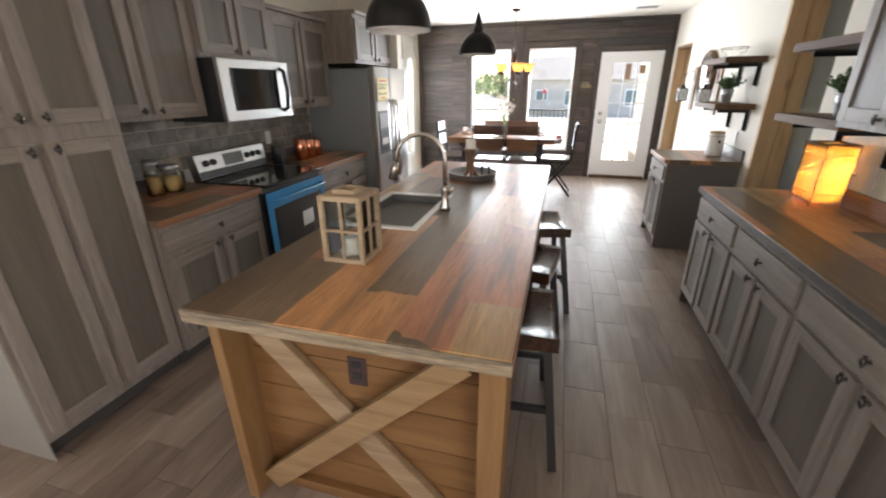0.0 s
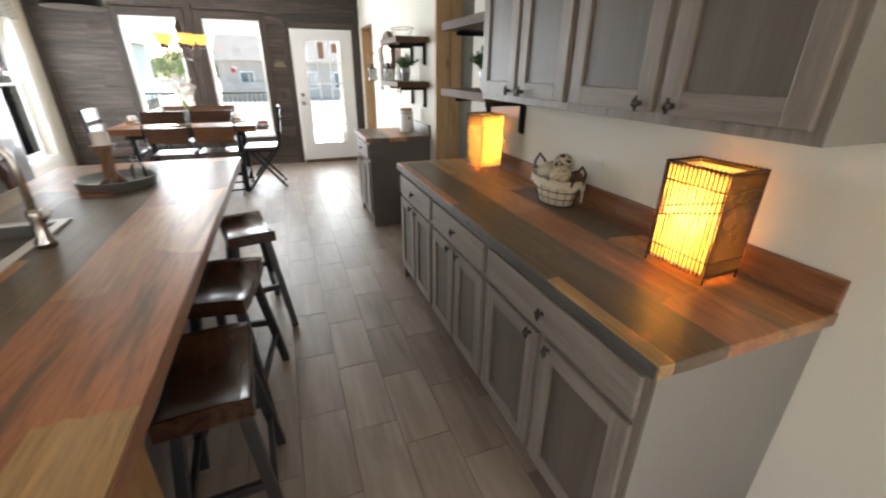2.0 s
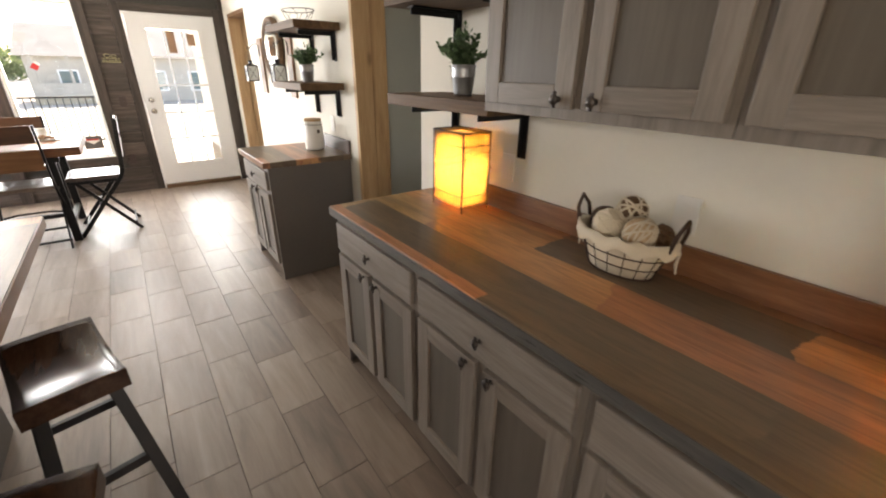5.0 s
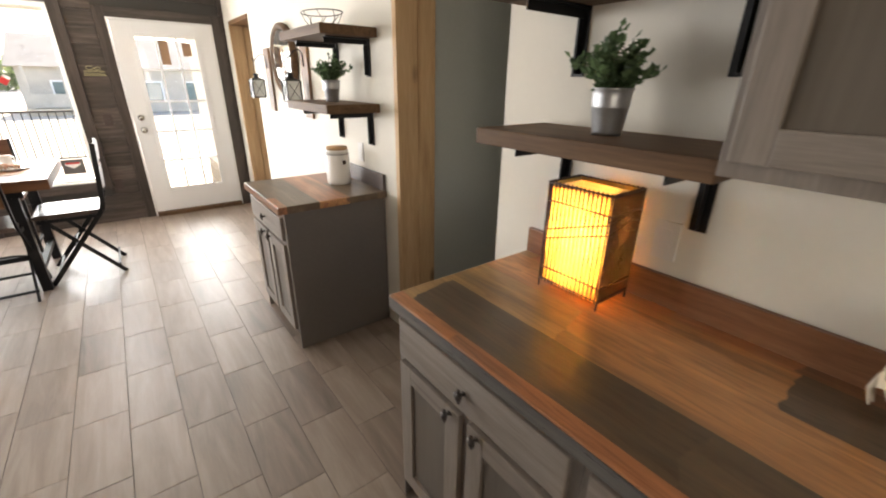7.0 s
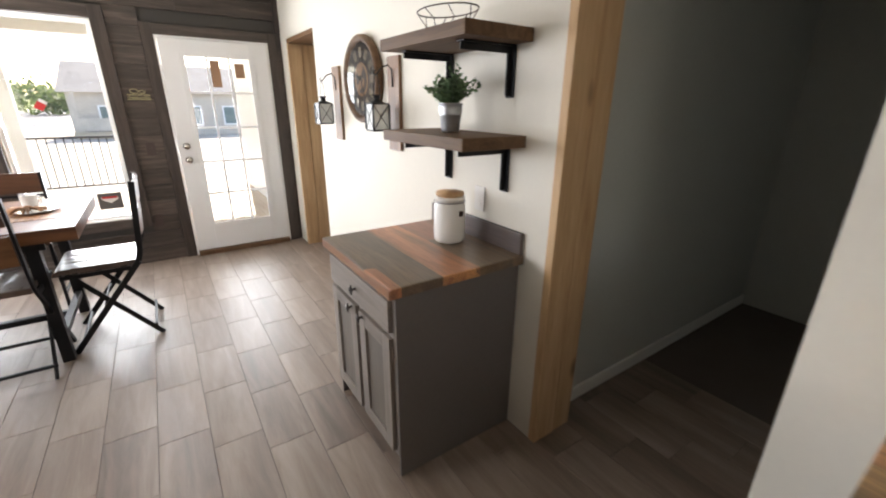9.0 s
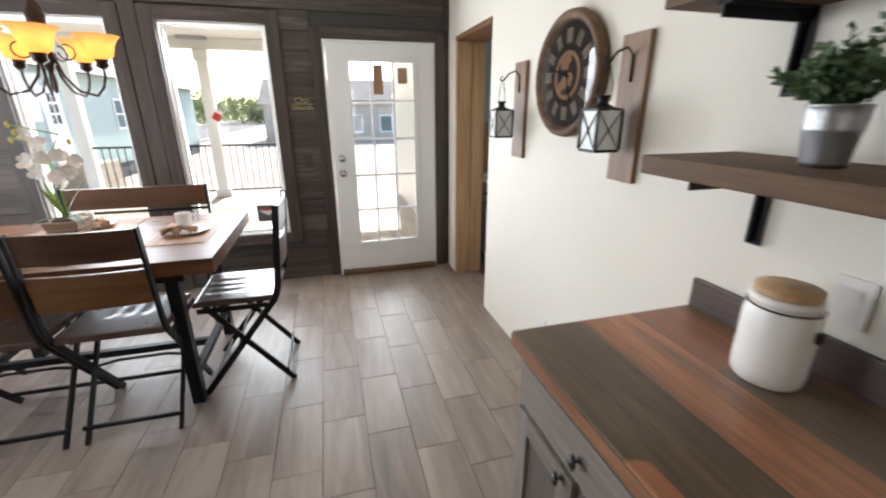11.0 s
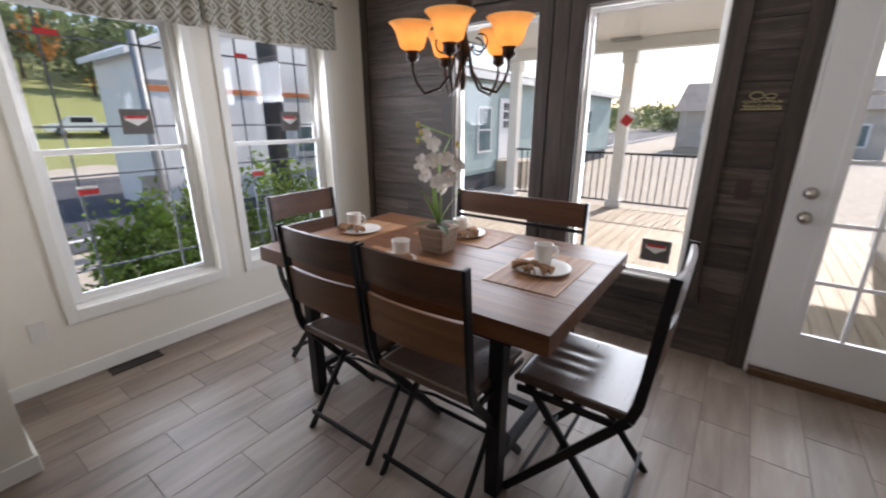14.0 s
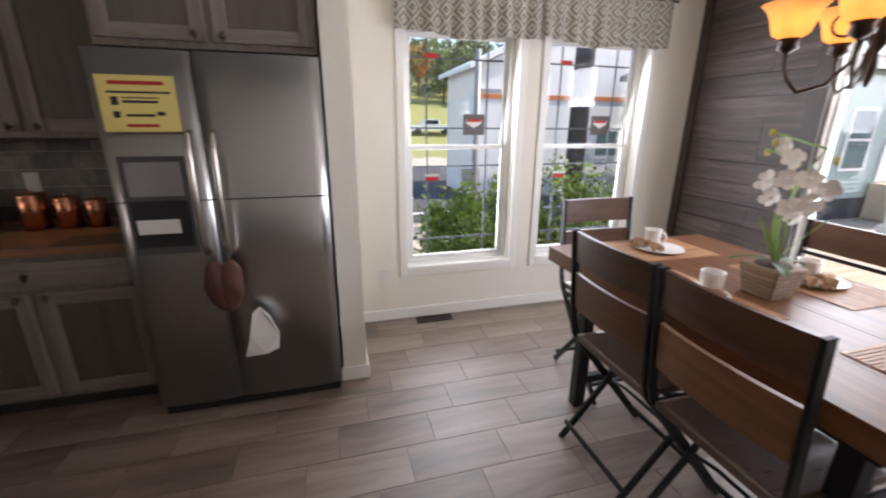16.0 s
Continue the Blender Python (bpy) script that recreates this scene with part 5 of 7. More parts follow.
# ---- pendants ----
def pendant(at):
    p = thing("pendant_lamp", (at[0], at[1], 0), "black dome pendant lamp, unlit, white inside", "pendant lamp", "pendants over the island")
    R, z = 0.128, at[2]
    prof = [(R + 0.004, z), (R, z + 0.012)] + [(R * math.cos(a), z + 0.012 + 0.135 * math.sin(a)) for a in [k * math.pi / 2 / 9 * 0.88 for k in range(1, 10)]]
    lathe("dome", prof, BLACK_METAL, p, sides=48)
    inner = [(r - 0.005, h - 0.003) for r, h in prof]
    lathe("dome_lining", inner[::-1], VINYL, p, label="white lining", sides=48)
    lathe("socket", [(0.034, z + 0.140), (0.03, z + 0.17), (0.022, z + 0.185), (0.026, z + 0.205), (0.016, z + 0.24), (0.006, z + 0.26)], BLACK_METAL, p, cap=True)
    tube("cord", [(0, 0, z + 0.25), (0, 0, ZC - 0.02)], 0.004, BLACK_METAL, p)
    lathe("canopy", [(0.06, ZC - 0.001), (0.055, ZC - 0.018), (0.02, ZC - 0.03)], BLACK_METAL, p, cap=True)
    b_ = b_ball(bmesh.new(), (0, 0, z + 0.085), 0.032, (1, 1, 1.2))
    part("bulb", b_, CERAMIC, p)


pendant((-0.605, 1.98, 1.772))
pendant((-0.575, 3.46, 1.775))


# ---- chandelier ----
def chandelier():
    c = thing("chandelier", (-0.722, 6.98, 0), "bronze chandelier with five lit amber glass shades", "chandelier")
    lathe("hub", [(0.004, 1.60), (0.012, 1.62), (0.016, 1.66), (0.010, 1.70), (0.030, 1.74), (0.038, 1.77), (0.024, 1.80), (0.014, 1.84), (0.034, 1.90), (0.040, 1.95), (0.022, 2.00), (0.010, 2.03)], BRONZE, c, cap=True)
    tube("stem", [(0, 0, 2.02), (0, 0, ZC - 0.02)], 0.006, BRONZE, c)
    lathe("canopy", [(0.065, ZC - 0.001), (0.06, ZC - 0.02), (0.02, ZC - 0.035)], BRONZE, c, cap=True)
    R = 0.222
    for k in range(5):
        a = radians(-70 + 72 * k)
        d = Vector((math.cos(a), math.sin(a), 0))
        pts = [d * 0.03 + Vector((0, 0, 1.77)), d * 0.05 + Vector((0, 0, 1.68)), d * 0.10 + Vector((0, 0, 1.61)), d * 0.17 + Vector((0, 0, 1.59)), d * 0.205 + Vector((0, 0, 1.63)), d * R + Vector((0, 0, 1.68)), d * R + Vector((0, 0, 1.73))]
        arm = tube("arm", pts, 0.0065, BRONZE, c)
        sc = [d * (0.085 + 0.035 * math.cos(q)) + Vector((0, 0, 1.79 + 0.035 * math.sin(q))) for q in [math.pi + 0.5 * j for j in range(11)]]
        tube("scroll", sc, 0.004, BRONZE, arm, sides=6)
        at = d * R
        lathe("cup", [(0.008, 1.715), (0.030, 1.73), (0.026, 1.75), (0.032, 1.762)], BRONZE, arm, at, cap=True, sides=20)
        sh = lathe("shade", [(0.030, 1.762), (0.052, 1.776), (0.060, 1.80), (0.066, 1.825), (0.078, 1.850), (0.094, 1.868), (0.098, 1.871)], AMBER, c, at, "amber alabaster glass shade")
        bl = b_ball(bmesh.new(), (at.x, at.y, 1.81), 0.020, (1, 1, 1.35))
        part("bulb", bl, BULB, c, "lit bulb")
        lamp = bulb_lamp("chandelier_light", (at.x - 0.722, at.y + 6.98, 1.84), 0.19, (1.0, 0.68, 0.37), 0.02)
    return c


chandelier()


# ---- table lamps ----
def reed_lamp(at, rz, switch=False):
    l = thing("table_lamp", at, "lit square table lamp of paper and dark reeds", "table lamp", "lamps on the counter", rz)
    s, z0, z1 = 0.0875, 0.026, 0.345
    sq = Matrix.Diagonal((0.86, 1.2, 1, 1))
    for sx, sy in ((-1, -1), (1, -1), (1, 1), (-1, 1)):
        tube("post", [(sx * s * 1.02, sy * s * 1.02, 0), (sx * s * 1.02, sy * s * 1.02, z1 + 0.004)], 0.0028, TWIG, l, sides=6)
    # paper skin
    f = bmesh.new()
    ring0 = [f.verts.new((sx * s * 0.97, sy * s * 0.97, z0)) for sx, sy in ((-1, -1), (1, -1), (1, 1), (-1, 1))]
    ring1 = [f.verts.new((sx * s * 0.97, sy * s * 0.97, z1)) for sx, sy in ((-1, -1), (1, -1), (1, 1), (-1, 1))]
    for k in range(4):
        f.faces.new((ring0[k], ring0[(k + 1) % 4], ring1[(k + 1) % 4], ring1[k]))
    part("paper_shade", f, LAMP_PAPER, l, "glowing cream paper")
    # unseen paper sheet added to soften the bulb's pool of light on the counter
    box("bottom_liner", (-s * 0.95, -s * 0.95, z0 + 0.004), (s * 0.95, s * 0.95, z0 + 0.006), LAMP_PAPER, l, 0)
    box("top_liner", (-s * 0.96, -s * 0.96, z1 - 0.014), (s * 0.96, s * 0.96, z1 - 0.012), WHITE_LINER, l, 0, "bright white top")
    reeds = bmesh.new()
    n = 15
    for k in range(n):
        u = -s + 2 * s * (k + 0.5) / n
        for p in ((u, -s), (u, s), (-s, u), (s, u)):
            b_tube(reeds, [(p[0], p[1], z0 - 0.006), (p[0], p[1], z1 + 0.006)], 0.0027, 5)
    part("reeds", reeds, TWIG, l)
    for z in (z0 + 0.004, z0 + 0.045, z1 - 0.055, z1):
        tube("hoop", [(-s - 0.003, -s - 0.003, z), (s + 0.003, -s - 0.003, z), (s + 0.003, s + 0.003, z), (-s - 0.003, s + 0.003, z)], 0.0026, TWIG, l, sides=6, closed=True)
    for dz in (0.0, 0.03):
        tw = [(-s - 0.004, s, 0.165 + dz), (-s - 0.004, -s, 0.235 + dz), (-s, -s - 0.004, 0.235 + dz), (s * 0.3, -s - 0.004, 0.265 + dz), (s, -s - 0.004, 0.255 + dz)]
        tube("twig", tw, 0.0024, TWIG, l, sides=5)
    rnd = random.Random(5)
    for k in range(9):
        cx, cz, r = rnd.uniform(-s * 0.6, s * 0.7), rnd.uniform(0.13, 0.30), rnd.uniform(0.012, 0.028)
        tube("vine", [(cx + r * math.cos(q), -s - 0.005, cz + r * math.sin(q)) for q in [0.5 * j for j in range(11)]], 0.0012, TWIG, l, sides=5)
    b_ = b_ball(bmesh.new(), (0, 0, 0.20), 0.022, (1, 1, 1.4))
    part("bulb", b_, BULB, l, "lit bulb")
    for o in l.children:
        if o.name.split(".")[0] != "bulb":
            o.data.transform(sq)
    tube("bulb_rod", [(0, 0, 0.07), (0, 0, 0.17)], 0.006, TWIG, l)
    tube("cross_wire", [(-s * 0.76, 0, 0.07), (s * 0.76, 0, 0.07)], 0.0025, TWIG, l)
    if switch:
        k = b_tube(bmesh.new(), [(s * 0.84, -s * 0.9, 0.185), (s * 0.84 + 0.022, -s * 0.9, 0.185)], 0.0035, 8)
        b_ball(k, (s * 0.84 + 0.028, -s * 0.9, 0.185), 0.009, (1.2, 1, 1), 2)
        part("switch_knob", k, TWIG, l, "brown turn switch")
    m = Matrix.Translation(at) @ Matrix.Rotation(radians(rz), 4, "Z")
    bulb_lamp("table_lamp_light", m @ Vector((0, 0, 0.20)), 48.0, (1.0, 0.50, 0.15), 0.025)


reed_lamp((1.538, 3.138, 0.9035), 0, True)
reed_lamp((1.522, 1.52, 0.9035), 2)


# ---- shelves and what stands on them ----
def shelf(at, y0, y1, x0, label, group):
    """A thick board on two black angle brackets; at is the height of its top."""
    s = thing("wall_shelf", (XR, (y0 + y1) / 2, at), label, "shelf", group)
    h = (y1 - y0) / 2
    box("board", (x0 - XR, -h, -0.048), (-0.001, h, 0), BROWN_SHELF, s, 0.004)
    for y in (-h * 0.66, h * 0.66):
        f = bmesh.new()
        b_box(f, (x0 - XR + 0.06, y - 0.022, -0.054), (-0.002, y + 0.022, -0.0485), 0.001)
        b_box(f, (x0 - XR + 0.06, y - 0.003, -0.080), (-0.01, y + 0.003, -0.0545), 0.001)
        b_box(f, (-0.008, y - 0.022, -0.243), (-0.002, y + 0.022, -0.0545), 0.001)
        b_box(f, (-0.032, y - 0.003, -0.235), (-0.0085, y + 0.003, -0.0805), 0.001)
        part("bracket", f, BLACK_METAL, s)
    return s


SG = "brown board shelves on black brackets"
shelf(1.393, 2.778, 3.465, 1.352, "dark brown wood shelf on black brackets beside the cabinets", SG)
shelf(1.785, 2.778, 3.465, 1.352, "dark brown wood shelf on black brackets beside the cabinets", SG)
shelf(1.400, 4.65, 5.285, 1.355, "dark brown wood shelf on black brackets in the dining room", SG)
shelf(1.784, 4.65, 5.285, 1.355, "dark brown wood shelf on black brackets in the dining room", SG)


def leaf_shape(f, at, d, size, rnd, width=0.5):
    """A folded four-sided leaf from at along d."""
    d = Vector(d).normalized()
    s = d.cross(Vector((rnd.uniform(-1, 1), rnd.uniform(-1, 1), rnd.uniform(-1, 1)))).normalized() * size * width * 0.5
    n = d.cross(s).normalized() * size * 0.10
    p = Vector(at)
    a, b2, c, e = p, p + d * size * 0.5 + s + n, p + d * size, p + d * size * 0.5 - s + n
    vs = [f.verts.new(q) for q in (a, b2, c, e)]
    f.faces.new((vs[0], vs[1], vs[2]))
    f.faces.new((vs[0], vs[2], vs[3]))


def potted_plant(at, seed, label):
    p = thing("potted_plant", at, label, "plant", "green plants in small metal pails")
    prof = [(0.001, 0.004), (0.044, 0.004), (0.046, 0.0), (0.048, 0.01), (0.057, 0.075), (0.060, 0.079), (0.058, 0.083), (0.061, 0.09), (0.059, 0.094), (0.062, 0.101), (0.0605, 0.105), (0.063, 0.125), (0.066, 0.128), (0.063, 0.130), (0.058, 0.124), (0.055, 0.11), (0.001, 0.11)]
    lathe("pail", [(r * 0.83, z * 0.93) for r, z in prof], GALV, p, label="ribbed galvanized pail")
    rnd = random.Random(seed)
    stems, leaves = bmesh.new(), bmesh.new()
    for k in range(46):
        a, lean = rnd.uniform(0, math.tau), rnd.uniform(0.05, 1.0)
        l = rnd.uniform(0.09, 0.165)
        d = Vector((math.cos(a) * lean, math.sin(a) * lean, 1)).normalized()
        p0 = Vector((math.cos(a) * 0.025 * rnd.random(), math.sin(a) * 0.025 * rnd.random(), 0.105))
        pts = [p0 + d * l * u + Vector((0, 0, -0.04 * lean * u * u)) for u in (0, 0.35, 0.7, 1)]
        b_tube(stems, pts, 0.0014, 4)
        for j in range(15):
            u = 0.12 + 0.88 * j / 14
            q = p0 + d * l * u + Vector((0, 0, -0.04 * lean * u * u))
            w = Vector((rnd.uniform(-1, 1), rnd.uniform(-1, 1), rnd.uniform(-0.2, 0.9)))
            leaf_shape(leaves, q, w, rnd.uniform(0.018, 0.034), rnd, 0.62)
    tagged(part("stem", stems, LEAF, p), kind="stuff")
    tagged(part("foliage", leaves, LEAF, p), kind="stuff")
    return p


potted_plant((1.53, 3.13, 1.393), 3, "bushy green plant in a galvanized pail on the shelf")
potted_plant((1.53, 4.975, 1.400), 8, "bushy green plant in a galvanized pail on the shelf")

wb = thing("wire_basket", (1.51, 4.98, 1.784), "empty rusty wire basket on the upper shelf", "basket")
for z, r in ((0.004, 0.055), (0.085, 0.105)):
    tube("hoop", [(r * math.cos(a), r * 1.5 * math.sin(a), z) for a in [k * math.tau / 24 for k in range(24)]], 0.0028, BRONZE, wb, closed=True, sides=6)
for k in range(8):
    a = k * math.tau / 8
    f = bmesh.new()
    b_tube(f, [(0.055 * math.cos(a), 0.0825 * math.sin(a), 0.004), (0.085 * math.cos(a + 0.25), 0.13 * math.sin(a + 0.25), 0.045), (0.105 * math.cos(a), 0.157 * math.sin(a), 0.085)], 0.002, 5)
    part("wire", f, BRONZE, wb)

# ---- clock and lantern sconces ----
ck = thing("wall_clock", (XR - 0.002, 6.165, 1.663), "round dark wall clock with a map face and roman hours", "clock", rz=0)
T = pose(0, 0, 0, 0, -90, 0)


def on_wall(bm):
    bm.transform(T)
    return bm


part("case", on_wall(b_lathe(bmesh.new(), [(0.001, 0), (0.265, 0), (0.272, 0.02), (0.268, 0.045), (0.255, 0.055), (0.238, 0.048), (0.228, 0.034), (0.222, 0.03)], sides=64)), BROWN_SHELF, ck)
part("dial", on_wall(b_lathe(bmesh.new(), [(0.224, 0.03), (0.001, 0.03)], sides=64)), CLOCK_FACE, ck)
f = bmesh.new()
rnd = random.Random(2)
part("map_print", on_wall(b_lathe(f, [(0.105, 0.0315), (0.085, 0.0315)], sides=40)), CLOCK_MAP, ck)
for k in range(10):
    a, r = rnd.uniform(0, math.tau), rnd.uniform(0.01, 0.07)
    f = b_lathe(bmesh.new(), [(rnd.uniform(0.012, 0.035), 0.0318), (0.001, 0.0318)], (r * math.cos(a), r * math.sin(a), 0.0002 * k), sides=9)
    part("map_print", on_wall(f), CLOCK_MAP, ck)
for k in range(12):
    a = k * math.tau / 12
    f = bmesh.new()
    for s in ((-0.014, 0.0, 0.014) if k % 3 else (-0.018, -0.006, 0.006, 0.018)):
        b_box(f, (0.135, s - 0.0035, 0.031), (0.195, s + 0.0035, 0.0325))
    f.transform(Matrix.Rotation(a, 4, "Z"))
    part("numeral", on_wall(f), CLOCK_MARK, ck)
for a, l, w in ((radians(200), 0.12, 0.010), (radians(75), 0.17, 0.007)):
    f = b_box(bmesh.new(), (-0.03, -w / 2, 0.034), (l, w / 2, 0.0355), 0.0005)
    f.transform(Matrix.Rotation(a, 4, "Z"))
    part("hand_pointer", on_wall(f), BLACK_METAL, ck)
p = part("crystal", on_wall(b_lathe(bmesh.new(), [(0.226, 0.040), (0.001, 0.040)], sides=48)), GLASS, ck)


def sconce(y):
    s = thing("lantern_sconce", (XR - 0.001, y, 1.51), "black metal lantern hanging from a brown board", "wall lantern", "lantern sconces beside the clock")
    box("back_board", (-0.02, -0.072, -0.265), (0, 0.072, 0.265), RED_BOARD, s, 0.003)
    hook = [(-0.024, 0, 0.10), (-0.026, 0, 0.19), (-0.05, 0, 0.215), (-0.09, 0, 0.20), (-0.12, 0, 0.165), (-0.135, 0, 0.16), (-0.14, 0, 0.175), (-0.128, 0, 0.185)]
    tube("hook", hook, 0.0045, BLACK_METAL, s)
    x = -0.128
    tube("bail", [(x, -0.038, 0.03), (x, -0.042, 0.09), (x, -0.02, 0.15), (x, 0, 0.162), (x, 0.02, 0.15), (x, 0.042, 0.09), (x, 0.038, 0.03)], 0.002, BLACK_METAL, s, sides=6)
    body = bmesh.new()
    h = 0.052
    b_box(body, (x - h, -h, -0.148), (x + h, h, -0.138), 0.001)
    b_box(body, (x - h, -h, 0.0), (x + h, h, 0.008), 0.001)
    for sx in (-1, 1):
        for sy in (-1, 1):
            b_box(body, (x + sx * h - 0.004, sy * h - 0.004, -0.138), (x + sx * h + 0.004, sy * h + 0.004, 0.0))
    b_lathe(body, [(0.055, 0.008), (0.022, 0.022), (0.018, 0.030), (0.020, 0.045), (0.028, 0.048), (0.028, 0.053), (0.001, 0.055)], (x, 0, 0), 16)
    cage = part("cage", body, BLACK_METAL, s)
    for nx, ny in ((1, 0), (-1, 0), (0, 1), (0, -1)):
        f = bmesh.new()
        for a, b2 in ((-1, 1), (1, -1)):
            p = (x + nx * h + ny * a * h * 0.9, ny * h + nx * a * h * 0.9, -0.136)
            q = (x + nx * h + ny * b2 * h * 0.9, ny * h + nx * b2 * h * 0.9, -0.002)
            b_tube(f, [p, ((p[0] + q[0]) / 2, (p[1] + q[1]) / 2, -0.069), q], 0.002, 5)
        part("cross_bars", f, BLACK_METAL, cage)
        lo = (x + nx * (h - 0.003) - abs(ny) * h * 0.9 - 0.0005, ny * (h - 0.003) - abs(nx) * h * 0.9 - 0.0005, -0.137)
        hi = (x + nx * (h - 0.003) + abs(ny) * h * 0.9 + 0.0005, ny * (h - 0.003) + abs(nx) * h * 0.9 + 0.0005, -0.001)
        box("pane", lo, hi, FROST, cage, 0)
    return s


FROST = plain("frosted_pane", (0.62, 0.64, 0.62), 0.4, var=0.1, scale=40)
sconce(5.742)
sconce(6.68)


# ---- outlets, switches, sign ----
def plate(name, at, normal, mat, label, category, kind=0):
    o = thing(name, at, label, category)
    rz = {"-x": 180, "x": 0, "-y": -90}[normal]
    o.matrix_basis = pose(*at, 0, 0, rz)
    box("cover_plate", (0.0, -0.036, -0.058), (0.006, 0.036, 0.058), mat, o, 0.002)
    for z in ((-0.022, 0.022) if kind == 0 else (0.0,)):
        box("socket" if kind == 0 else "toggle", (0.0062, -0.015, z - 0.013), (0.008 if kind == 0 else 0.016, 0.015, z + 0.013), mat, o, 0.001)
    return o


plate("wall_outlet", (XR - 0.0005, 4.925, 1.095), "-x", OUTLET_WHITE, "white wall outlet above the short counter", "outlet")
plate("wall_outlet", (XR - 0.0005, 6.24, 0.32), "-x", OUTLET_WHITE, "white wall outlet low on the dining wall", "outlet")
plate("wall_outlet", (XR - 0.0005, 2.20, 1.09), "-x", OUTLET_WHITE, "white wall outlet behind the basket", "outlet")
plate("wall_outlet", (XR - 0.0005, 2.97, 1.10), "-x", OUTLET_WHITE, "white wall outlet behind the table lamp", "outlet")
plate("wall_outlet", (XL + 0.0005, 5.65, 0.36), "x", OUTLET_WHITE, "white wall outlet below the window wall", "outlet")
plate("wall_outlet", (XL + 0.010, 2.20, 1.13), "x", OUTLET_WHITE, "white wall outlet on the tile backsplash", "outlet")
plate("wall_outlet", (XL + 0.010, 3.66, 1.13), "x", OUTLET_WHITE, "white wall outlet on the tile backsplash", "outlet")
plate("light_switch", (0.385, YD - 0.001, 1.095), "-y", OUTLET_BROWN, "dark brown switch plate on the plank wall", "switch", 1)
plate("wall_outlet", (0.32, YD - 0.001, 0.415), "-y", OUTLET_BROWN, "dark brown outlet low on the plank wall", "outlet")
sg = thing("metal_sign", (0.385, YD - 0.003, 1.575), "small cut-metal script sign on the plank wall", "sign")
rnd = random.Random(11)
for z in (-0.03, -0.005):
    pts = [(-0.085 + 0.17 * k / 22, -0.004, z + 0.010 * math.sin(k * 2.3) + rnd.uniform(-0.003, 0.003)) for k in range(23)]
    tube("script_line", pts, 0.004, SILVER, sg, sides=6)
tube("script_loop", [(-0.03 + 0.03 * math.cos(a), -0.004, 0.026 + 0.018 * math.sin(a)) for a in [k * 0.5 for k in range(13)]], 0.003, SILVER, sg, sides=6)
tube("script_loop", [(0.03 + 0.025 * math.cos(a), -0.004, 0.022 + 0.012 * math.sin(a)) for a in [k * 0.5 for k in range(13)]], 0.003, SILVER, sg, sides=6)
box("sign_bar", (-0.09, -0.006, -0.047), (0.09, -0.001, -0.041), SILVER, sg, 0.001)

# ---- counter things ----
cn = thing("canister", (1.525, 4.965, 0.9035), "white ceramic canister with a wooden lid", "canister")
lathe("jar", [(0.001, 0.0), (0.066, 0.0), (0.072, 0.008), (0.074, 0.03), (0.074, 0.17), (0.068, 0.185), (0.066, 0.195), (0.071, 0.20), (0.071, 0.21), (0.064, 0.215), (0.001, 0.215)], CERAMIC, cn)
lathe("lid", [(0.001, 0.2155), (0.063, 0.2155), (0.066, 0.222), (0.064, 0.232), (0.001, 0.234)], PINE_DOOR, cn, label="round wooden lid")
tube("clasp_wire", [(0.072 * math.cos(a), 0.072 * math.sin(a), 0.19) for a in [k * math.tau / 24 for k in range(24)]], 0.002, BRONZE, cn, closed=True, sides=6)
box("clasp", (0.0, -0.082, 0.13), (0.02, -0.073, 0.155), BRONZE, cn, 0.003)


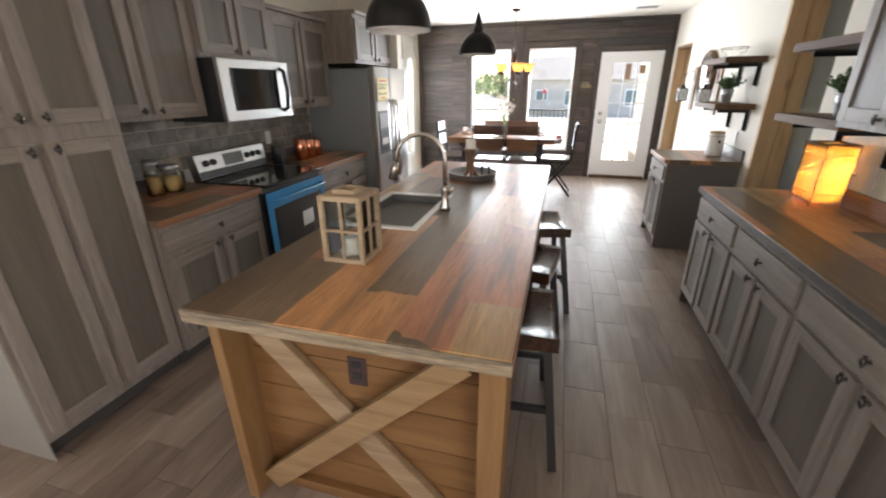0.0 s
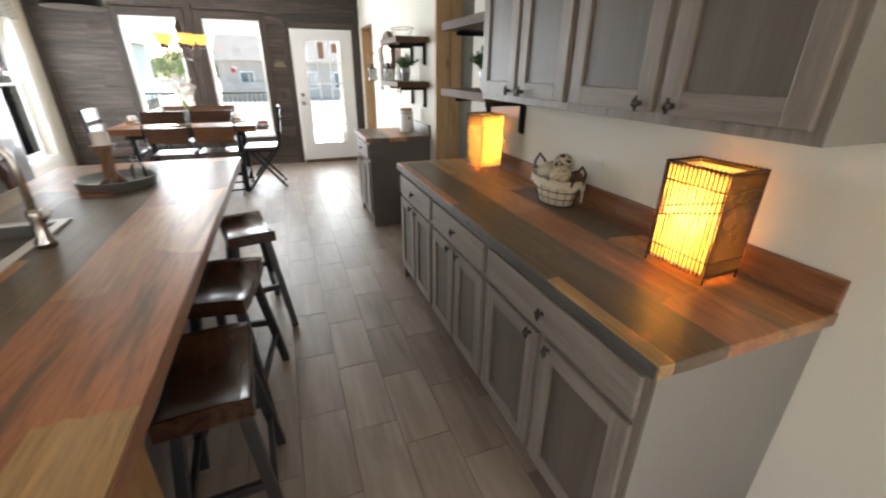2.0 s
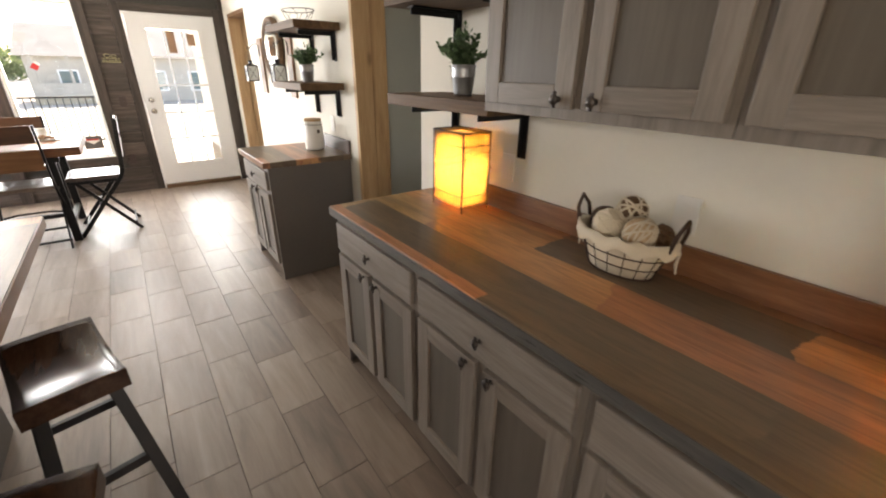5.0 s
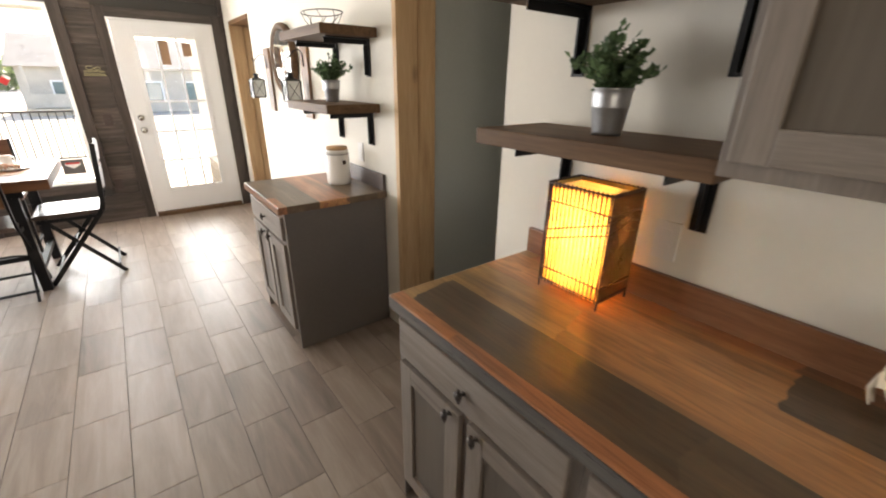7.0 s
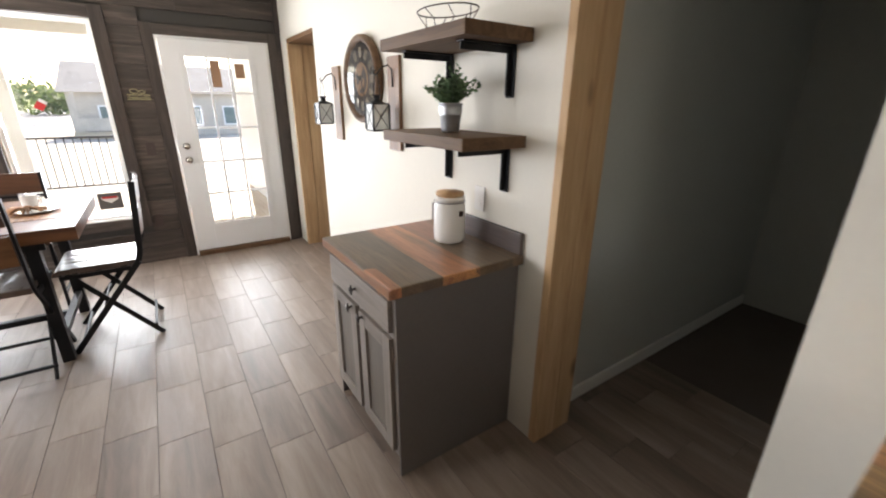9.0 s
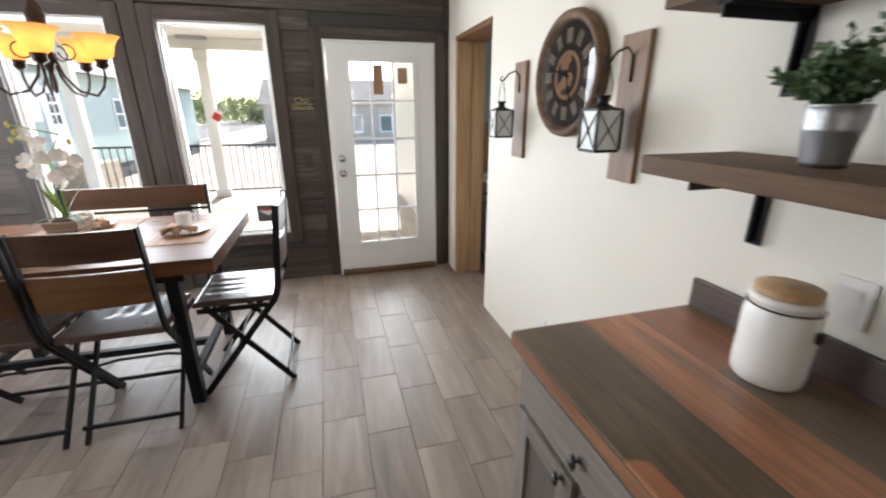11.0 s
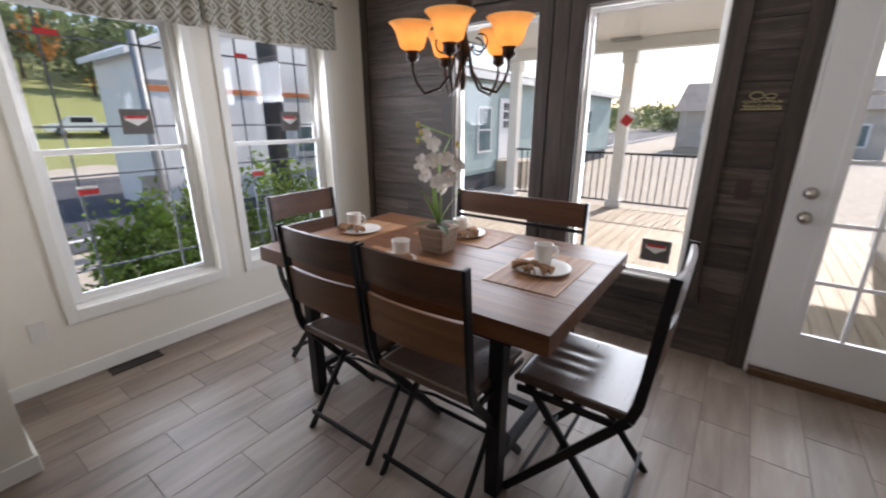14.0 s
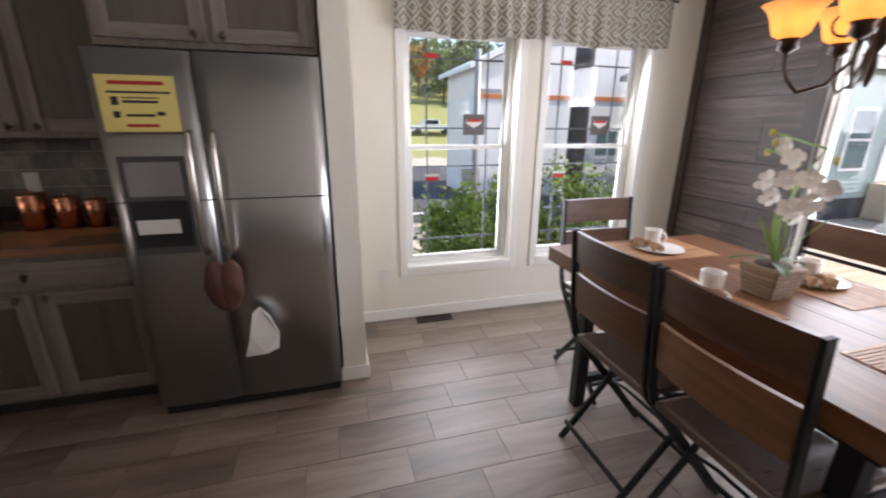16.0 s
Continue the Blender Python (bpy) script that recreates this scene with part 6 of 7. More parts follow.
def fruit_basket(at):
    b = thing("wire_basket", at, "lined wire basket with woven decorative balls", "basket")
    rx, ry, h = 0.095, 0.145, 0.12

    def ring(z, k, n=32):
        g = 0.68 + 0.32 * z / h
        return [(k * rx * g * math.cos(a), k * ry * g * math.sin(a), z) for a in [i * math.tau / n for i in range(n)]]
    f = bmesh.new()
    rings = []
    for z in (0.006, 0.04, 0.08, 0.115):
        rings.append([f.verts.new(p) for p in ring(z, 0.97)])
    rings.append([f.verts.new((p[0], p[1], 0.118 + 0.008 * math.sin(i * 2.7))) for i, p in enumerate(ring(0.12, 1.06))])
    rings.append([f.verts.new((p[0], p[1], 0.085 + 0.010 * math.sin(i * 1.9))) for i, p in enumerate(ring(0.12, 1.08))])
    for a, c in zip(rings, rings[1:]):
        for k in range(32):
            q = f.faces.new((a[k], a[(k + 1) % 32], c[(k + 1) % 32], c[k]))
            q.smooth = True
    f.faces.new(rings[0][::-1])
    part("cloth_liner", f, LINEN, b, "cream cloth liner")
    for z in (0.004, 0.035, 0.065, 0.095):
        tube("hoop", ring(z, 1.02), 0.0018, TWIG, b, closed=True, sides=5)
    for k in range(16):
        i = k * 2
        tube("wire", [ring(z, 1.02)[i] for z in (0.004, 0.05, 0.11)], 0.0015, TWIG, b, sides=5)
    for s in (-1, 1):
        tube("handle", [(-0.03, s * 0.142, 0.10), (-0.028, s * 0.155, 0.152), (0, s * 0.162, 0.182), (0.028, s * 0.155, 0.152), (0.03, s * 0.142, 0.10)], 0.006, TWIG, b, "dark twisted handle")
    rnd2 = random.Random(4)
    for k in range(7):
        y = s * 0.15
        a = rnd2.uniform(0, math.tau)
        p = Vector((rx * 1.07 * math.cos(a), ry * 1.07 * math.sin(a), 0.09))
        tube("tassel", [p, p + Vector((0.004, 0.006, -0.035)), p + Vector((rnd2.uniform(-0.01, 0.01), rnd2.uniform(-0.01, 0.01), -0.06))], [0.004, 0.005, 0.002], LINEN, b, sides=5)
    for x, y, z, r, m, m2 in ((-0.028, 0.045, 0.122, 0.045, LINEN, LINEN), (0.032, 0.012, 0.158, 0.044, BROWN_SHELF, LINEN), (-0.022, -0.052, 0.122, 0.046, WICKER, LINEN), (0.03, -0.085, 0.112, 0.036, BROWN_SHELF, BROWN_SHELF), (0.02, 0.088, 0.118, 0.040, BROWN_SHELF, TWIG)):
        ball = part("ball", b_ball(bmesh.new(), (x, y, z), r, sub=3), m, b)
        for k in range(10):
            ax = Vector((rnd2.uniform(-1, 1), rnd2.uniform(-1, 1), rnd2.uniform(-1, 1))).normalized()
            u = ax.orthogonal().normalized()
            w = ax.cross(u)
            tube("strand", [Vector((x, y, z)) + (u * math.cos(t) + w * math.sin(t)) * r * 1.01 for t in [i * math.tau / 16 for i in range(16)]], 0.0034, m2, ball, closed=True, sides=5)
    return b


fruit_basket((1.535, 2.305, 0.9035)).scale = (1.05, 1.06, 1.16)

# wooden lantern on the island
ln = thing("candle_lantern", (-0.722, 1.67, 0.9205), "wooden framed glass lantern holding a white candle", "lantern", rz=0)
s, h = 0.079, 0.265
for sx in (-1, 1):
    for sy in (-1, 1):
        box("corner_post", (sx * s - 0.009, sy * s - 0.009, 0.0), (sx * s + 0.009, sy * s + 0.009, h), PINE_GREY, ln, 0.002)
for z in (0.0, 0.125, h - 0.018):
    for sg2 in (-1, 1):
        t = 0.018 if z != 0.125 else 0.010
        box("rail", (-s + 0.0092, sg2 * s - 0.007, z), (s - 0.0092, sg2 * s + 0.007, z + t), PINE_GREY, ln, 0.002)
        box("rail", (sg2 * s - 0.007, -s + 0.0092, z), (sg2 * s + 0.007, s - 0.0092, z + t), PINE_GREY, ln, 0.002)
for sg2 in (-1, 1):
    box("mullion", (-0.005, sg2 * s - 0.005, 0.018), (0.005, sg2 * s + 0.005, h - 0.018), PINE_GREY, ln, 0.001)
    box("mullion", (sg2 * s - 0.005, -0.005, 0.018), (sg2 * s + 0.005, 0.005, h - 0.018), PINE_GREY, ln, 0.001)
    box("pane", (-s + 0.009, sg2 * (s - 0.009), 0.018), (s - 0.009, sg2 * (s - 0.009) + 0.001, h - 0.018), JAR_GLASS, ln, 0)
    box("pane", (sg2 * (s - 0.009), -s + 0.009, 0.018), (sg2 * (s - 0.009) + 0.001, s - 0.009, h - 0.018), JAR_GLASS, ln, 0)
box("floor_board", (-s + 0.006, -s + 0.006, 0.001), (s - 0.006, s - 0.006, 0.010), PINE_GREY, ln, 0.001)
f = bmesh.new()
for lo, hi in (((-0.045, -0.045, h), (0.045, -0.03, h + 0.018)), ((-0.045, 0.03, h), (0.045, 0.045, h + 0.018)), ((-0.045, -0.03, h), (-0.03, 0.03, h + 0.018)), ((0.03, -0.03, h), (0.045, 0.03, h + 0.018))):
    b_box(f, lo, hi, 0.002)
part("crown_frame", f, PINE_GREY, ln)
box("roof_board", (-s - 0.004, -s - 0.004, h - 0.004), (s + 0.004, s + 0.004, h + 0.003), PINE_GREY, ln, 0.002)
tube("bail_handle", [(-s - 0.008, 0.0, h - 0.03), (-s - 0.03, -0.03, h - 0.05), (-s - 0.04, -0.07, h - 0.10), (-s - 0.03, -0.10, h - 0.13)], 0.0025, BLACK_METAL, ln, sides=6)
cd = thing("candle", (-0.717, 1.66, 0.931), "short white pillar candle inside the lantern", "candle")
lathe("wax", [(0.001, 0), (0.033, 0), (0.034, 0.004), (0.034, 0.072), (0.030, 0.076), (0.001, 0.070)], CANDLE, cd)
f = bmesh.new()
rnd = random.Random(9)
for k in range(26):
    a, r = rnd.uniform(0, math.tau), rnd.uniform(0.044, 0.062)
    b_ball(f, (r * math.cos(a), r * math.sin(a), 0.006), rnd.uniform(0.005, 0.009), (1, 1, 0.7), 1)
o = link("pebbles", f, STONES)
o.location = (-0.717, 1.665, 0.931)
tagged(o, "pale pebbles scattered round the candle", "pebbles", kind="stuff")

# tray on the island
tr = thing("tray", (-0.567, 3.30, 0.9205), "round weathered grey metal tray on the island", "tray")
lathe("dish", [(0.001, 0.0), (0.17, 0.0), (0.176, 0.004), (0.182, 0.045), (0.186, 0.047), (0.181, 0.049), (0.174, 0.012), (0.001, 0.010)], GALV, tr, sides=48)
ch = thing("candle_holder", (-0.577, 3.27, 0.931), "carved driftwood candle holder with a white candle", "candle holder")
rnd = random.Random(6)
f = bmesh.new()
for k in range(5):
    a = k * math.tau / 5
    pts = [(0.055 * math.cos(a), 0.055 * math.sin(a), 0.0), (0.02 * math.cos(a + 0.6), 0.02 * math.sin(a + 0.6), 0.05), (0.018 * math.cos(a + 1.5), 0.018 * math.sin(a + 1.5), 0.12), (0.022 * math.cos(a + 2.0), 0.022 * math.sin(a + 2.0), 0.17), (0.035 * math.cos(a + 2.3), 0.035 * math.sin(a + 2.3), 0.20)]
    b_tube(f, pts, [0.016, 0.013, 0.012, 0.012, 0.014], 7)
part("twisted_stem", f, RED_BOARD, ch)
lathe("saucer", [(0.001, 0.198), (0.05, 0.20), (0.055, 0.208), (0.001, 0.206)], RED_BOARD, ch)
lathe("pillar_candle", [(0.036, 0.208), (0.036, 0.27), (0.03, 0.273), (0.001, 0.268)], CANDLE, ch, label="white pillar candle")
bt = thing("glass_bottle", (-0.477, 3.35, 0.931), "small clear glass bottle on the tray", "bottle")
lathe("bottle_body", [(0.001, 0), (0.032, 0), (0.034, 0.005), (0.034, 0.07), (0.014, 0.10), (0.012, 0.13), (0.015, 0.135)], JAR_GLASS, bt, sides=20)

# range-wall counter things
for y, r, hh, fill in ((2.30, 0.05, 0.20, 0.12), (2.43, 0.062, 0.155, 0.10)):
    j = thing("storage_jar", (-2.47, y, 0.9155), "clear glass jar half full of yellow pasta", "jar", "glass jars on the counter")
    lathe("glass", [(0.001, 0), (r, 0), (r, hh * 0.8), (r * 0.85, hh * 0.9), (r * 0.85, hh)], JAR_GLASS, j, sides=28)
    lathe("lid", [(r * 0.9, hh), (r * 0.92, hh + 0.02), (0.001, hh + 0.025)], GALV, j, label="metal lid")
    lathe("pasta", [(0.001, 0.004), (r * 0.94, 0.004), (r * 0.94, fill), (0.001, fill + 0.005)], plain("pasta_yellow", (0.60, 0.42, 0.18), 0.8, var=0.3, scale=60), j, label="yellow pasta")
for y, r, hh in ((3.78, 0.062, 0.175), (3.93, 0.055, 0.155), (4.06, 0.048, 0.135)):
    j = thing("copper_canister", (-2.36, y, 0.9155), "shiny copper canister beside the range", "canister", "copper canisters")
    lathe("can", [(0.001, 0), (r, 0), (r, hh), (r * 0.97, hh + 0.002)], COPPER, j)
    lathe("lid", [(r * 1.02, hh), (r * 1.02, hh + 0.014), (r * 0.9, hh + 0.018), (0.001, hh + 0.02)], COPPER, j)
    part("knob", b_ball(bmesh.new(), (0, 0, hh + 0.026), 0.008), COPPER, j)
bx = thing("knife_block", (-2.42, 3.52, 0.9155), "dark knife block standing beside the range", "knife block")
f = b_box(bmesh.new(), (-0.05, -0.03, 0), (0.05, 0.03, 0.16), 0.006)
part("block", f, BLACK_PLASTIC, bx)

# ---- table setting ----
TZ = 0.8555


def setting(x, y, rz, mug_off, seed):
    pm = thing("placemat", (x, y, TZ), "bamboo slat placemat on the table", "placemat", "table settings", rz)
    n = 22
    for k in range(n):
        u = -0.155 + 0.31 * k / n
        box("slat", (u, -0.245, 0.0), (u + 0.0102, 0.245, 0.0034), BAMBOO, pm, 0)
    m = pose(x, y, TZ + 0.003, 0, 0, rz)
    pl = thing("plate", (x, y, TZ + 0.003), "white ceramic plate on a placemat", "plate", "table settings", rz)
    lathe("dish", [(0.001, 0.004), (0.07, 0.003), (0.075, 0.0), (0.08, 0.003), (0.118, 0.014), (0.120, 0.016), (0.116, 0.017), (0.078, 0.008), (0.001, 0.007)], CERAMIC, pl, sides=40)
    at = m @ Vector((mug_off[0], mug_off[1], 0.0085))
    mg = thing("mug", at, "white ceramic mug standing on a plate", "mug", "table settings", rz + 40)
    lathe("cup", [(0.001, 0.0), (0.034, 0.0), (0.037, 0.006), (0.041, 0.085), (0.042, 0.09), (0.039, 0.09), (0.035, 0.012), (0.001, 0.008)], CERAMIC, mg, sides=28)
    tube("handle", [(0.036, 0, 0.072), (0.058, 0, 0.072), (0.066, 0, 0.050), (0.058, 0, 0.026), (0.035, 0, 0.022)], 0.0055, CERAMIC, mg)
    rnd2 = random.Random(seed)
    nk = thing("napkin", m @ Vector((-0.02, -0.045, 0.0085)), "knotted tan cloth napkin on a plate", "napkin", "table settings", rz)
    f = bmesh.new()
    # pleated wings of one cloth that fan out from the knot
    for turn, reach, spread in ((rnd2.uniform(-20, 20), 0.082, 34), (rnd2.uniform(150, 195), 0.090, 38), (rnd2.uniform(235, 285), 0.070, 26)):
        rows = []
        for i in range(9):
            u = i / 8
            top, low = [], []
            for j in range(13):
                w = j / 6 - 1
                q = radians(turn + w * spread * (0.55 + 0.45 * u))
                r = 0.006 + reach * u * (1 - 0.10 * w * w)
                z = 0.026 + 0.010 * math.sin(u * 2.6) - 0.014 * u + 0.011 * (0.3 + u) * math.sin(w * 8.5 + turn)
                p = Vector((r * math.cos(q), r * math.sin(q), max(z, 0.007)))
                p += noise.noise_vector(p * 50) * 0.004
                p.z = max(p.z, 0.006)
                top.append(f.verts.new(p))
                low.append(f.verts.new((p.x, p.y, p.z - 0.004)))
            rows.append(top + low[::-1])
        for p, q in zip(rows, rows[1:]):
            for k in range(26):
                g = f.faces.new((p[k], p[(k + 1) % 26], q[(k + 1) % 26], q[k]))
                g.smooth = True
        f.faces.new(rows[-1])
    b_ball(f, (0, 0, 0.030), 0.020, (1.2, 0.9, 0.8), 2)
    part("cloth", f, NAPKIN, nk)


setting(-0.262, 6.93, 0, (-0.025, 0.06), 1)
setting(-0.85, 7.21, 90, (-0.035, 0.0), 2)
setting(-1.38, 6.92, 0, (-0.05, 0.0), 3)
setting(-0.86, 6.615, 90, (0.05, -0.02), 4)

orc = thing("orchid", (-0.80, 6.90, TZ), "white orchid in a woven square pot", "plant")
f = bmesh.new()
for j in range(7):
    z, w = 0.014 * j, 0.050 + 0.0022 * j
    b_box(f, (-w, -w, z), (w, w, z + 0.0165), 0.006)
part("pot", f, POT_WEAVE, orc, "woven brown pot")
part("moss", b_ball(bmesh.new(), (0, 0, 0.098), 0.052, (1, 1, 0.35), 2), BARK, orc)
rnd = random.Random(12)


def blade(pts, w, mat, name):
    """A long curved leaf with a fold along its middle."""
    f = bmesh.new()
    pts = [Vector(p) for p in pts]
    rows = []
    for i, p in enumerate(pts):
        d = (pts[min(i + 1, len(pts) - 1)] - pts[max(i - 1, 0)]).normalized()
        s = d.cross(Vector((0, 0, 1))).normalized() * w * math.sin(math.pi * (0.12 + 0.86 * i / (len(pts) - 1)))
        n = s.cross(d).normalized() * w * 0.25
        rows.append([f.verts.new(p - s + n), f.verts.new(p), f.verts.new(p + s + n)])
    for a, c in zip(rows, rows[1:]):
        for k in range(2):
            q = f.faces.new((a[k], a[k + 1], c[k + 1], c[k]))
            q.smooth = True
    part(name, f, mat, orc)


for k in range(6):
    a = k * math.tau / 6 + 0.4
    d = Vector((math.cos(a), math.sin(a), 0))
    l, up = (0.12, 0.04) if k % 2 else (0.095, 0.16)
    blade([Vector((0, 0, 0.10)) + d * l * u + Vector((0, 0, up * (u ** 0.8) - (0.05 * u * u if k % 2 else 0))) for u in (0, 0.25, 0.5, 0.75, 1.0)], 0.018 if k % 2 else 0.011, LEAF_BLADE if k % 2 == 0 else LEAF, "leaf")
for sx, sh in ((-1, 0), (1, 0.6)):
    pts = [(0.01 * sx, 0, 0.10), (0.012 * sx, 0.0, 0.25), (-0.01 * sx, 0.01, 0.38), (-0.05 * sx + 0.01, 0.0, 0.46 - 0.05 * sh), (-0.10, -0.01 * sx, 0.50 - 0.08 * sh)]
    tube("flower_stem", pts, 0.0035, LEAF_BLADE, orc, sides=6)
FL = [(-0.03, -0.03, 0.30), (0.02, -0.035, 0.28), (0.06, -0.02, 0.30), (-0.06, -0.02, 0.345), (0.0, -0.03, 0.36), (0.045, -0.02, 0.365), (0.08, 0.0, 0.34), (-0.02, 0.0, 0.42), (0.02, 0.01, 0.25), (-0.05, 0.01, 0.45)]
for x, y, z in FL:
    f = bmesh.new()
    for k in range(5):
        a = k * math.tau / 5 + rnd.uniform(-0.2, 0.2)
        r = rnd.uniform(0.026, 0.034)
        c, e = math.cos(a), math.sin(a)
        ring = [(0, 0), (0.5, 0.42), (0.85, 0.36), (1.0, 0.0), (0.85, -0.36), (0.5, -0.42)]
        vs = [f.verts.new(((u * c - v * e) * r, -0.012 * u * u + rnd.uniform(-0.002, 0.002), (u * e + v * c) * r)) for u, v in ring]
        f.faces.new(vs)
    b_ball(f, (0, -0.006, 0), 0.006, sub=1)
    f.transform(Matrix.Diagonal((1.08, 1.08, 1.08, 1)))
    f.transform(pose(x * 1.1, y, z + 0.01, rnd.uniform(-25, 10), 0, rnd.uniform(-40, 50)))
    part("flower", f, PETAL, orc)
for x, y, z in ((-0.10, 0, 0.50), (-0.085, 0.0, 0.47), (-0.11, 0.01, 0.44), (0.09, 0, 0.43)):
    part("bud", b_ball(bmesh.new(), (x, y, z), 0.011, (0.8, 0.8, 1.3), 1), BUD, orc)
for o in orc.children:
    o.data.transform(Matrix.Diagonal((1.2, 1.2, 1.2, 1)))


# ---- valance, vents, hall ----
va = thing("valance", (0, 0, 0), "grey patterned fabric valance over the two windows", "curtain")
for y0, y1 in ((5.76, 6.795), (6.80, 7.86)):
    f = bmesh.new()
    n, rows = 90, []
    for i in range(n + 1):
        u = i / n
        y = y0 + (y1 - y0) * u
        pl = 0.016 * math.sin(u * 62) + 0.012 * math.sin(u * 27 + 1)
        zb = 2.015 + 0.014 * math.sin(u * 11 + y0) + (0.03 * (abs(2 * u - 1) ** 3))
        rows.append([f.verts.new((XL + 0.055 + pl * k + 0.01 * k, y, z)) for k, z in ((1.0, zb), (0.9, 2.13), (0.55, 2.26), (0.4, 2.34), (0.5, 2.385))])
    for a, c in zip(rows, rows[1:]):
        for k in range(4):
            q = f.faces.new((a[k], a[k + 1], c[k + 1], c[k]))
            q.smooth = True
    part("panel", f, VALANCE, va)
tube("curtain_rod", [(XL + 0.05, 5.70, 2.35), (XL + 0.05, 7.90, 2.35)], 0.010, BRONZE, va)
for y in (5.72, 7.88):
    tube("rod_bracket", [(XL + 0.001, y, 2.35), (XL + 0.05, y, 2.35)], 0.007, BRONZE, va)

fv = thing("floor_vent", (-2.55, 6.02, 0.0), "brown metal floor register by the wall", "vent")
f = bmesh.new()
for lo, hi in (((-0.05, -0.14, 0.0), (0.05, -0.125, 0.006)), ((-0.05, 0.125, 0.0), (0.05, 0.14, 0.006)), ((-0.05, -0.125, 0.0), (-0.04, 0.125, 0.006)), ((0.04, -0.125, 0.0), (0.05, 0.125, 0.006))):
    b_box(f, lo, hi, 0.001)
part("frame", f, BRONZE, fv)
# flat black sheet stands in for the shade inside the duct
box("duct_shadow", (-0.04, -0.125, 0.0003), (0.04, 0.125, 0.0012), BLACK_PLASTIC, fv, 0)
for k in range(12):
    y = -0.115 + 0.021 * k
    box("slat", (-0.039, y - 0.003, 0.0013), (0.039, y + 0.003, 0.0045), BRONZE, fv, 0)
cv = thing("ceiling_vent", (1.05, 7.35, ZC), "white ceiling register near the porch door", "vent")
box("frame", (-0.16, -0.09, -0.008), (0.16, 0.09, -0.0005), VINYL, cv, 0.003)
for k in range(8):
    box("slat", (-0.14, -0.07 + 0.019 * k, -0.012), (0.14, -0.064 + 0.019 * k, -0.0085), STEEL_SIDE, cv, 0)
sr = base_cabinet("vanity_cabinet", (2.02, 7.60, 0), 0.80, 0.5, -1, "dark cabinet seen through the side doorway", "", 0.855)
c = counter("countertop", (1.99, 7.58, 0.857), (2.55, 8.42, 0.895), "pale countertop in the side room", 0)
c.children[0].data.materials[0] = CERAMIC
bd = solid("tile_band", (2.0, YD + 0.285, 0.90), (XR + 2.4, YD + 0.299, 1.40), NAPKIN, "beige tile band on the side room wall", "backsplash")


# ---- porch and outdoors ----
GZ = -0.85
gnd = bmesh.new()
gv = {}


def ground_height(x, y):
    """Level yard that climbs to a wooded hill far to the west."""
    d = max(0.0, -x - 45.0)
    return GZ - 0.004 * max(0, -x - 3) + 26 * (1 - math.exp(-d / 90.0)) * (0.75 + 0.25 * math.sin(y * 0.02 + 1.3))


xs = [-1500, -600, -300, -200, -160, -130, -105, -85, -70, -58, -45, -30, -20, -12, -6, 0, 8, 20, 50, 120, 400, 1500]
ys = [-1500, -400, -150, -80, -40, -15, 0, 15, 30, 45, 60, 80, 105, 140, 200, 400, 1500]
for i, x in enumerate(xs):
    for j, y in enumerate(ys):
        gv[i, j] = gnd.verts.new((x, y, ground_height(x, y)))
for i in range(len(xs) - 1):
    for j in range(len(ys) - 1):
        gnd.faces.new((gv[i, j], gv[i + 1, j], gv[i + 1, j + 1], gv[i, j + 1]))


def ground_material():
    m, t, b = material("yard_ground", 0.95)
    v = world_coords(t)
    g = t.nodes.new("ShaderNodeSeparateXYZ")
    t.links.new(v, g.inputs[0])
    n1, n2 = noise_tex(t, v, 0.35, 5), noise_tex(t, v, 9, 4)
    gravel = ramp(t, n2, [(0.3, (0.33, 0.28, 0.22)), (0.7, (0.50, 0.45, 0.37))])
    grass = ramp(t, n2, [(0.3, (0.16, 0.19, 0.05)), (0.7, (0.30, 0.30, 0.11))])
    far = math_node(t, "GREATER_THAN", math_node(t, "ADD", math_node(t, "MULTIPLY", g.outputs[0], -1.0), math_node(t, "MULTIPLY", n1, 12.0)), 34.0)
    t.links.new(mix(t, far, gravel, grass), b.inputs["Base Color"])
    bump(t, b, n2, 0.5, 0.02)
    return m


tagged(link("ground", gnd, ground_material()), "pale gravel yard running out to grass and a wooded hill", "ground", kind="structure")
rd = bmesh.new()
for a, c in ((-22.0, -9.2),):
    q = [rd.verts.new(p) for p in ((a, -300, GZ - 0.05), (c, -300, GZ - 0.02), (c, 400, GZ - 0.02), (a, 400, GZ - 0.05))]
    rd.faces.new(q)
tagged(link("road", rd, ASPHALT), "grey asphalt road beyond the garden", "road", kind="structure")
for v in bpy.data.objects["road"].data.vertices:
    v.co.z = ground_height(v.co.x, v.co.y) + 0.03
ln_ = thing("road_line", (0, 0, 0), "white painted line along the road edge", "road marking", kind="structure")
box("paint", (-10.2, -200, GZ - 0.01), (-10.05, 300, GZ + 0.02), PAPER, ln_, 0)

# porch
deck = thing("porch_deck", (0, 0, 0), "pale boarded porch deck in full sun", "deck", kind="structure")
PX0, PX1, PY0, PY1, DZ = -3.75, 3.4, YD + 0.17, 13.35, -0.05
x = PX0
while x < PX1:
    box("deck_board", (x, PY0, DZ - 0.035), (x + 0.138, PY1, DZ), DECK, deck, 0)
    x += 0.144
box("skirt", (PX0, PY1 - 0.04, GZ - 0.05), (PX1, PY1, DZ - 0.036), TRIM_WHITE, deck, 0)
roof = thing("porch_roof", (0, 0, 0), "white porch ceiling and beam", "roof", kind="structure")
box("soffit", (PX0, YD + 0.165, 2.74), (PX1, 13.6, 2.80), VINYL, roof, 0)
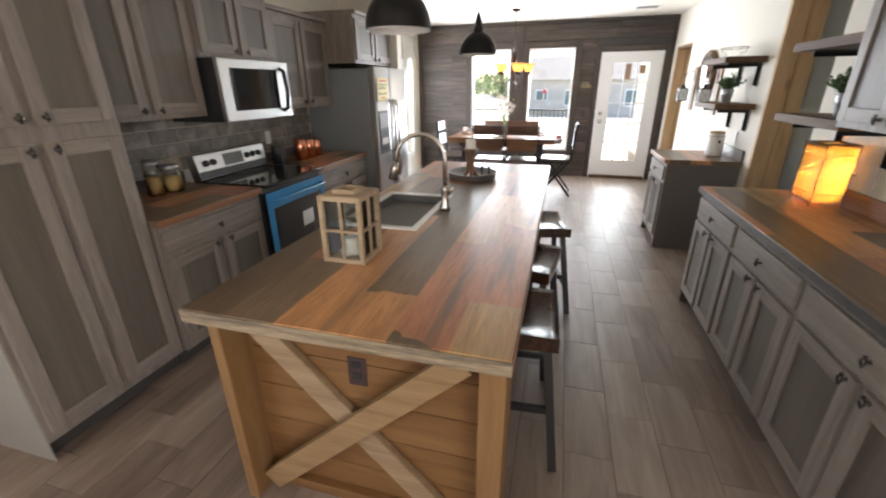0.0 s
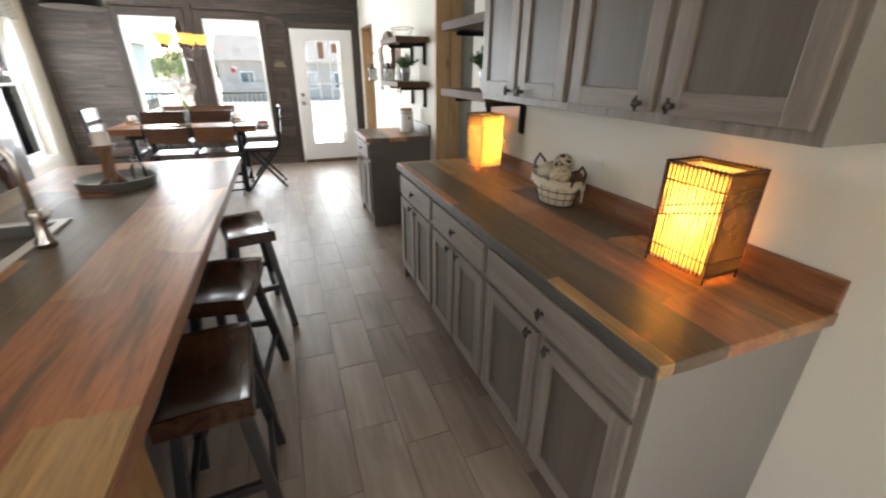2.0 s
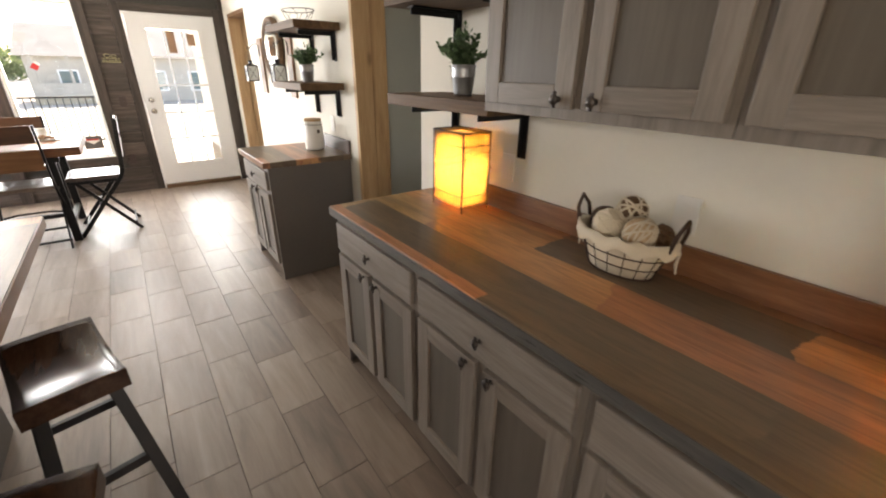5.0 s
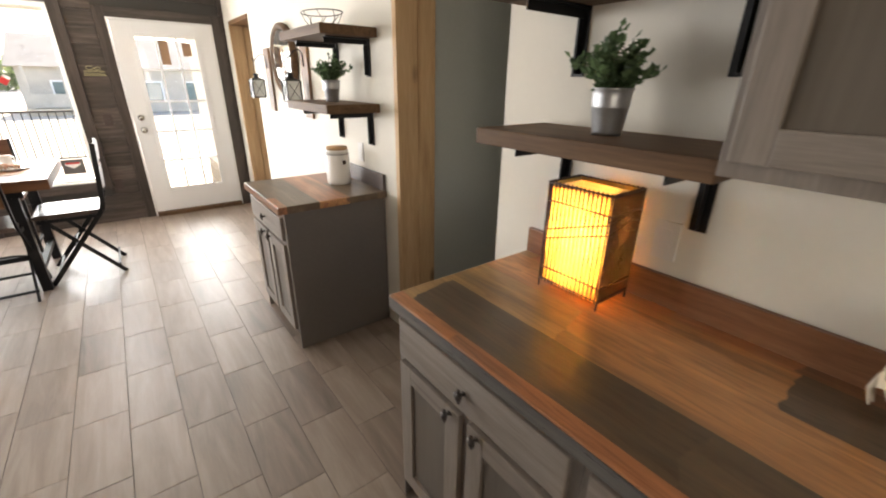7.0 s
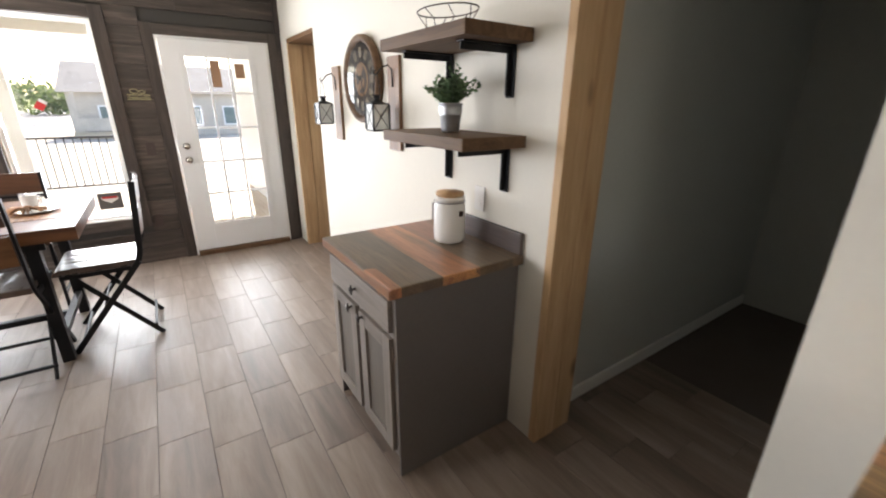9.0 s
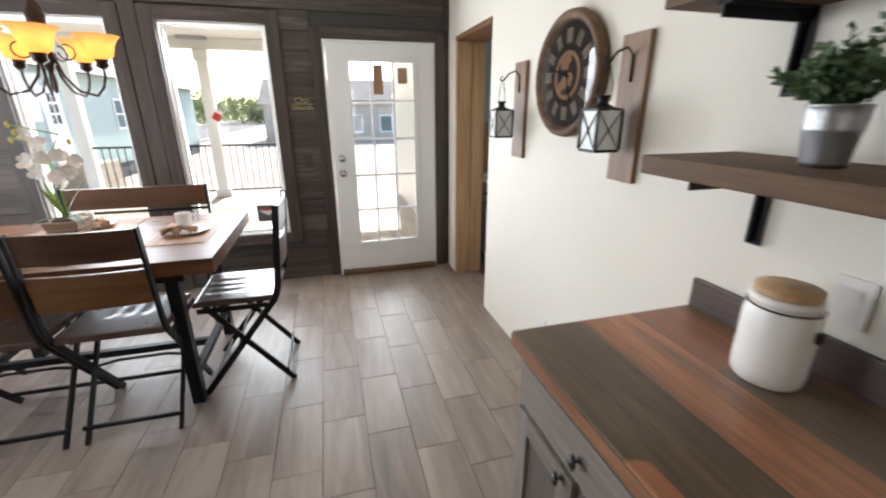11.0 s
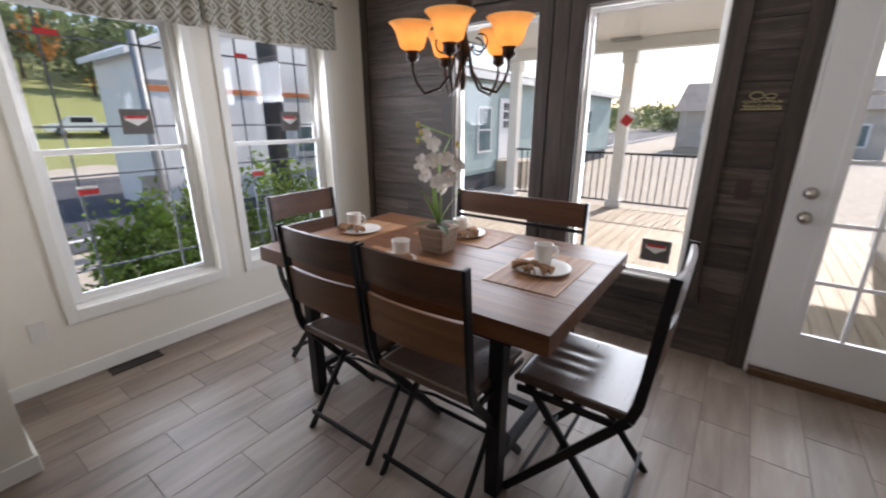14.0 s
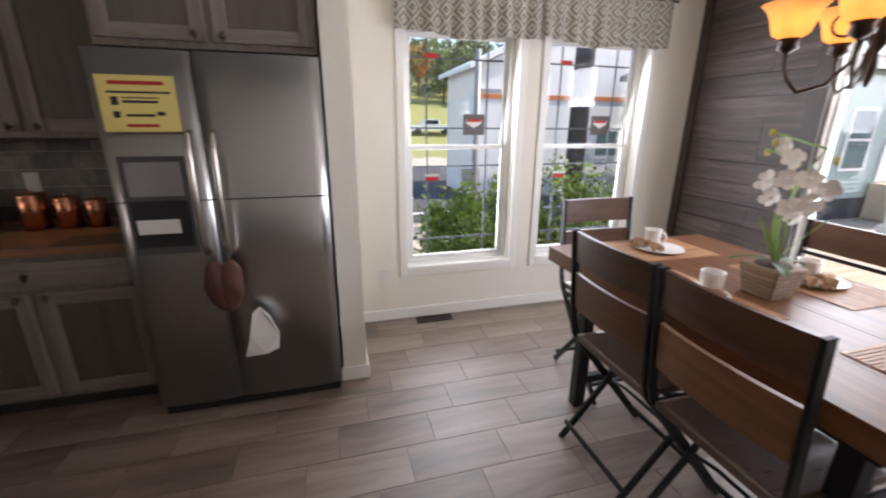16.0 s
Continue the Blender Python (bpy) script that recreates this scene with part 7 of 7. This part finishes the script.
box("beam", (PX0, 13.08, 2.56), (PX1, 13.30, 2.739), VINYL, roof, 0.005)
box("roof_slab", (PX0 - 0.3, YD + 0.165, 2.801), (PX1 + 0.3, 13.75, 2.95), ROOF, roof, 0)
o = box("vent_grille", (-1.75, 12.9, 2.70), (-1.3, 13.07, 2.739), GALV, roof, 0)
for x in (-3.55, -1.46, 0.95, 3.2):
    p = thing("porch_post", (x, 13.2, DZ), "white square porch post", "post", "white porch posts")
    box("shaft", (-0.09, -0.09, 0), (0.09, 0.09, 2.61), VINYL, p, 0.006)
    box("base_trim", (-0.125, -0.125, 0), (0.125, 0.125, 0.14), VINYL, p, 0.006)
    box("capital", (-0.12, -0.12, 2.42), (0.12, 0.12, 2.6), VINYL, p, 0.006)
rl = thing("porch_railing", (0, 13.2, DZ), "black metal porch railing with thin balusters", "railing")
for x0, x1 in ((-3.46, -1.55), (-1.37, 0.86)):
    box("top_rail", (x0, -0.02, 0.94), (x1, 0.02, 0.975), BLACK_METAL, rl, 0.003)
    box("bottom_rail", (x0, -0.015, 0.09), (x1, 0.015, 0.12), BLACK_METAL, rl, 0.003)
    n = int((x1 - x0) / 0.115)
    for k in range(1, n):
        x = x0 + (x1 - x0) * k / n
        box("baluster", (x - 0.008, -0.008, 0.121), (x + 0.008, 0.008, 0.939), BLACK_METAL, rl, 0)
solid("porch_side_wall", (1.85, YD + 0.3, GZ), (1.95, 12.6, 2.735), VINYL, "white sheathed wall at the end of the porch", "wall")


# neighbouring green house: its long wall looks east
def lap_siding(f, x, y0, y1, z0, z1, course=0.115):
    z = z0
    while z < z1:
        zt = min(z + course, z1)
        vs = [f.verts.new(p) for p in ((x + 0.016, y0, z), (x + 0.016, y1, z), (x, y1, zt), (x, y0, zt))]
        f.faces.new(vs)
        vs = [f.verts.new(p) for p in ((x, y0, z), (x, y1, z), (x + 0.016, y1, z), (x + 0.016, y0, z))]
        f.faces.new(vs)
        z += course


gh = thing("green_house", (-7.0, 24.0, 0), "long pale green sided house with white trim", "house")
f = bmesh.new()
lap_siding(f, 0.0, -9.5, 9.5, -0.15, 2.75)
part("wall", f, SIDING, gh)
box("core", (-4.0, -9.5, -0.3), (-0.01, 9.5, 2.75), SIDING, gh, 0)
box("skirting", (-3.9, -9.45, GZ - 0.3), (-0.05, 9.45, -0.16), ASPHALT, gh, 0)
f = bmesh.new()
pr = [(-4.4, 2.72), (0.35, 2.72), (0.35, 2.86), (-2.0, 3.5), (-4.4, 2.86)]
a = [f.verts.new((x, -9.8, z)) for x, z in pr]
c = [f.verts.new((x, 9.8, z)) for x, z in pr]
f.faces.new(a)
f.faces.new(c[::-1])
for k in range(5):
    f.faces.new((a[(k + 1) % 5], a[k], c[k], c[(k + 1) % 5]))
part("roof", f, ROOF, gh)
box("fascia", (0.36, -9.8, 2.70), (0.40, 9.8, 2.90), VINYL, gh, 0)
d = box("door", (0.02, -5.15, 0.1), (0.06, -4.2, 2.2), DOOR_WHITE, gh, 0.01)
for y in (-4.86, -4.62):
    for z in (1.2, 1.5, 1.8):
        box("pane", (0.061, y, z), (0.065, y + 0.18, z + 0.24), BLACK_GLASS, d, 0)
for y, z0, z1, w in ((-6.6, 0.4, 1.9, 0.9), (0.6, 0.9, 2.0, 0.7), (4.6, 0.7, 2.0, 0.9), (-0.9, 0.9, 2.0, 0.7)):
    wd = box("window", (0.02, y, z0), (0.055, y + w, z1), DOOR_WHITE, gh, 0.005)
    for zz0, zz1 in ((z0 + 0.07, (z0 + z1) / 2 - 0.03), ((z0 + z1) / 2 + 0.03, z1 - 0.07)):
        box("pane", (0.056, y + 0.07, zz0), (0.06, y + w - 0.07, zz1), TEAL_GLASS, wd, 0)
box("step", (0.05, -5.3, GZ), (1.1, -4.0, 0.08), DECK, gh, 0.01)


def far_house(at, w, dpt, h, wall_m, roof_m, label, rz=0.0):
    hs = thing("house", at, label, "house", rz=rz)
    box("wall", (-w / 2, -dpt / 2, -0.5), (w / 2, dpt / 2, h), wall_m, hs, 0)
    f = bmesh.new()
    a = [f.verts.new(p) for p in ((-w / 2 - 0.4, -dpt / 2 - 0.4, h), (w / 2 + 0.4, -dpt / 2 - 0.4, h), (w / 2 + 0.4, dpt / 2 + 0.4, h), (-w / 2 - 0.4, dpt / 2 + 0.4, h))]
    r = [f.verts.new(p) for p in ((-w / 2 - 0.2, 0, h + dpt * 0.3), (w / 2 + 0.2, 0, h + dpt * 0.3))]
    for q in ((a[0], a[1], r[1], r[0]), (a[2], a[3], r[0], r[1]), (a[1], a[2], r[1]), (a[3], a[0], r[0]), (a[3], a[2], a[1], a[0])):
        f.faces.new(q)
    part("roof", f, roof_m, hs)
    for k in range(4):
        x = -w / 2 + w * (k + 0.6) / 4.4
        wn = box("window", (x, -dpt / 2 - 0.06, 0.7), (x + 1.1, -dpt / 2 - 0.001, 2.1), DOOR_WHITE, hs, 0)
        box("pane", (x + 0.1, -dpt / 2 - 0.07, 0.8), (x + 1.0, -dpt / 2 - 0.061, 2.0), TEAL_GLASS, wn, 0)
    return hs


hs = far_house((1.5, 44, GZ), 11, 7, 2.9, BROWN_SIDING, SHINGLE_TAN, "brown house with a tan roof across the yard")
box("porch_rail", (-5.2, -4.8, 0.5), (-1.5, -4.7, 1.3), BROWN_SIDING, hs, 0)
box("porch_floor", (-5.4, -4.9, 0.0), (-1.3, -3.51, 0.45), DECK, hs, 0)
for x in (-5.1, -3.3, -1.6):
    box("porch_post", (x, -4.82, 0.45), (x + 0.15, -4.67, 2.95), BROWN_SIDING, hs, 0)
far_house((24, 46, GZ), 9, 7, 2.8, SIDING, ROOF, "pale house with a grey roof beyond the yard")

# across the road: white workshop, poles, sign
wh = thing("white_building", (-17.0, 18.5, GZ), "white metal building with an orange stripe", "building")
f = bmesh.new()
gable = [(-8.8, 0.0), (4.6, 0.0), (4.6, 3.9), (-2.1, 6.9), (-8.8, 3.9)]
near = [f.verts.new((5, y, z)) for y, z in gable]
back = [f.verts.new((2.0, y, z)) for y, z in gable]
f.faces.new(near)
f.faces.new(back[::-1])
for k in range(5):
    f.faces.new((near[(k + 1) % 5], near[k], back[k], back[(k + 1) % 5]))
part("wall", f, VINYL, wh)
for y0, z0, y1, z1 in ((-9.1, 3.80, -2.1, 6.95), (4.9, 3.80, -2.1, 6.95)):
    f = bmesh.new()
    q = [f.verts.new((x, y, z + dz)) for dz in (0.0, 0.14) for x, y, z in ((5.3, y0, z0), (5.3, y1, z1), (1.8, y1, z1), (1.8, y0, z0))]
    for a in ((0, 1, 2, 3), (7, 6, 5, 4), (0, 4, 5, 1), (1, 5, 6, 2), (2, 6, 7, 3), (3, 7, 4, 0)):
        f.faces.new([q[k] for k in a])
    bmesh.ops.recalc_face_normals(f, faces=f.faces[:])
    part("roof", f, VINYL, wh)
box("stripe", (5.001, -8.8, 3.02), (5.03, 4.6, 3.16), plain("orange_stripe", (0.55, 0.18, 0.06), 0.6), wh, 0)
for y in (-7.6, -4.6):
    wn = box("window", (5.001, y, 1.2), (5.05, y + 1.0, 2.2), DOOR_WHITE, wh, 0)
    box("pane", (5.051, y + 0.1, 1.3), (5.06, y + 0.9, 2.1), TEAL_GLASS, wn, 0)
box("door", (5.001, -1.2, 0.0), (5.05, -0.2, 2.1), STEEL_SIDE, wh, 0)
pl = thing("utility_pole", (-8.1, 10.75, GZ), "thick dark steel pole by the road", "pole")
lathe("shaft", [(0.21, 0), (0.20, 9)], DARK_STEEL, pl, cap=True, sides=20)
pl = thing("sign_post", (-8.0, 8.30, GZ), "slim grey steel post with brackets", "pole")
lathe("shaft", [(0.07, 0), (0.06, 3.7)], STEEL_SIDE, pl, cap=True, sides=14)
box("arm", (-0.05, -0.02, 2.9), (0.05, 0.5, 2.98), STEEL_SIDE, pl, 0.01)
box("sign_panel", (-0.02, -0.30, 1.0), (0.02, 0.1, 1.4), STEEL_SIDE, pl, 0.01)
sg = thing("yard_sign", (-20, 11.8, GZ), "blue-grey yard sign across the road", "sign")
box("panel", (-0.03, -0.6, 1.0), (0.03, 0.6, 2.6), SIDING, sg, 0.01)
box("post", (-0.04, -0.5, 0), (0.04, -0.4, 1.0), STEEL_SIDE, sg, 0)
box("post", (-0.04, 0.4, 0), (0.04, 0.5, 1.0), STEEL_SIDE, sg, 0)


def pickup(at, rz):
    """A small truck along x, nose at -x."""
    c = thing("pickup_truck", at, "white pickup truck parked far across the road", "truck", rz=rz)
    f = bmesh.new()
    prof = [(-2.6, 0.45), (-2.65, 0.95), (-1.45, 1.10), (-0.85, 1.70), (0.75, 1.72), (0.95, 1.10), (2.6, 1.08), (2.6, 0.45)]
    a = [f.verts.new((x, -0.9, z)) for x, z in prof]
    b2 = [f.verts.new((x, 0.9, z)) for x, z in prof]
    f.faces.new(a)
    f.faces.new(b2[::-1])
    for k in range(8):
        f.faces.new((a[(k + 1) % 8], a[k], b2[k], b2[(k + 1) % 8]))
    part("body", f, DOOR_WHITE, c)
    for sy in (-1, 1):
        box("side_window", (-0.85, sy * 0.905 - 0.01, 1.15), (0.7, sy * 0.905 + 0.01, 1.58), BLACK_GLASS, c, 0)
        for x in (-1.65, 1.65):
            w = b_lathe(bmesh.new(), [(0.001, 0.0), (0.22, 0.0), (0.24, 0.02), (0.38, 0.03), (0.38, 0.22), (0.001, 0.22)], sides=20)
            w.transform(pose(x, sy * 0.93, 0.38, 90 * sy, 0, 0))
            part("wheel", w, BLACK_PLASTIC, c, "black tyre")
    return c


pickup((-49.0, 17.5, ground_height(-49.0, 17.5)), 84)


# ---- planting ----
def crown(f, at, size, n, leaf, rnd, clumps=14):
    """Leaves in uneven clumps that leave gaps between them."""
    cs = []
    for k in range(clumps):
        v = Vector((rnd.gauss(0, 1), rnd.gauss(0, 1), rnd.gauss(0, 1))).normalized() * rnd.uniform(0.35, 0.95)
        cs.append((Vector((v.x * size[0], v.y * size[1], v.z * size[2])), rnd.uniform(0.22, 0.42)))
    for k in range(n):
        c, r = rnd.choice(cs)
        v = Vector((rnd.gauss(0, 0.5), rnd.gauss(0, 0.5), rnd.gauss(0, 0.5))) * r
        p = Vector(at) + c + Vector((v.x * size[0], v.y * size[1], v.z * size[2]))
        leaf_shape(f, p, (rnd.uniform(-1, 1), rnd.uniform(-1, 1), rnd.uniform(-0.5, 1)), leaf * rnd.uniform(0.7, 1.3), rnd, 0.6)


def bush(at, size, seed, n, leaf=0.075):
    rnd2 = random.Random(seed)
    b = thing("garden_bush", at, "leafy yellow-green bush outside the window", "bush", "bushes outside the windows")
    f = bmesh.new()
    for k in range(9):
        a = rnd2.uniform(0, math.tau)
        e = Vector((math.cos(a) * size[0] * 0.6, math.sin(a) * size[1] * 0.6, size[2] * rnd2.uniform(1.2, 1.8)))
        b_tube(f, [(0, 0, 0), e * 0.4 + Vector((0, 0, 0.05)), e], [0.02, 0.013, 0.005], 6)
    tagged(part("stem", f, BARK, b), kind="stuff")
    f = bmesh.new()
    crown(f, (0, 0, size[2]), size, n, leaf, rnd2, 26)
    tagged(part("leaves", f, BUSH_LEAF, b), kind="stuff")


bush((-4.25, 6.75, GZ - 0.02), (0.55, 0.50, 0.80), 21, 3600)
bush((-4.45, 7.55, GZ - 0.02), (0.6, 0.55, 0.95), 22, 3800)
bush((-4.35, 8.45, GZ - 0.02), (0.6, 0.6, 1.00), 23, 3800)
bush((-4.0, 6.05, GZ - 0.02), (0.42, 0.40, 0.50), 24, 2000)


def far_tree(x, y, h, mat, rnd2, label):
    z = ground_height(x, y) - 0.3
    t = thing("tree", (x, y, z), label, "tree", "trees on the far hill")
    f = b_tube(bmesh.new(), [(0, 0, 0), (0.1, 0, h * 0.35), (0.0, 0.1, h * 0.75)], [h * 0.03, h * 0.02, h * 0.006], 6)
    for k in range(4):
        a = rnd2.uniform(0, math.tau)
        b_tube(f, [(0.05, 0, h * 0.35), (math.cos(a) * h * 0.15, math.sin(a) * h * 0.15, h * 0.6)], [h * 0.012, h * 0.004], 5)
    part("trunk", f, BARK, t)
    f = bmesh.new()
    crown(f, (0, 0, h * 0.62), (h * 0.28, h * 0.28, h * 0.36), 420, h * 0.085, rnd2, 16)
    part("crown", f, mat, t)


rnd = random.Random(77)
for k in range(46):
    y = -8 + 118 * ((k * 0.618) % 1)
    x = -rnd.uniform(58, 80)
    orange = rnd.random() < 0.08
    far_tree(x, y, rnd.uniform(7, 11), AUTUMN if orange else WOODS, rnd, "orange autumn tree on the hillside" if orange else "green leafy tree on the hillside")
f = bmesh.new()
for k in range(420):
    x, y = -rnd.uniform(74, 170), -20 + 190 * rnd.random()
    crown(f, (x, y, ground_height(x, y) + 4.5), (5.0, 5.0, 6.0), 120, 1.25, rnd, 9)
for k in range(150):
    x, y = -70 + 170 * rnd.random(), rnd.uniform(95, 150)
    crown(f, (x, y, ground_height(x, y) + 2.6), (3.6, 3.6, 3.6), 150, 0.8, rnd, 12)
tagged(link("far_woods", f, WOODS), "distant green wooded hillside", "woods", kind="stuff")

# ---- planks of the dark wall ----
HOLES = [(x0 - 0.10, x1 + 0.10, z0 - 0.09, z1 + 0.10) for x0, x1, z0, z1 in WD] + [(DOOR[0] - 0.09, DOOR[1] + 0.10, 0.0, 2.165)]
north = bpy.data.objects["wall_north"]
rnd = random.Random(31)
COURSE = 0.152
z = 0.0
row = 0
while z < ZC - 0.051:
    zt = min(z + COURSE, ZC - 0.051)
    cuts = [XL + 0.071]
    x = XL + 0.071 + rnd.uniform(0.4, 1.3)
    while x < XR - 0.05:
        cuts.append(x)
        x += rnd.uniform(0.9, 1.6)
    cuts.append(XR - 0.002)
    for a, c in zip(cuts, cuts[1:]):
        spans = [(a, c)]
        for h0, h1, g0, g1 in HOLES:
            if zt > g0 + 0.002 and z < g1 - 0.002:
                nxt = []
                for p, q in spans:
                    if p < h0:
                        nxt.append((p, min(q, h0)))
                    if q > h1:
                        nxt.append((max(p, h1), q))
                spans = nxt
        for p, q in spans:
            if q - p > 0.03:
                dz = rnd.uniform(0, 0.003)
                b_ = box("plank", (p + 0.001, YD - 0.001 + dz, z + 0.0018), (q - 0.001, YD + 0.019, zt - 0.0018), DARK_PLANK, north, 0)
    z += COURSE
    row += 1

# ---- stone tiles of the range-wall backsplash ----
west = bpy.data.objects["wall_west"]
sp = thing("tile_backsplash", (0, 0, 0), "grey-brown stone tile backsplash behind the range", "backsplash", kind="structure")
TW, TH = 0.20, 0.10
z, row = 1.003, 0
while z < 1.39:
    y = 1.875 - (row % 2) * TW / 2
    while y < 4.40:
        a, c = max(y, 1.875), min(y + TW, 4.40)
        if c - a > 0.03:
            box("tile", (XL + 0.001, a + 0.0015, z + 0.0015), (XL + 0.009, c - 0.0015, min(z + TH, 1.394) - 0.0015), STONE_TILE, sp, 0)
        y += TW
    z += TH
    row += 1

# ---- floor tiles ----
TX, TY = 0.2135, 0.455
tile_mesh = None


def tile_bm():
    f = bmesh.new()
    b_box(f, (0.0013, 0.0013, -0.0038), (TX - 0.0013, TY - 0.0013, 0.0), 0.0011)
    return f


tm = bpy.data.meshes.new("tile")
f = tile_bm()
f.to_mesh(tm)
f.free()
tm.materials.append(TILE)
rest = bmesh.new()
OFFS = (0.0, 0.31, 0.155)
x0 = 0.41 - 15 * TX
near = 0
for i in range(26):
    x = x0 + i * TX
    y = 2.98 - 17 * TY + OFFS[i % 3]
    while y < YD + 0.3:
        inside = x > XL - 0.25 and x < XR + 2.3
        if inside:
            if 1.0 < y < 8.3 and -0.95 < x < 1.72 and near < 300:
                o = new("tile", tm)
                o.parent = floor
                o.location = (x, y, 0)
                near += 1
            else:
                t = tile_bm()
                t.transform(Matrix.Translation((x, y, 0)))
                b_join(rest, t)
        y += TY
r = link("tiles", rest, TILE, floor)
tagged(r, kind="stuff")
